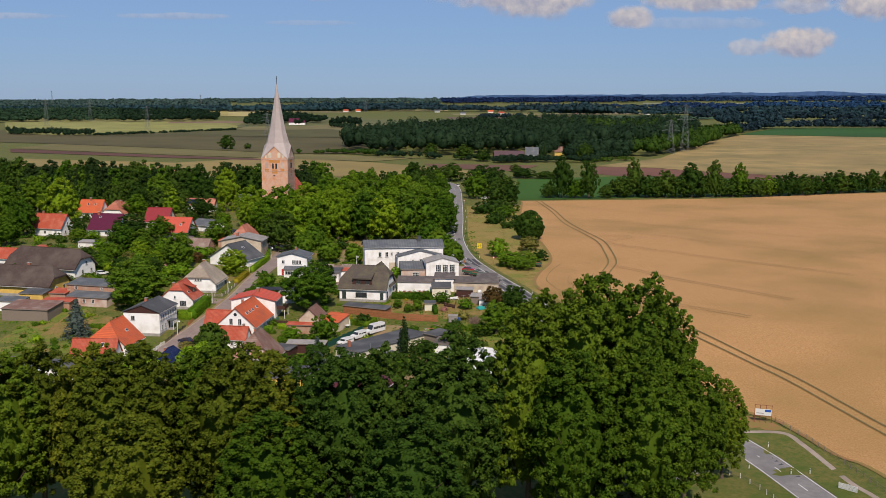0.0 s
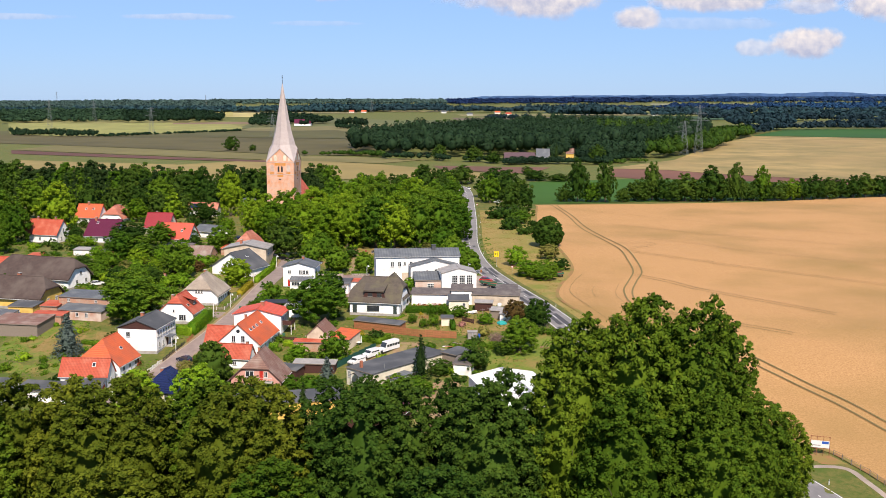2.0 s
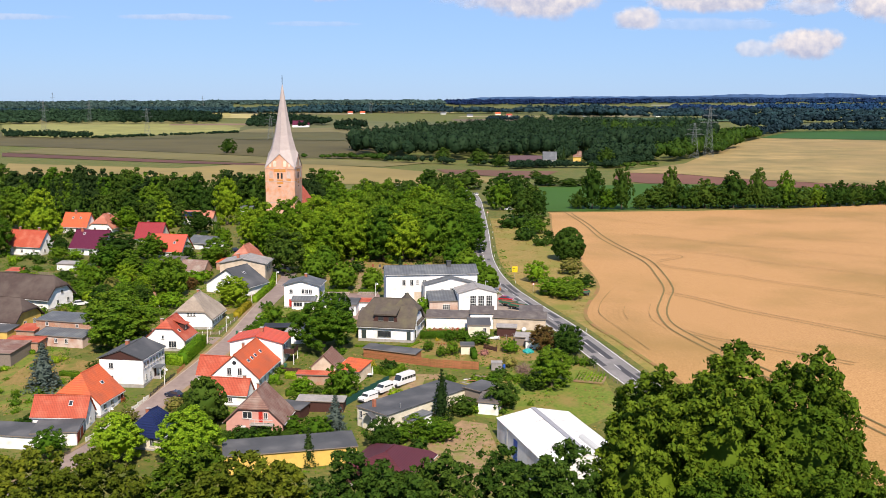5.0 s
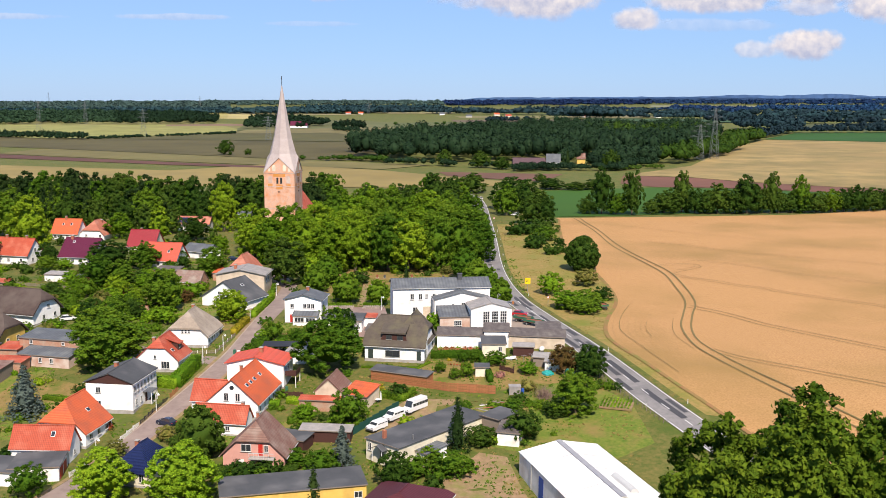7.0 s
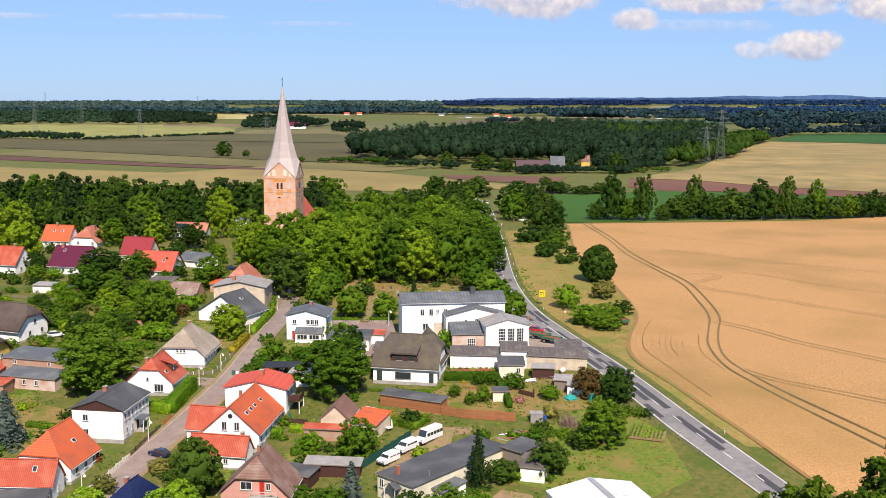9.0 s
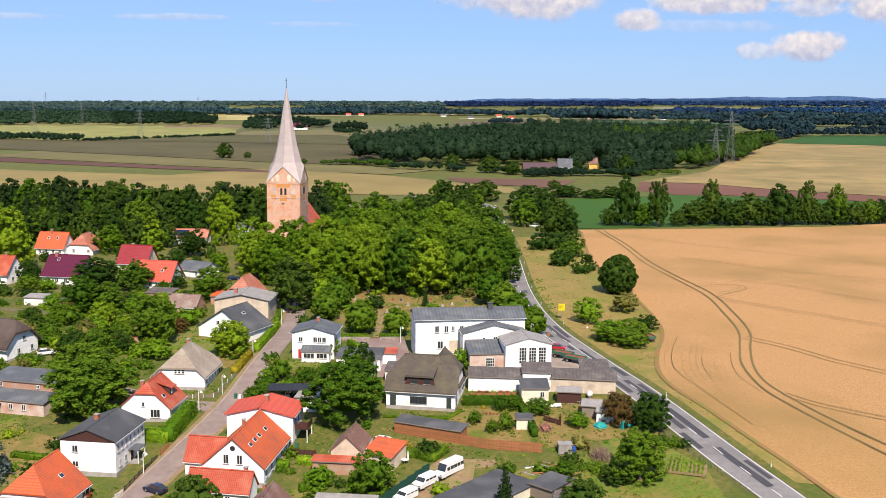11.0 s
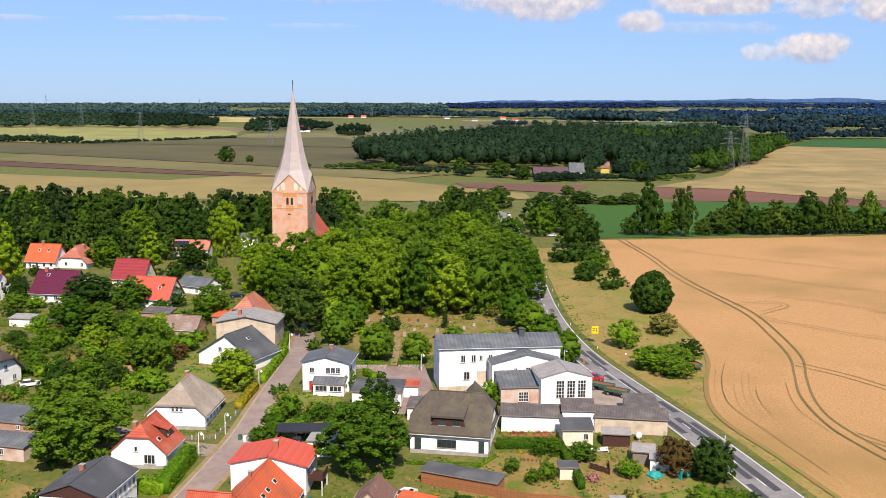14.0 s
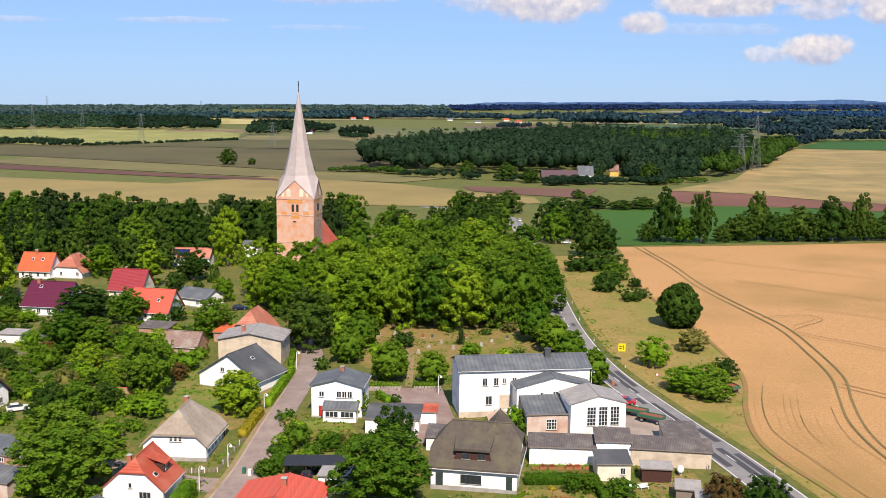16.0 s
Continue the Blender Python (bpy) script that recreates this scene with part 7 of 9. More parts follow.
def cloud_material():
    """Flat glowing sheet: sunlit white top and grey-lavender underside shade painted in, frayed at the rim."""
    m = bpy.data.materials.new("cloud")
    m.use_nodes = True
    n, l = m.node_tree.nodes, m.node_tree.links
    n.remove(n["Principled BSDF"])

    def math_node(op, a, b=None, c=None):
        q = n.new("ShaderNodeMath")
        q.operation = op
        for k, v in enumerate((a, b, c)):
            if v is not None:
                if isinstance(v, (int, float)):
                    q.inputs[k].default_value = v
                else:
                    l.new(v, q.inputs[k])
        return q.outputs[0]

    co = n.new("ShaderNodeTexCoord").outputs["Object"]
    ln = n.new("ShaderNodeVectorMath")
    ln.operation = "LENGTH"
    l.new(co, ln.inputs[0])
    sz = n.new("ShaderNodeSeparateXYZ")
    l.new(co, sz.inputs[0])
    geo = n.new("ShaderNodeNewGeometry").outputs["Position"]
    waves = []
    for scale, rough in ((0.0075, 0.58), (0.022, 0.55)):
        no = n.new("ShaderNodeTexNoise")
        no.inputs["Scale"].default_value, no.inputs["Detail"].default_value, no.inputs["Roughness"].default_value = scale, 7, rough
        l.new(geo, no.inputs["Vector"])
        waves.append(no.outputs[0])
    body = math_node("SUBTRACT", math_node("MULTIPLY_ADD", waves[0], 2.3, -0.3), math_node("MULTIPLY", math_node("POWER", ln.outputs["Value"], 1.6), 1.25))
    r = n.new("ShaderNodeMapRange")
    r.interpolation_type = "SMOOTHSTEP"
    r.inputs[1].default_value, r.inputs[2].default_value = -0.42, 0.36
    l.new(body, r.inputs[0])
    oi = n.new("ShaderNodeObjectInfo")
    sp = n.new("ShaderNodeSeparateColor")
    l.new(oi.outputs["Color"], sp.inputs[0])
    den = math_node("MULTIPLY", r.outputs[0], sp.outputs[0])
    shade = n.new("ShaderNodeMapRange")
    shade.inputs[1].default_value, shade.inputs[2].default_value = -0.3, 0.75
    l.new(math_node("ADD", math_node("MULTIPLY", sz.outputs[2], 0.45), math_node("MULTIPLY_ADD", waves[1], 2.0, -0.75)), shade.inputs[0])
    mixc = n.new("ShaderNodeMix")
    mixc.data_type = "RGBA"
    mixc.inputs["A"].default_value, mixc.inputs["B"].default_value = (0.50, 0.53, 0.70, 1), (0.97, 0.88, 0.86, 1)
    l.new(shade.outputs[0], mixc.inputs["Factor"])
    em, tr, mx = n.new("ShaderNodeEmission"), n.new("ShaderNodeBsdfTransparent"), n.new("ShaderNodeMixShader")
    em.inputs["Strength"].default_value = 0.60
    l.new(mixc.outputs["Result"], em.inputs["Color"])
    l.new(den, mx.inputs[0])
    l.new(tr.outputs[0], mx.inputs[1])
    l.new(em.outputs[0], mx.inputs[2])
    l.new(mx.outputs[0], n["Material Output"].inputs["Surface"])
    return m


CL = cloud_material()
for k, (x, z, rx, rz, op) in enumerate(((420, 520, 360, 100, 1.0), (160, 530, 240, 70, 0.55), (892, 440, 125, 62, 0.95), (1260, 525, 330, 70, 1.0), (1725, 326, 200, 82, 1.0), (1480, 298, 120, 46, 0.6), (1690, 495, 200, 46, 0.7), (2060, 500, 190, 84, 1.0), (1250, 410, 420, 34, 0.22),
                         (-500, 545, 430, 44, 0.4), (-2050, 425, 260, 18, 0.3), (-1310, 428, 330, 18, 0.32), (-640, 400, 260, 14, 0.18), (1650, 560, 500, 60, 0.8))):
    me = mesh_of("cloud", [(-1.5, 0, -1.5), (1.5, 0, -1.5), (1.5, 0, 1.5), (-1.5, 0, 1.5)], [(0, 1, 2, 3)], CL)
    ob = new("backdrop_cloud", me)
    ob.matrix_world = pose(x, 4850 - 3 * k, z) @ Matrix.Diagonal((rx, 1, rz, 1))
    ob.color = (op, op, op, 1)
    ob.visible_shadow = False
    tagged(ob, "soft white summer cloud in the blue sky", "cloud", kind="structure")


def pylon(x, y, h, w=4.0):
    p = thing("power_pylon", pose(x, y, land(x, y)), "grey steel lattice power pylon standing in the fields", "pylon", "power pylons")
    for sx in (-1, 1):
        for sy in (-1, 1):
            part("leg", bar((sx * w, sy * w, -0.5), (sx * 0.5, sy * 0.5, h), 0.12, 4), M["pylon"], p)
    bm = bmesh.new()
    n = 9
    for k in range(n):
        z0, z1 = h * k / n, h * (k + 1) / n
        a, b = w + (0.5 - w) * k / n, w + (0.5 - w) * (k + 1) / n
        for s in (-1, 1):
            tube(bm, [(-a, s * a, z0), (b, s * b, z1)], [0.09, 0.09], 3)
            tube(bm, [(a, s * a, z0), (-b, s * b, z1)], [0.09, 0.09], 3)
            tube(bm, [(s * a, -a, z0), (s * b, b, z1)], [0.09, 0.09], 3)
    tagged(part("bracing", bm, M["pylon"], p), kind="stuff")
    for f, e in ((0.68, 9.0), (0.82, 7.0), (0.94, 5.0)):
        bm = bmesh.new()
        tube(bm, [(-e, 0, h * f), (e, 0, h * f)], [0.14, 0.14], 4)
        tube(bm, [(-e, 0, h * f), (0, 0, h * f + 2.2), (e, 0, h * f)], [0.1, 0.1, 0.1], 4)
        part("crossarm", bm, M["pylon"], p)


for x, y, h in ((224, 968, 33), (244, 992, 48), (-688, 1725, 53), (-744, 2098, 46), (-468, 1574, 42), (-248, 1406, 33), (-206, 2681, 33), (-1440, 3672, 58), (-762, 3139, 45)):
    pylon(x, y, h)
house("long purple-brown roofed farm barn before the wood", (47.1, 878.6), 2, 26.6, 11.0, 2.6, 7.6, "x", wall="brick", roof="barn", name="farm_barn", category="barn", group="farm")
house("white farmhouse with a grey roof", (75.3, 886.3), -4, 11.3, 10.0, 4.2, 10.5, "x", roof="slate", name="farmhouse", category="house", group="farm", wins=[("f", 3, 1.2, 1.2, 1.4), ("f", 8, 1.2, 1.2, 1.4)])
house("small yellow farm cottage with a brown roof", (106.0, 925.0), -5, 7.0, 10.0, 4.6, 9.0, "x", wall="yellow", roof="brown", name="farmhouse", category="house", group="farm")
for x, y, sc in ((92.7, 887.1, 1.25), (117.3, 928.4, 1.1), (87.8, 874.3, 0.9)):
    put("spruce", x, y, sc, label="dark conifer beside the farm buildings")
for i, (x, y) in enumerate([(-267, 2687), (-233, 2676), (44, 2367), (136, 2365), (310, 2321), (465, 2274), (872, 1930), (921, 1901), (-541, 2793), (-783, 2927), (117, 2505), (-18, 2575), (1123, 1642), (1152, 1626)]):
    house("tiny distant farm building", (x, y), 3 * i % 20, 13.0, 9.0, 3.0, 6.5, "x", roof=("red", "orange", "slate")[i % 3], name="far_house", category="house", group="distant farms", plinth=False)
house("far barn with a purple-red roof", (-283, 1830), 0, 30.0, 14.0, 5.0, 12.0, "x", roof="maroon", name="farm_barn", category="barn", group="distant farms", plinth=False)
house("small white house beyond the churchyard", (-50.0, 564.9), -5, 10, 8, 3.2, 5, "x", roof="slate")
house("small red building beyond the churchyard", (-28.0, 560.0), -5, 5, 5, 4, 5.5, "x", wall="brick", roof="red")
house("low brown-roofed house by the road bend", (-46.0, 480.0), -5, 16, 9, 3.0, 7.5, "x", wall="beige", roof="brown")

# ---- road marks and furniture ----
FINE = smooth(ROAD, 40)


def stretch(y0, y1):
    return [p for p in FINE if min(y0, y1) <= p.y <= max(y0, y1)]


for y0, y1, o0, o1 in ((352, 333, -0.2, 1.0), (351, 338, 1.5, 2.7), (327, 308, -0.2, 1.1), (311, 303, 1.3, 2.7), (303, 292, -2.7, -1.4), (301, 283, -0.3, 1.0), (298, 285, 1.4, 2.6), (283, 268, 0.2, 1.6), (284, 273, -1.6, -0.4),
                       (272, 265, -2.9, -1.8), (265, 250, -0.3, 1.2), (259, 252, 1.8, 2.8), (331, 326, -1.7, -0.6), (345, 339, -2.6, -1.4), (395, 391, 1.0, 2.1), (403, 399, -1.5, -0.3), (418, 408, -1.3, -0.2), (425, 421, 0.6, 1.5), (446, 436, -1.3, -0.3),
                       (470, 462, -1.1, 0), (500, 490, -1.1, 0), (522, 515, 0.3, 1.3), (241, 226, -0.3, 1.2), (223, 209, 1.0, 2.4), (200, 188, -0.4, 1.1), (184, 172, 1.0, 2.3), (380, 371, 0.2, 1.1), (366, 357, -1.5, -0.5)):
    ribbon("asphalt_patch", stretch(y0, y1), o0, o1, 0.056, M["patch"], parent=road, raw=True)
y = 150.0
while y < 620:
    if 309 < y < 333:
        y += 3
        continue
    seg = stretch(y, y + 3.6)
    if len(seg) > 1:
        ribbon("centre_dash", seg, -0.09, 0.09, 0.066, M["paintwhite"], parent=road, raw=True)
    y += 8.0
ribbon("centre_line", stretch(309, 333), -0.09, 0.09, 0.066, M["paintwhite"], parent=road, raw=True)
ribbon("road_verge", ROAD_C, 3.6, 5.4, 0.04, M["grass"], "mown green verge beside the country road", "verge", raw=True)


def delineator(x, y):
    p = thing("delineator_post", pose(x, y, land(x, y)), "white plastic roadside delineator post with black band", "post", "delineator posts")
    part("post", box(-0.07, 0.07, -0.06, 0.06, -0.1, 0.74, 0.02), M["frame"], p)
    part("band", box(-0.075, 0.075, -0.065, 0.065, 0.74, 0.92), M["black"], p)
    part("tip", box(-0.07, 0.07, -0.06, 0.06, 0.92, 1.02, 0.02), M["frame"], p)


for x, y in ((27.4, 289.5), (38.3, 257.0), (14.0, 353.0), (10.3, 376.0), (9.6, 398.0), (11.0, 443.5), (12.0, 485.0), (29.6, 256.0), (10.4, 420.0), (8.6, 330.8), (65.3, 174.0), (51.0, 217.0), (61.0, 160.0), (11.9, 460.0)):
    delineator(x, y)


def post_sign(name, x, y, h, label, build):
    s = thing(name, pose(x, y, land(x, y)), label, "sign", "road signs")
    part("post", bar((0, 0.06, -0.2), (0, 0.06, h), 0.05), M["steel"], s)
    build(s, h)


def yellow_board(s, h):
    b = part("board", box(-0.85, 0.85, -0.02, 0.02, h - 1.9, h, 0.02), M["signyellow"], s, "yellow direction board")
    part("arrow", box(0.3, 0.42, -0.035, -0.02, h - 1.5, h - 0.35), M["black"], b)
    part("text_bar", box(-0.65, 0.1, -0.035, -0.02, h - 0.75, h - 0.55), M["black"], b)
    part("text_bar", box(-0.65, -0.05, -0.035, -0.02, h - 1.25, h - 1.05), M["black"], b)


def disc(r, m, name, y):
    def build(s, h):
        bm = bmesh.new()
        bmesh.ops.create_cone(bm, cap_ends=True, segments=20, radius1=r, radius2=r, depth=0.03)
        part("disc", bm, M["redpaint"], s).matrix_basis = pose(0, 0, h - r, 90)
        bm = bmesh.new()
        bmesh.ops.create_cone(bm, cap_ends=True, segments=20, radius1=r * 0.72, radius2=r * 0.72, depth=0.03)
        part("face", bm, M["frame"], s).matrix_basis = pose(0, -0.015, h - r, 90)
    return build


post_sign("direction_sign", 14.1, 358.3, 4.4, "yellow direction sign board on a steel post", yellow_board)
post_sign("round_sign", 18.4, 339.5, 2.9, "round white sign with red rim seen across the road", disc(0.38, None, "", 0))
post_sign("round_sign", 12.0, 515.0, 2.9, "small round road sign near the junction", disc(0.45, None, "", 0))
post_sign("small_sign", 8.0, 334.4, 2.4, "small brown information sign by the road", lambda s, h: part("board", box(-0.3, 0.3, -0.02, 0.02, h - 0.9, h), M["wood"], s))
post_sign("small_sign", 3.8, 536.0, 2.6, "small blue road sign far up the road", lambda s, h: part("board", box(-0.9, 0.9, -0.02, 0.02, h - 0.7, h), M["bluedoor"], s))


def street_lamp(x, y, h=4.1, turn=0):
    p = thing("street_lamp", pose(x, y, land(x, y), 0, 0, turn), "white street lamp with a curved neck and hanging shade", "street lamp", "village street lamps")
    bm = bmesh.new()
    tube(bm, [(0, 0, -0.2), (0, 0, h - 0.5), (0.1, 0, h - 0.1), (0.35, 0, h), (0.55, 0, h - 0.12)], [0.09, 0.07, 0.06, 0.05, 0.05], 8)
    part("pole", bm, M["frame"], p)
    bm = bmesh.new()
    bmesh.ops.create_cone(bm, cap_ends=True, segments=12, radius1=0.3, radius2=0.12, depth=0.36)
    part("shade", bm, M["frame"], p).matrix_basis = pose(0.55, 0, h - 0.32)
    bm = bmesh.new()
    bmesh.ops.create_uvsphere(bm, u_segments=8, v_segments=5, radius=0.16)
    part("globe", bm, M["cream"], p).matrix_basis = pose(0.55, 0, h - 0.52)


for x, y in ((-65.0, 294.6), (-63.0, 318.4), (-61.4, 350.4), (-71.4, 260.0), (-76.6, 238.8), (-29.0, 331.9), (3.8, 337.1), (-68.0, 286.6)):
    street_lamp(x, y)


# ---- vehicles ----
def wheel(parent, x, y, r=0.33, w=0.2):
    bm = bmesh.new()
    bmesh.ops.create_cone(bm, cap_ends=True, segments=16, radius1=r, radius2=r, depth=w)
    t = part("wheel", bm, M["tyre"], parent)
    t.matrix_basis = pose(x, y, r, 90, 0, 0)
    bm = bmesh.new()
    bmesh.ops.create_cone(bm, cap_ends=True, segments=12, radius1=r * 0.6, radius2=r * 0.6, depth=w + 0.02)
    part("rim", bm, M["steel"], t)


def car_profile(prof, width, inset):
    """A body from a side outline of (x, z), narrowed towards the roof."""
    bm = bmesh.new()
    zmax = max(z for x, z in prof)
    rings = []
    for s in (-1, 1):
        rings.append([bm.verts.new((x, s * (width / 2 - inset * max(0, (z - 0.9)) / max(zmax - 0.9, 0.1)), z)) for x, z in prof])
    bm.faces.new(rings[0]), bm.faces.new(rings[1])
    n = len(prof)
    for i in range(n):
        bm.faces.new((rings[0][i], rings[0][(i + 1) % n], rings[1][(i + 1) % n], rings[1][i]))
    return bm


def car(x, y, turn, paint, label, group="cars"):
    c = thing("car", pose(x, y, land(x, y) + 0.06, 0, 0, turn), label, "car", group)
    part("body", car_profile([(-2.05, 0.3), (2.05, 0.3), (2.1, 0.62), (1.95, 0.82), (1.05, 0.95), (-1.85, 0.98), (-2.08, 0.85)], 1.76, 0.0), M[paint], c)
    part("cabin", car_profile([(-1.9, 0.95), (1.05, 0.95), (0.3, 1.44), (-1.3, 1.47)], 1.62, 0.22), M["glass"], c)
    part("roof", car_profile([(-1.35, 1.42), (0.28, 1.42), (0.2, 1.5), (-1.2, 1.52)], 1.3, 0.05), M[paint], c)
    for sx in (-1.3, 1.3):
        for sy in (-0.8, 0.8):
            wheel(c, sx, sy)
    for sy in (-0.6, 0.6):
        part("headlight", box(2.02, 2.1, sy - 0.18, sy + 0.18, 0.6, 0.74), M["frame"], c)
        part("tail_light", box(-2.1, -2.02, sy - 0.14, sy + 0.14, 0.7, 0.86), M["redpaint"], c)


def van(x, y, turn, L, h, label):
    c = thing("van", pose(x, y, land(x, y) + 0.04, 0, 0, turn), label, "van", "parked white vans")
    a = L / 2
    part("body", car_profile([(-a, 0.35), (a, 0.35), (a + 0.02, 0.9), (a - 0.25, 1.05), (a - 1.0, 1.2), (a - 1.65, h), (-a + 0.05, h), (-a, 1.2)], 1.95, 0.14), M["carwhite"], c)
    bm = bmesh.new()
    v = [bm.verts.new(p) for p in ((a - 1.02, -0.86, 1.22), (a - 1.02, 0.86, 1.22), (a - 1.56, 0.8, h - 0.16), (a - 1.56, -0.8, h - 0.16))]
    w = [bm.verts.new(q.co + Vector((0.06, 0, 0.03))) for q in v]
    bm.faces.new(v), bm.faces.new(w)
    for i in range(4):
        bm.faces.new((v[i], v[(i + 1) % 4], w[(i + 1) % 4], w[i]))
    part("windscreen", bm, M["glass"], c)
    n = max(1, int((L - 2.2) / 0.95))
    for s in (-1, 1):
        for k in range(n + 1):
            x0 = a - 2.35 - 0.95 * k
            part("side_window", box(x0, x0 + 0.8, s * 0.93 - 0.03, s * 0.93 + 0.03, 1.25, min(1.85, h - 0.35), 0.0), M["glass"], c)
    for sx in (a - 0.95, -a + 1.1):
        for sy in (-0.85, 0.85):
            wheel(c, sx, sy, 0.36)
    part("bumper", box(a - 0.1, a + 0.08, -0.9, 0.9, 0.35, 0.6), M["felt"], c)
    for sy in (-0.7, 0.7):
        part("headlight", box(a - 0.06, a + 0.05, sy - 0.16, sy + 0.16, 0.75, 0.95), M["zinc"], c)


van(-24.8, 248.9, 232, 4.4, 1.75, "small white panel van parked on sandy ground")
van(-21.6, 253.4, 232, 4.9, 1.9, "white delivery van parked between two other vans")
van(-17.6, 257.2, 232, 6.2, 2.5, "long white minibus with dark side windows")
car(9.3, 326.2, -15, "carred", "small red hatchback parked in the yard")
car(17.2, 307.2, 105, "carblue", "dark blue estate car driving along the road")
car(0.6, 533.5, 10, "carblue", "dark car waiting at the side road")
car(24.0, 546.0, 170, "carwhite", "white car on the side road")
car(10.2, 623.0, 95, "carwhite", "white car far up the road")
car(-30.0, 269.5, 60, "carwhite", "white car parked by the wooden shed")
car(-72.8, 383.0, 60, "carwhite", "white car parked by the old barn")
car(-67.5, 253.5, 150, "carblue", "dark blue car parked in a driveway")


def trailer(x, y, turn, label):
    t = thing("farm_trailer", pose(x, y, land(x, y) + 0.05, 0, 0, turn), label, "trailer", "old farm trailers")
    part("chassis", box(-2.4, 2.4, -0.5, 0.5, 0.75, 0.95), M["felt"], t)
    part("bed", box(-2.5, 2.5, -1.1, 1.1, 0.95, 1.05), M["rust"], t)
    for q in ((-2.5, 2.5, -1.12, -1.06), (-2.5, 2.5, 1.06, 1.12), (-2.5, -2.44, -1.06, 1.06), (2.44, 2.5, -1.06, 1.06)):
        part("side_board", box(*q, 1.05, 1.6), M["greenpaint"], t, "green painted side board")
    part("load", box(-2.4, 2.4, -1.0, 1.0, 1.05, 1.42, 0.05), M["rust"], t)
    part("drawbar", bar((2.4, 0, 0.8), (3.9, 0, 0.5), 0.07), M["felt"], t)
    for sx in (-1.6, 1.6):
        for sy in (-0.85, 0.85):
            wheel(t, sx, sy, 0.42, 0.22)


trailer(9.6, 318.6, -35, "old green farm trailer with a rusty load bed")
trailer(12.0, 314.6, -35, "old green farm trailer with a rusty load bed")
trailer(33.2, 336.2, -75, "old green farm trailer parked beside the bushes")


# ---- fences, walls and hedges ----
def along(pts, gap):
    out = []
    for a, b in zip(pts, pts[1:]):
        a, b = Vector(a), Vector(b)
        n = max(1, round((b - a).length / gap))
        for k in range(n):
            out.append((a + (b - a) * k / n, math.degrees(math.atan2(b.y - a.y, b.x - a.x)), (b - a).length / n))
    return out


def fence(name, pts, gap, h, label, panel, post="frame", pm="frame"):
    """A run of posts with a panel or boards in every bay."""
    f = thing(name, pose(0, 0, 0), label, "fence")
    pme = {}
    for p, a, L in along(pts, gap):
        z = land(p.x, p.y)
        key = round(L, 2)
        if key not in pme:
            bm = box(-0.06, 0.06, -0.06, 0.06, -0.4, h + 0.05, 0.015)
            me1 = bpy.data.meshes.new("post")
            bm.to_mesh(me1)
            bm.free()
            me1.materials.append(M[post])
            one = None
            bm = bmesh.new()
            if panel == "pickets":
                for zz in (0.25, h - 0.25):
                    add_box(bm, 0.06, L - 0.06, -0.02, 0.02, zz, zz + 0.07)
                one = ("picket", box(-0.04, 0.04, -0.045, -0.02, 0.05, h - 0.02), [(0.06 + (L - 0.12) * (q + 0.5) / max(3, int(L / 0.22)), 0) for q in range(max(3, int(L / 0.22)))])
            elif panel == "slats":
                add_box(bm, 0.06, L - 0.06, 0.02, 0.05, 0.2, 0.3)
                one = ("slat", box(0.06, L - 0.06, -0.02, 0.02, 0, 0.145), [(0, 0.06 + q * 0.17) for q in range(int((h - 0.1) / 0.17))])
            elif panel == "wires":
                for zz in (0.45, h - 0.15):
                    add_box(bm, 0.06, L - 0.06, -0.015, 0.015, zz, zz + 0.05)
            else:
                add_box(bm, 0.06, L - 0.06, -0.02, 0.02, 0.1, h)
            me2 = bpy.data.meshes.new("rail")
            bmesh.ops.recalc_face_normals(bm, faces=bm.faces)
            bm.to_mesh(me2)
            bm.free()
            me2.materials.append(M[pm])
            if one:
                me3 = bpy.data.meshes.new(one[0])
                bmesh.ops.recalc_face_normals(one[1], faces=one[1].faces)
                one[1].to_mesh(me3)
                one[1].free()
                me3.materials.append(M[pm])
                one = (one[0], me3, one[2])
            pme[key] = (me1, me2, one)
        m = pose(p.x, p.y, z, 0, 0, a)
        for nm, me in (("post", pme[key][0]), ("panel" if panel == "solid" else "rail", pme[key][1])):
            o = new(nm, me)
            o.parent = f
            o.matrix_basis = m
        if pme[key][2]:
            nm, me, places = pme[key][2]
            for u, v in places:
                o = new(nm, me)
                o.parent = f
                o.matrix_basis = m @ pose(u, 0, v)
    return f


fence("picket_fence", [(-78.8, 231.0), (-76.9, 238.2), (-75.0, 243.9), (-73.0, 253.4)], 2.2, 1.1, "white picket fence along the village street", "pickets")
fence("garden_fence", [(-75.0, 292.2), (-66.4, 292.6), (-65.2, 300.5), (-64.4, 306.0)], 2.4, 0.9, "white posts with green boards round the cottage garden", "pickets", "frame", "greywood")
fence("board_fence", [(-15.3, 268.3), (-10.7, 266.3), (-0.6, 264.2)], 1.9, 2.0, "brown wooden slat privacy fence", "slats", "wood", "wood")
fence("mesh_fence", [(-30.4, 245.0), (-25.8, 251.8), (-20.9, 258.6)], 2.3, 1.7, "dark green screened garden fence", "solid", "greenfence", "greenfence")
fence("pasture_fence", [(16.2, 292.0), (20.6, 278.0), (25.0, 264.5), (28.7, 255.5), (32.0, 247.0)], 1.5, 1.0, "weathered wooden post fence by the road", "wires", "greywood", "greywood")
fence("pasture_fence", [(70.8, 199.2), (74.1, 190.6), (77.0, 178.5), (78.8, 168.2), (83.0, 148.0)], 2.2, 1.1, "weathered wooden post fence by the field", "wires", "greywood", "greywood")
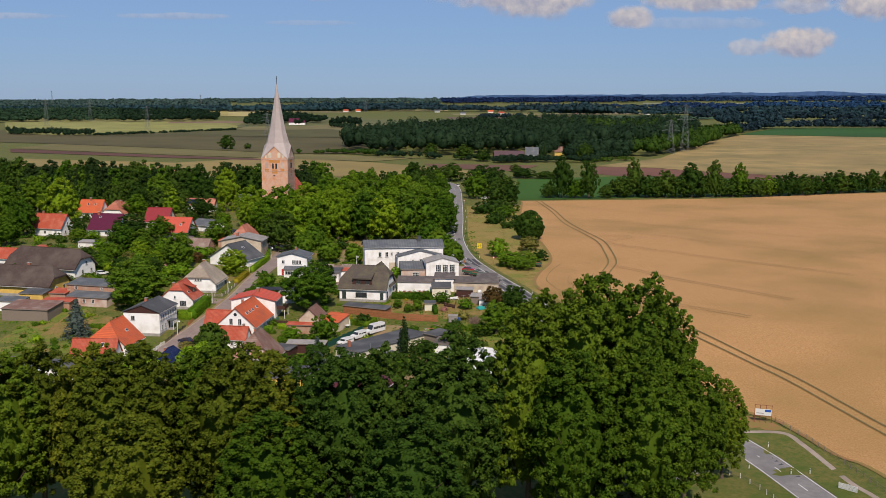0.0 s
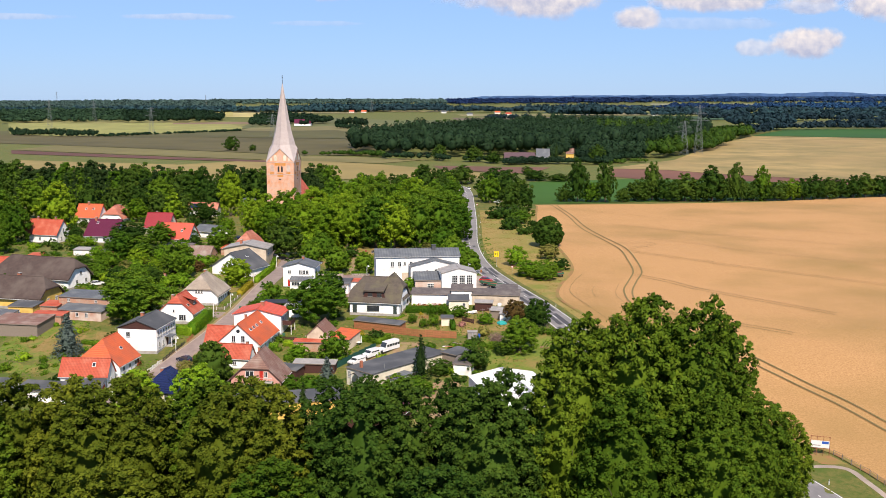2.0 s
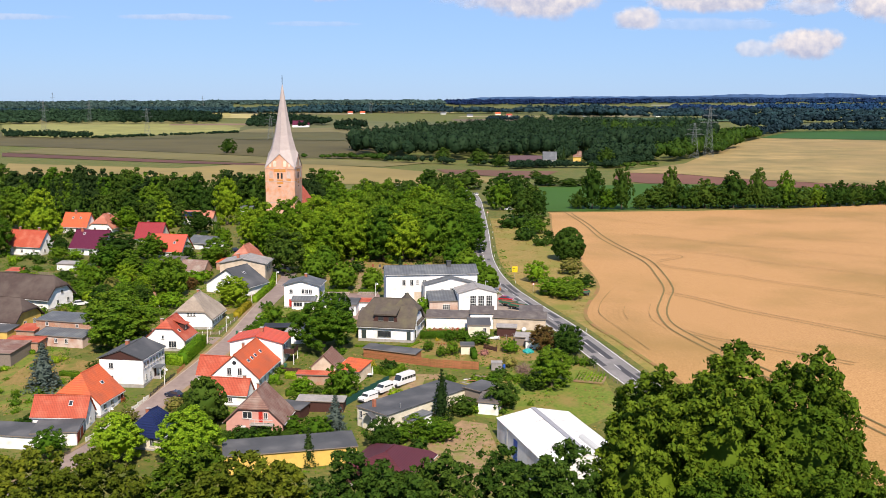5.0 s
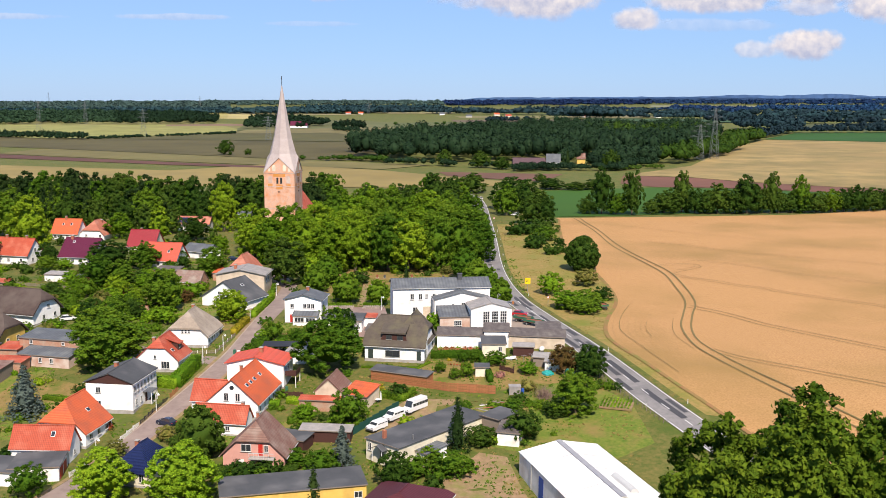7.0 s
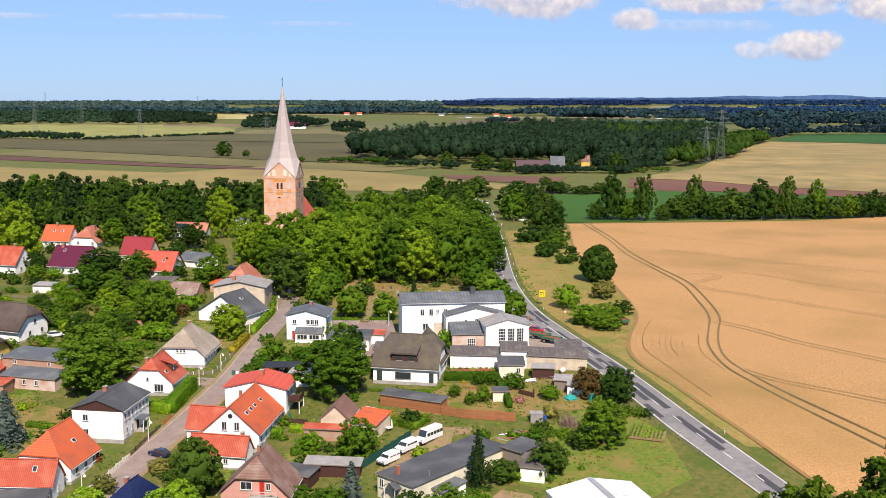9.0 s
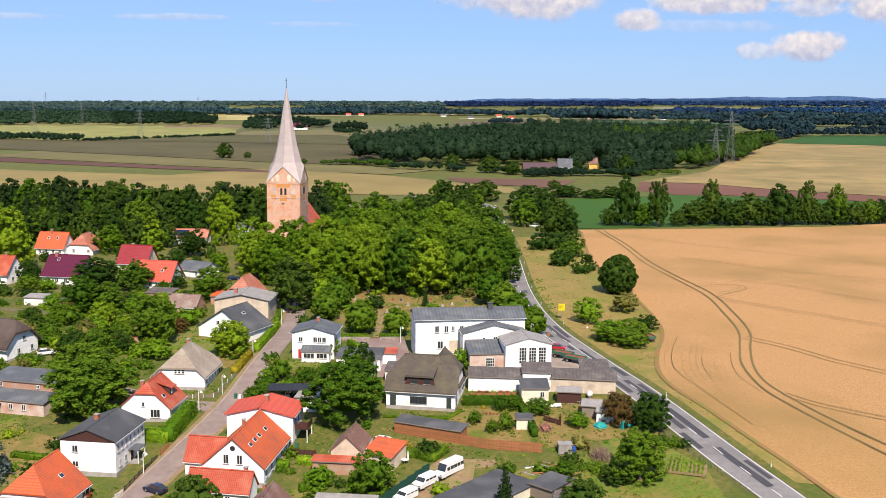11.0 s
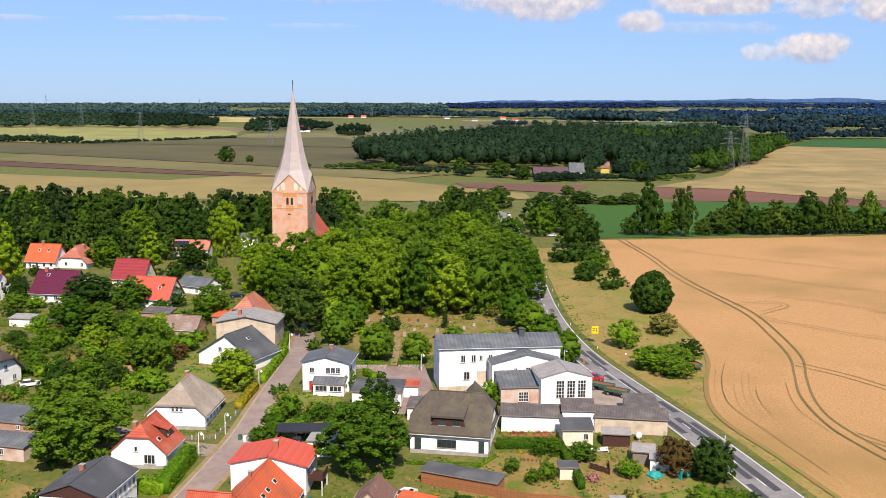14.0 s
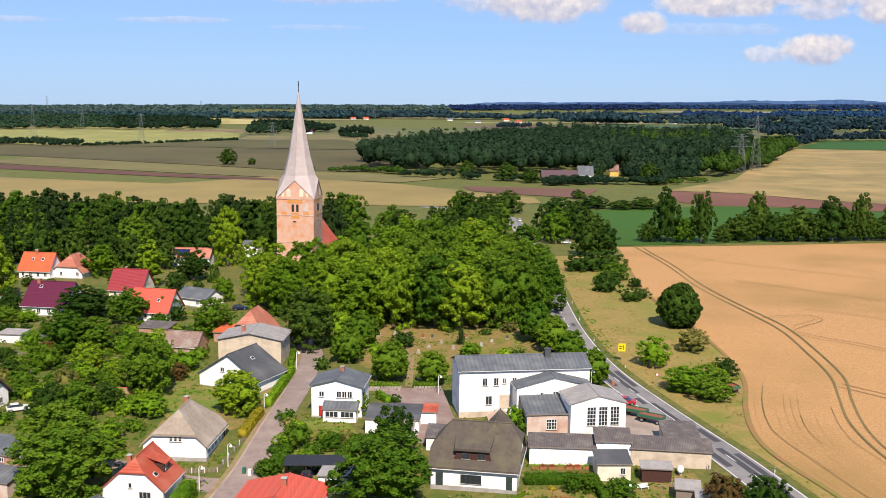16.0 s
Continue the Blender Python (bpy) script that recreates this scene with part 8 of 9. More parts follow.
fence("pasture_fence", [(48.0, 173.5), (51.9, 173.8), (55.1, 171.5), (57.1, 166.5), (58.6, 160.0), (61.0, 146.0)], 2.6, 1.0, "white-topped post fence round the corner meadow", "wires", "frame", "greywood")
delineator(65.3, 187.0)
delineator(68.9, 174.2)
delineator(58.3, 176.6)
fence("garden_fence", [(-70.3, 266.5), (-69.6, 270.5)], 1.5, 1.2, "brown wooden garden gate fence", "pickets", "wood", "wood")
sd_ = shed("long low shed clad in brown boards", (-27.8, 274.0), -24, 13.6, 3.4, 2.1, 2.4, "wood", "felt", name="board_shed", category="shed")
for k in range(12):
    part("board", box(0.0, 13.6, -0.05, -0.005, 0.05 + k * 0.17, 0.05 + k * 0.17 + 0.145), M["wood"], sd_)
carport = thing("carport", pose(-54.6, 288.6, land(-50, 290), 0, 0, 1), "black flat-roofed carport beside the house", "carport")
part("roof", box(0, 11.0, 0, 4.8, 2.5, 2.72), M["black"], carport)
for px_ in (0.3, 3.8, 7.2, 10.7):
    for py_ in (0.3, 4.5):
        part("post", box(px_ - 0.07, px_ + 0.07, py_ - 0.07, py_ + 0.07, -0.5, 2.5), M["darkwood"], carport)


def hedge(pts, w, h, lf, label):
    """A clipped hedge of leaves along a line."""
    global rng
    rng = np.random.default_rng(int(abs(pts[0][0] * 7 + pts[0][1])))
    pos, nor = [], []
    cv, cf = [], []
    for a, b in zip(pts, pts[1:]):
        a, b = np.array(a, float), np.array(b, float)
        L = np.linalg.norm(b - a)
        d = (b - a) / L
        r = np.array([d[1], -d[0]])
        n = int(L * (2 * h + w) * 26)
        s = rng.uniform(0, L, n)
        q = rng.uniform(0, 2 * h + w, n)
        side = np.where(q < h, -1, np.where(q < h + w, 0, 1))
        off = np.where(side == 0, q - h - w / 2, side * w / 2)
        zz = np.where(side == -1, q, np.where(side == 0, h, q - h - w))
        wob = np.array([noise.noise(Vector((u * 0.6, v * 0.7, 3))) for u, v in zip(s, q)]) * 0.16
        off = off + side * wob
        zz = zz + (side == 0) * wob
        xy = a + d * s[:, None] + r * off[:, None]
        g = np.array([land(*p) for p in xy])
        pos.append(np.column_stack([xy, zz + g]))
        nor.append(np.column_stack([r[0] * side, r[1] * side, (side == 0) * 1.0]))
        k = len(cv)
        for t in (a, b):
            for o, z in ((-w * 0.42, -0.3), (w * 0.42, -0.3), (w * 0.42, h * 0.93), (-w * 0.42, h * 0.93)):
                p = t + r * o
                cv.append((p[0], p[1], land(*t) + z))
        for q4 in ((0, 1, 5, 4), (1, 2, 6, 5), (2, 3, 7, 6), (3, 0, 4, 7), (0, 3, 2, 1), (4, 5, 6, 7)):
            cf += [[k + q4[0], k + q4[1], k + q4[2]], [k + q4[0], k + q4[2], k + q4[3]]]
    me = leaf_mesh("foliage", leaves(np.concatenate(pos), np.concatenate(nor) + 1e-6, 0.26), LEAF[lf], [(np.array(cv), cf)])
    h_ = thing("hedge", pose(0, 0, 0), label, "hedge", "hedges")
    o = new("foliage", me)
    o.parent = h_


hedge([(-14.6, 286.6), (-3.4, 286.3), (-2.3, 278.0), (-1.4, 270.6)], 1.2, 1.7, "leaf_mid", "clipped green hedge round the garden lawn")
hedge([(-75.2, 273.6), (-70.4, 272.4)], 2.0, 2.2, "leaf_fresh", "tall bright green hedge at the street corner")
hedge([(-70.6, 272.4), (-68.9, 284.6)], 2.4, 2.9, "leaf_fresh", "tall bright green hedge along the street")
hedge([(-62.9, 322.0), (-62.2, 338.0), (-61.9, 347.0)], 1.4, 1.8, "leaf_fresh", "clipped bright green hedge along the street")
hedge([(-65.0, 306.5), (-63.6, 318.0)], 1.6, 1.5, "leaf_gold", "yellowish hedge along the street verge")
hedge([(-46.0, 335.5), (-37.5, 336.0)], 1.2, 1.2, "leaf_mid", "low hedge behind the stone wall")
hedge([(-34.5, 336.3), (-29.0, 336.4)], 1.2, 1.2, "leaf_mid", "low hedge behind the stone wall")
hedge([(-30.5, 281.0), (-17.5, 279.6), (-14.8, 283.0)], 0.5, 0.5, "leaf_mid", "low box hedge along the house terrace")
hedge([(-28.5, 264.5), (-23.5, 264.0), (-20.5, 262.0), (-18.0, 265.6)], 1.3, 1.4, "leaf_mid", "green hedge beside the minibus")
hedge([(-43.0, 252.5), (-38.6, 254.0)], 1.2, 1.3, "leaf_mid", "dark green hedge by the terrace")
hedge([(-55.4, 306.0), (-56.6, 292.0)], 2.4, 1.6, "leaf_mid", "rough hedge on the street bank")
hedge([(-41.5, 329.0), (-39.0, 325.0)], 1.2, 1.5, "leaf_fresh", "small hedge at the forecourt")
wall_s = thing("stone_wall", pose(0, 0, 0), "low dry stone wall at the churchyard", "wall")
random.seed(5)
for (ax, ay), (bx, by) in (((-46.0, 333.9), (-37.0, 334.2)), ((-34.6, 334.3), (-28.6, 334.6))):
    n = int(math.hypot(bx - ax, by - ay) / 0.55)
    for i in range(n):
        for k in range(2):
            t = (i + 0.5 + 0.4 * k) / n
            x, y = ax + (bx - ax) * t, ay + (by - ay) * t
            s = random.uniform(0.42, 0.58)
            o = part("stone", box(-s / 2, s / 2, -0.25, 0.25, 0, 0.45, 0.08), M["stone"], wall_s)
            o.matrix_basis = pose(x, y, land(x, y) - 0.05 + 0.43 * k, 0, random.uniform(-4, 4), random.uniform(-12, 12))

# ---- billboard and loose garden things ----
bb = thing("billboard", pose(68.1, 199.2, land(68.1, 199.2), 0, 0, -16), "pale advertising board in a rusty steel frame by the field", "billboard")
for x in (-1.7, -0.6, 0.6, 1.7):
    part("post", bar((x, 0, -0.3), (x, 0, 3.9), 0.06), M["rust"], bb)
for z in (1.5, 2.4, 3.8):
    part("rail", bar((-1.8, 0, z), (1.8, 0, z), 0.05), M["rust"], bb)
part("board", box(-1.65, 1.65, -0.1, -0.05, 1.6, 3.0), M["frame"], bb)
part("print_block", box(0.3, 1.5, -0.12, -0.1, 2.4, 2.9), M["bluedoor"], bb)
part("text_bar", box(-1.4, 0.1, -0.12, -0.1, 2.0, 2.15), M["zinc"], bb)
ribbon("footpath", [(62.0, 194.6), (70.4, 193.8), (72.5, 188.0), (73.9, 178.6), (74.9, 169.5), (76.8, 162.0), (80.0, 142.0)], -0.6, 0.6, 0.06, M["yard"], "pale concrete footpath beside the verge", "path")
ribbon("side_road", [(61.0, 183.5), (54.6, 181.0), (47.5, 176.0), (38.0, 168.0)], -2.8, 2.8, 0.04, M["asphalt"], "short asphalt side road at the junction", "road")
sheet("dry_bank", [(58.0, 211.5), (63.6, 205.0), (69.5, 200.2), (72.0, 195.2), (62.6, 195.8), (57.5, 206.0)], 0.04, M["edge"], "rusty brown weedy bank below the billboard", "bank", 6)
ba = thing("road_barrier", pose(71.6, 167.7, land(71.6, 167.7), 0, 0, -45), "white slatted road barrier leaning on the verge", "barrier")
for k in range(5):
    part("slat", box(0, 3.4, -0.03, 0.03, 0.1 + 0.22 * k, 0.26 + 0.22 * k), M["frame"], ba)
for x in (0.1, 1.7, 3.3):
    part("post", box(x - 0.05, x + 0.05, 0.03, 0.1, -0.2, 1.2), M["frame"], ba)


def propane(x, y):
    t = thing("gas_tank", pose(x, y, land(x, y), 0, 0, 70), "white egg-shaped gas tank in the garden", "gas tank")
    bm = bmesh.new()
    bmesh.ops.create_uvsphere(bm, u_segments=14, v_segments=8, radius=0.62)
    bmesh.ops.scale(bm, vec=(1.8, 1, 1), verts=bm.verts)
    part("tank", bm, M["frame"], t).matrix_basis = pose(0, 0, 0.85)
    for s in (-0.5, 0.5):
        part("foot", box(s - 0.08, s + 0.08, -0.3, 0.3, -0.1, 0.4), M["concrete"], t)


propane(-55.1, 301.2)
propane(11.6, 289.4)


def bin_(x, y, m, label):
    t = thing("wheelie_bin", pose(x, y, land(x, y)), label, "bin", "bins")
    bm = box(-0.28, 0.28, -0.3, 0.3, 0.05, 1.0)
    part("body", bm, M[m], t)
    part("lid", box(-0.3, 0.3, -0.34, 0.32, 1.0, 1.08, 0.02), M[m], t)


for x, y, m in ((-61.7, 291.9, "greenpaint"), (-60.6, 291.2, "frame"), (13.2, 279.0, "black"), (13.9, 279.0, "bluedoor"), (14.6, 279.0, "signyellow"), (-45.6, 268.6, "greenpaint")):
    bin_(x, y, m, "upright wheelie bin standing outdoors")
sl_ = thing("play_slide", pose(15.6, 273.5, land(15.6, 273.5), 0, 0, 30), "turquoise plastic play slide in the garden", "slide")
bm = bmesh.new()
tube(bm, [(0, 0, 1.3), (0.6, 0, 1.1), (1.4, 0, 0.45), (2.2, 0, 0.15)], [0.35, 0.35, 0.35, 0.35], 8)
part("chute", bm, M["teal"], sl_)
part("ladder", box(-0.35, -0.1, -0.35, 0.35, 0, 1.35), M["teal"], sl_)
for i, (x, y, a) in enumerate([(-89.7, 318.1, 10), (-26.6, 263.4, 30), (-100.5, 262.0, 0), (4.5, 284.0, 20)]):
    t = thing("garden_bench", pose(x, y, land(x, y), 0, 0, a), "white garden bench on the lawn", "bench", "garden benches")
    part("seat", box(-0.75, 0.75, -0.25, 0.25, 0.42, 0.47), M["frame"], t)
    part("backrest", box(-0.75, 0.75, 0.22, 0.27, 0.5, 0.95), M["frame"], t)
    for sx in (-0.65, 0.65):
        for sy in (-0.2, 0.2):
            part("leg", box(sx - 0.04, sx + 0.04, sy - 0.04, sy + 0.04, 0, 0.42), M["frame"], t)
par = thing("parasol", pose(-24.8, 261.4, land(-24.8, 261.4)), "closed white parasol beside the hedge", "parasol")
part("pole", bar((0, 0, 0), (0, 0, 2.6), 0.03), M["steel"], par)
bm = bmesh.new()
tube(bm, [(0, 0, 0.7), (0, 0, 1.6), (0, 0, 2.5)], [0.2, 0.17, 0.04], 8)
part("canopy", bm, M["frame"], par)
# balcony of the orange-roofed house
bal = thing("balcony", pose(-46.2, 270.6, land(-46.2, 271), 0, 0, -5.6), "wooden balcony with white posts on the house side", "balcony")
part("deck", box(0, 2.4, 0, 4.0, 2.6, 2.8), M["darkwood"], bal)
part("railing", box(2.34, 2.4, 0, 4.0, 2.8, 3.8), M["darkwood"], bal)
part("railing", box(0, 2.34, -0.04, 0.02, 2.8, 3.8), M["darkwood"], bal)
for y_ in (0.1, 3.9):
    part("post", box(2.2, 2.36, y_ - 0.08, y_ + 0.08, -1, 2.6), M["frame"], bal)
# small sheds of the gardens
for x, y, a, w, d, h0, h1, wl, rf, lb in ((4.6, 286.6, -6, 4.8, 2.6, 2.2, 2.5, "darkwood", "zinc", "dark garden hut with a white lattice window"), (8.6, 279.6, -12, 3.6, 3.0, 2.0, 2.4, "greywood", "zinc", "grey garden shed with a pale sheet roof"), (11.0, 276.6, -12, 3.2, 3.0, 2.0, 2.3, "oldwhite", "zinc", "pale garden shed with a sheet roof"), (-4.6, 274.0, 0, 3.0, 2.4, 2.0, 2.2, "cream", "felt", "small cream garden shed with a felt roof"),
                                         (-1.6, 240.8, -15, 4.2, 5.0, 2.3, 2.9, "oldwhite", "corrX", "old shed with a grey sheet roof"), (-4.4, 248.6, -42, 4.6, 6.0, 2.3, 2.5, "greywood", "felt", "open lean-to stacked with old boards"), (-17.0, 234.6, -42, 3.0, 5.5, 2.2, 2.5, "white", "slateX", "small white annex with a blue-grey roof"),
                                         (-126.0, 276.0, -8, 14.0, 9.0, 2.8, 3.6, "greywood", "brownX", "large weathered open barn shed"), (-118.0, 284.0, -8, 9.0, 4.0, 2.4, 2.8, "brick", "redX", "low shed with a red roof"), (-132.0, 285.0, -8, 8.0, 5.0, 2.6, 3.0, "white", "slateX", "white shed with solar panels on the roof"),
                                         (-110.0, 232.0, -8, 8.0, 6.0, 2.4, 2.8, "oldwhite", "felt", "low grey workshop with felt roof"), (-108.0, 224.0, -8, 9.0, 5.0, 2.4, 2.6, "white", "redX", "low shed with a red roof edge"), (-45.5, 242.0, -20, 8.0, 4.0, 2.2, 2.5, "darkwood", "felt", "dark wooden garden shed"), (-39.3, 244.2, -5, 9.8, 3.0, 2.1, 2.4, "darkwood", "zinc", "dark garden shed with a pale striped roof"), (-41.4, 258.4, -6, 8.4, 2.0, 2.2, 2.5, "brick", "redX", "low brick shed with a red roof edge"),
                                         (-139.0, 372.0, -8, 6.0, 4.0, 2.2, 2.6, "oldwhite", "zinc", "small allotment hut with a pale roof"), (-128.0, 368.0, -8, 7.0, 4.0, 2.2, 2.6, "brick", "felt", "small brick allotment hut with felt roof"), (-150.0, 358.0, -8, 5.0, 4.0, 2.2, 2.6, "greywood", "redX", "small allotment hut with a red roof"), (-38.5, 303.5, -3, 5.0, 4.0, 2.2, 2.6, "white", "zinc", "small white shed with pale roof"), (-31.0, 300.0, -6, 6.0, 5.0, 2.3, 2.9, "oldwhite", "corrX", "low shed with striped corrugated roof")):
    shed(lb, (x, y), a, w, d, h0, h1, wl, rf)


# ---- more things of the gardens, the graveyard and the verges ----
def gravestone(x, y, h, m):
    t = thing("gravestone", pose(x, y, land(x, y), 0, 0, random.uniform(-8, 8)), "upright stone grave marker on the churchyard lawn", "gravestone", "gravestones")
    part("slab", box(-0.35, 0.35, -0.1, 0.1, -0.2, h, 0.05), M[m], t)
    part("base", box(-0.5, 0.5, -0.2, 0.2, -0.2, 0.15, 0.02), M["concrete"], t)
    part("border", box(-0.5, 0.5, -1.8, -0.2, -0.1, 0.12, 0.02), M["dirt"], t)


random.seed(41)
for x, y in ((-37.2, 378.4), (-33.2, 379.3), (-30.8, 379.1), (-34.0, 365.0), (-25.5, 368.7), (-15.7, 375.2), (-11.6, 378.6), (-28.5, 374.0), (-22.0, 380.0), (-18.5, 371.0), (-42.0, 374.0), (-44.5, 380.5), (-31.5, 370.0), (-40.5, 383.0)):
    gravestone(x, y, random.uniform(0.7, 1.2), random.choice(["stone", "concrete", "felt", "rust"]))
ribbon("churchyard_path", [(-38.6, 391.0), (-36.9, 376.6), (-35.6, 357.2), (-35.4, 337.0)], -0.8, 0.8, 0.05, M["dirt"], "sandy footpath across the churchyard", "path")
hedge([(-45.5, 365.0), (-40.5, 364.0)], 1.0, 0.8, "leaf_fresh", "low green box hedge on the churchyard lawn")
hedge([(-45.0, 361.0), (-41.0, 360.4)], 1.0, 0.8, "leaf_fresh", "low green box hedge on the churchyard lawn")
hedge([(-12.0, 352.0), (-6.0, 353.0)], 1.2, 1.0, "leaf_fresh", "clipped green hedge behind the works building")
hedge([(-63.0, 352.5), (-64.0, 363.0)], 1.2, 1.6, "leaf_mid", "clipped green hedge along the street")
hedge([(-44.6, 262.6), (-40.5, 261.4), (-38.8, 256.0)], 1.2, 1.4, "leaf_fresh", "clipped hedge round a small garden")
hedge([(-49.0, 262.0), (-46.0, 261.0)], 1.4, 1.2, "leaf_fresh", "clipped hedge beside the white house")
hedge([(-98.0, 268.0), (-90.0, 266.0)], 1.2, 1.0, "leaf_mid", "low garden hedge beside the lawn")
hedge([(-56.5, 232.2), (-44.0, 231.0), (-38.0, 232.0)], 1.4, 1.5, "leaf_dark", "dark green hedge before the rose house")

car(-50.5, 291.0, 80, "carblue", "dark car parked under the carport")
car(-112.4, 320.8, 30, "carwhite", "pale car parked among the gardens")
car(-86.5, 409.5, 20, "carblue", "grey car parked by the churchyard")

# allotment things
tp = thing("tarpaulin", pose(11.5, 274.6, land(11.5, 274.6)), "crumpled turquoise tarpaulin over a heap", "tarpaulin")
bm = bmesh.new()
bmesh.ops.create_icosphere(bm, subdivisions=3, radius=1.0)
for v in bm.verts:
    v.co *= 1 + 0.3 * noise.noise(v.co * 2.5)
    v.co = Vector((v.co.x * 1.3, v.co.y * 1.0, max(v.co.z, -0.2) * 0.9))
part("sheet", bm, M["teal"], tp)
ibc = thing("water_tank", pose(15.6, 274.7, land(15.6, 274.7), 0, 0, 10), "yellowish plastic water tank in a cage", "water tank")
part("tank", box(-0.55, 0.55, -0.5, 0.5, 0.15, 1.15, 0.08), M["cream"], ibc)
part("pallet", box(-0.6, 0.6, -0.55, 0.55, -0.1, 0.15), M["greywood"], ibc)
gh = thing("greenhouse", pose(2.2, 263.4, land(2.2, 263.4)), "small glazed greenhouse with a pale frame", "greenhouse")
for x in (0, 1.2, 2.4):
    for y in (0, 1.8):
        part("post", box(x - 0.04, x + 0.04, y - 0.04, y + 0.04, -0.2, 1.9), M["steel"], gh)
part("pane", box(0.04, 2.36, -0.02, 0.0, 0.1, 1.85), M["zinc"], gh)
part("pane", box(0.04, 2.36, 1.8, 1.82, 0.1, 1.85), M["zinc"], gh)
part("roof_pane", box(-0.1, 2.5, -0.1, 1.9, 1.9, 1.95), M["zinc"], gh)
bar_ = thing("water_barrel", pose(5.1, 264.5, land(5.1, 264.5)), "blue plastic rain barrel", "barrel")
bm = bmesh.new()
tube(bm, [(0, 0, -0.05), (0, 0, 0.5), (0, 0, 0.95)], [0.3, 0.36, 0.3], 12)
part("drum", bm, M["bluedoor"], bar_)
part("lid", box(-0.25, 0.25, -0.25, 0.25, 0.95, 1.0, 0.02), M["bluedoor"], bar_)
random.seed(43)
for i in range(16):
    x, y = random.uniform(-4.5, 2.5), random.uniform(250.0, 260.5)
    t = thing("scrap_board", pose(x, y, land(x, y) + (2.55 if x < -0.5 and y < 254.5 else 0.05), 0, 0, random.uniform(0, 180)), "loose weathered board in the scrap heap", "board", "scrap boards")
    part("board", box(-random.uniform(0.6, 1.4), 0.8, -0.18, 0.18, -0.02, 0.08), M[random.choice(["greywood", "wood", "zinc", "rust", "frame"])], t)
tbl = thing("garden_table", pose(-25.4, 261.6, land(-25.4, 261.6)), "round white garden table on the lawn", "table")
bm = bmesh.new()
tube(bm, [(0, 0, 0.7), (0, 0, 0.76)], [0.7, 0.7], 16)
part("tabletop", bm, M["frame"], tbl)
part("stem", bar((0, 0, 0), (0, 0, 0.7), 0.06), M["frame"], tbl)

# dry brushwood heap, stacked crates, lattice hut front, washing poles
bh = thing("brushwood_heap", pose(9.6, 261.4, land(9.6, 261.4)), "heap of dry greyish-pink brushwood", "brushwood")
random.seed(47)
bm = bmesh.new()
for k in range(150):
    a, r, e = random.uniform(0, 6.28), random.uniform(0, 1.9), random.uniform(0.8, 2.2)
    p = Vector((r * math.cos(a), 1.3 * r * math.sin(a), random.uniform(0, 0.8) * (1 - r / 2.4)))
    tube(bm, [p, p + Vector((random.uniform(-0.6, 0.6), random.uniform(-0.6, 0.6), e * 0.55)), p + Vector((random.uniform(-1, 1), random.uniform(-1, 1), e))], [0.05, 0.04, 0.015], 3)
part("brushwood", bm, M["twig"], bh)
for k, (x, y, z, m) in enumerate(((10.2, 280.2, 0, "signyellow"), (10.9, 280.1, 0, "bluedoor"), (11.5, 280.0, 0, "bluedoor"), (10.5, 280.2, 0.5, "frame"), (11.2, 280.0, 0.5, "signyellow"), (12.1, 279.9, 0, "teal"), (12.2, 280.0, 0.45, "redpaint"))):
    cr = thing("crate", pose(x, y, land(x, y) + z, 0, 0, 7 * k % 20), "stacked plastic crate beside the garden shed", "crate", "crates")
    part("body", box(-0.3, 0.3, -0.22, 0.22, 0.02, 0.46, 0.02), M[m], cr)
    part("rim", box(-0.33, 0.33, -0.25, 0.25, 0.40, 0.48, 0.02), M[m], cr)
fence("lattice_fence", [(1.0, 277.9), (4.0, 275.4), (4.3, 279.4)], 1.2, 1.2, "dark red-brown lattice fence in the allotment", "slats", "darkwood", "darkwood")
for x, y in ((6.6, 280.6), (8.4, 281.4)):
    wp = thing("washing_pole", pose(x, y, land(x, y)), "thin grey washing-line pole", "pole", "washing poles")
    part("post", bar((0, 0, -0.2), (0, 0, 2.3), 0.05), M["steel"], wp)
    part("crossbar", bar((-0.6, 0, 2.3), (0.6, 0, 2.3), 0.04), M["steel"], wp)
bo = thing("rowing_boat", pose(3.7, 284.6, land(3.7, 284.6), 0, 0, -12), "small white boat hull laid on the grass", "boat")
bm = bmesh.new()
tube(bm, [(-1.5, 0, 0.32), (-0.9, 0, 0.28), (0.3, 0, 0.26), (1.4, 0, 0.34)], [0.25, 0.5, 0.52, 0.06], 10)
for v in bm.verts:
    v.co.z = max(0.0, v.co.z * 0.8)
part("hull", bm, M["frame"], bo)
part("keel", box(-1.4, 1.3, -0.03, 0.03, 0.5, 0.66, 0.01), M["greywood"], bo)
# red flowers along the garage wall
for k in range(7):
    x = -12.4 + 1.45 * k
    bx = thing("flower_box", pose(x, 291.9 - 0.02 * k, land(x, 291.9), 0, 0, -3), "brown planter full of red flowers", "planter", "planters")
    part("trough", box(-0.6, 0.6, -0.22, 0.22, -0.1, 0.4, 0.02), M["wood"], bx)
    rng = np.random.default_rng(300 + k)
    pos = rng.normal(0, 1, (90, 3)) * np.array([0.34, 0.14, 0.16]) + np.array([0, 0, 0.6])
    o = new("flowers", leaf_mesh("flowers", leaves(pos, np.tile([0, -0.4, 0.9], (90, 1)), 0.2), LEAF["leaf_rose" if k % 3 else "leaf_fresh"]))
    o.parent = bx

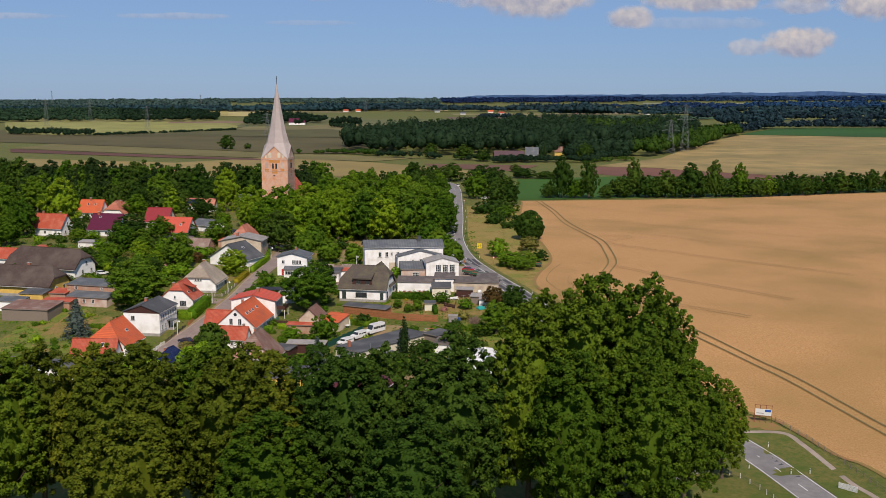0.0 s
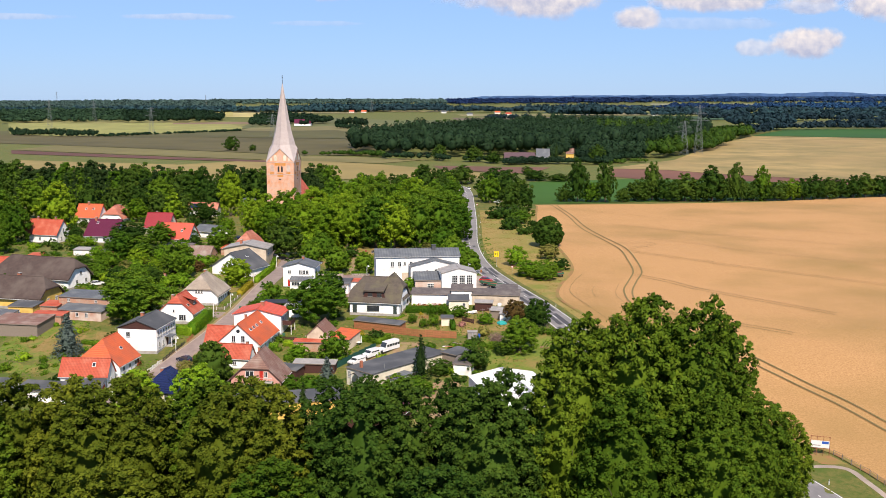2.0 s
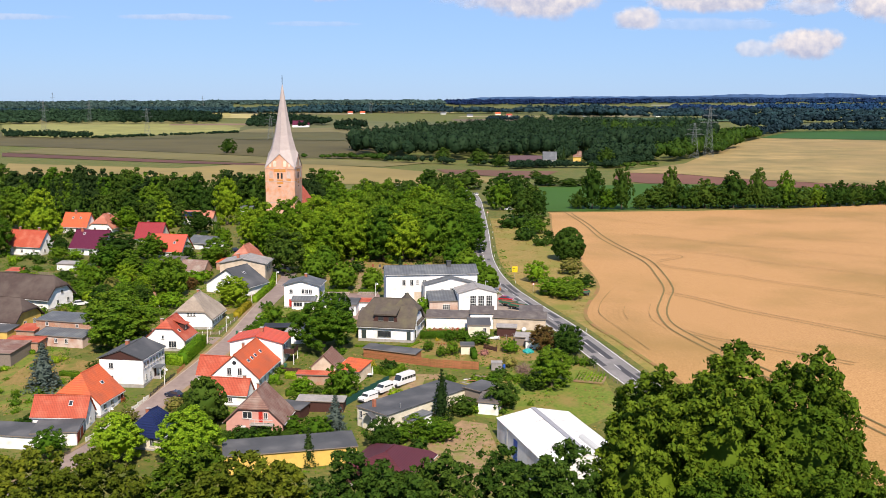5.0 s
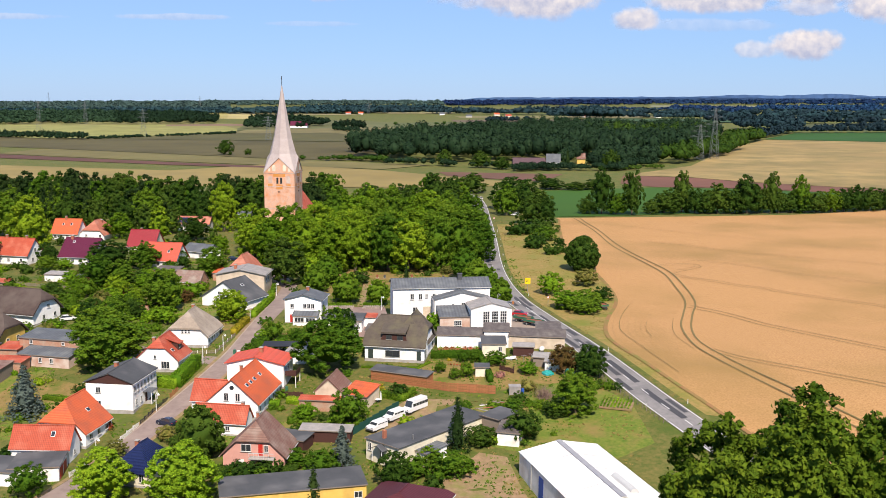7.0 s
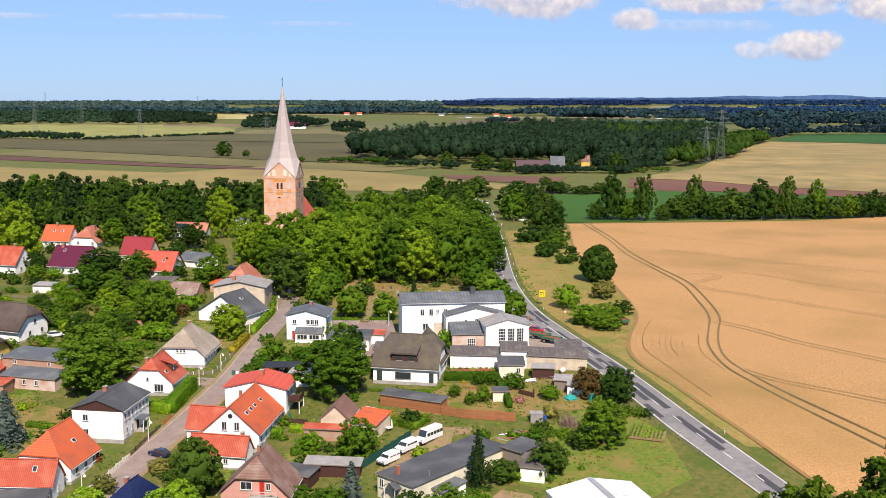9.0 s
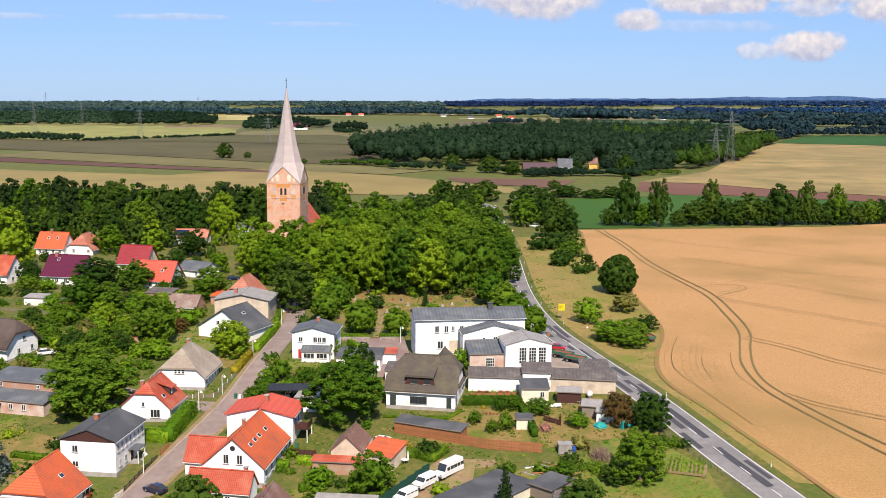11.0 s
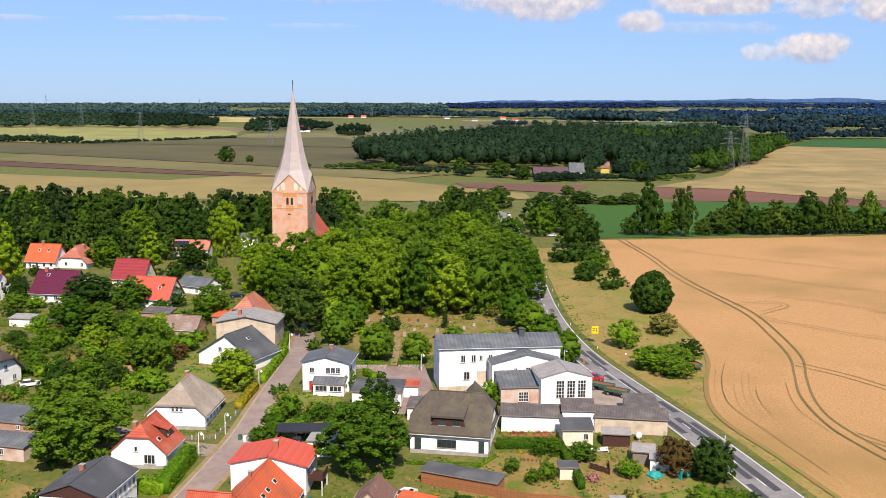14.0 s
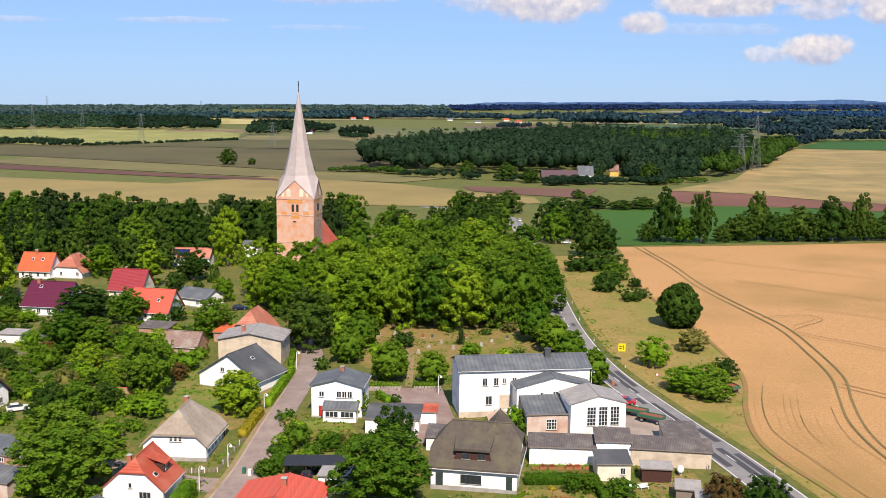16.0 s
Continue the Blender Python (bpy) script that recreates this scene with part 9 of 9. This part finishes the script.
# rows of vegetables in the garden plots
def bed(x, y, a, w, d, lf, label):
    t = thing("vegetable_bed", pose(x, y, land(x, y), 0, 0, a), label, "garden bed", "garden beds")
    part("soil", box(-w / 2, w / 2, -d / 2, d / 2, -0.3, 0.1, 0.03), M["dirt"], t)
    global rng
    rng = np.random.default_rng(int(abs(x * 3 + y)))
    for k in range(int(w / 0.7)):
        n = int(d * 22)
        px = -w / 2 + 0.35 + 0.7 * k + rng.normal(0, 0.1, n)
        pos = np.column_stack([px, rng.uniform(-d / 2, d / 2, n), 0.12 + np.abs(rng.normal(0, 0.14, n))])
        o = new("plant_row", leaf_mesh("plant_row", leaves(pos, np.tile([0, 0, 1.0], (n, 1)), 0.24), LEAF[lf]))
        o.parent = t


for x, y, a, w, d, lf in ((24.2, 258.4, -18, 6.6, 8.0, "leaf_fresh"), (-122.0, 366.0, -8, 6.0, 7.0, "leaf_fresh"), (-135.0, 352.0, -8, 8.0, 6.0, "leaf_mid"), (-142.0, 340.0, -8, 8.0, 7.0, "leaf_fresh"), (-105.0, 322.0, -12, 5.0, 5.0, "leaf_fresh"), (-96.0, 341.0, -12, 5.0, 4.0, "leaf_dry"), (-128.0, 330.0, -8, 7.0, 6.0, "leaf_fresh"), (-100.5, 404.5, -14, 8.0, 4.0, "leaf_fresh"), (-84.0, 430.0, -10, 8.0, 5.0, "leaf_fresh"), (-8.5, 281.0, -6, 5.0, 1.0, "leaf_rose"), (-4.0, 289.6, -5, 8.0, 1.2, "leaf_rose")):
    bed(x, y, a, w, d, lf, "garden bed with rows of green plants" if lf != "leaf_rose" else "flower bed full of red blossoms")
for pts in ([(-106, 322), (-98, 326), (-90, 324)], [(-120, 345), (-112, 352), (-104, 356)], [(-145, 365), (-134, 362), (-124, 358)]):
    fence("garden_fence", pts, 2.2, 1.0, "grey weathered fence between garden plots", "pickets", "greywood", "greywood")
w_ = thing("garden_wall", pose(-99.3, 330.8, land(-96, 330.6), 0, 0, -3), "low red brick wall in the garden", "wall")
part("wall", box(0, 6.4, 0, 0.3, -0.5, 1.2), M["brick"], w_)
part("coping", box(-0.05, 6.45, -0.05, 0.35, 1.2, 1.28), M["redX"], w_)


# tufts of grass and weeds over the open ground
RY, RX = [p.y for p in FINE], [p.x for p in FINE]


def tufts(label, n, seed, lf, size, box4):
    global rng
    rng = np.random.default_rng(seed)
    pos = []
    while len(pos) < n:
        x, y = rng.uniform(box4[0], box4[1]), rng.uniform(box4[2], box4[3])
        road_x = np.interp(y, RY, RX)
        street_x = np.interp(y, [p[1] for p in STREET], [p[0] for p in STREET])
        if x > road_x - 4.2 and x < road_x + 4.0 or abs(x - street_x) < 4.2 or noise.noise(Vector((x * 0.11, y * 0.11, seed))) < 0.02 or blocked(x, y, 0.2):
            continue
        edge = np.interp(y, [p[1] for p in FIELD_EDGE], [p[0] for p in FIELD_EDGE])
        if x > edge - 1 or (-42 < x < -25 and 302 < y < 337) or (3 < x < 18 and 293 < y < 337):
            continue
        pos.append((x, y, land(x, y) + 0.1))
    pos = np.repeat(np.array(pos), 4, 0) + rng.normal(0, 0.22, (4 * n, 3)) * np.array([1, 1, 0.25])
    nor = np.tile([0.0, -0.5, 0.8], (4 * n, 1))
    tagged(new("grass_tufts", leaf_mesh("grass_tufts", leaves(pos, nor, size), LEAF[lf])), label, "grass", kind="stuff")


tufts("rough green grass tufts over the village ground", 9000, 61, "leaf_mid", 0.34, (-185, 14, 215, 420))
tufts("fresh green weeds between the gardens", 2500, 62, "leaf_fresh", 0.28, (-150, 14, 215, 400))
tufts("dry straw-coloured grass tufts", 8000, 63, "leaf_straw", 0.30, (-150, 38, 215, 520))


# porch canopy of the white two-storey house and the lattice screen below the balcony
pc = thing("porch_canopy", pose(-75.1, 265.5, land(-75.1, 265.5), 0, 0, -7.3), "small dark porch canopy on white posts", "canopy")
part("roof", box(-0.3, 2.0, -1.6, 1.6, 2.5, 2.65, 0.02), M["slateX"], pc)
for y_ in (-1.4, 1.4):
    part("post", box(1.75, 1.9, y_ - 0.07, y_ + 0.07, -0.5, 2.5), M["frame"], pc)
part("step", box(0.0, 1.9, -1.4, 1.4, -0.5, 0.12), M["concrete"], pc)
fence("board_fence", [(-46.2, 265.4), (-43.6, 264.9), (-41.4, 264.6)], 1.3, 1.5, "dark brown board screen beside the terrace", "slats", "darkwood", "darkwood")
fence("garden_fence", [(-72.9, 253.9), (-72.0, 259.2), (-70.6, 266.0)], 2.0, 1.0, "dark metal fence before the white house", "pickets", "black", "black")
# terrace balcony of the rose house
tb = thing("balcony", pose(-44.2, 232.2, land(-44, 232), 0, 0, -5.2), "concrete balcony with a pale metal railing", "balcony")
part("slab", box(-2.2, 2.4, -1.8, 0.4, 2.95, 3.15), M["concrete"], tb)
for x in (-2.1, -1.2, -0.3, 0.6, 1.5, 2.3):
    part("baluster", box(x - 0.03, x + 0.03, -1.75, -1.69, 3.15, 4.1), M["gutter"], tb)
part("rail", box(-2.2, 2.4, -1.78, -1.66, 4.1, 4.18), M["gutter"], tb)
for x in (-2.0, 2.2):
    part("pier", box(x - 0.15, x + 0.15, -1.7, -1.4, -0.6, 2.95), M["pink"], tb)
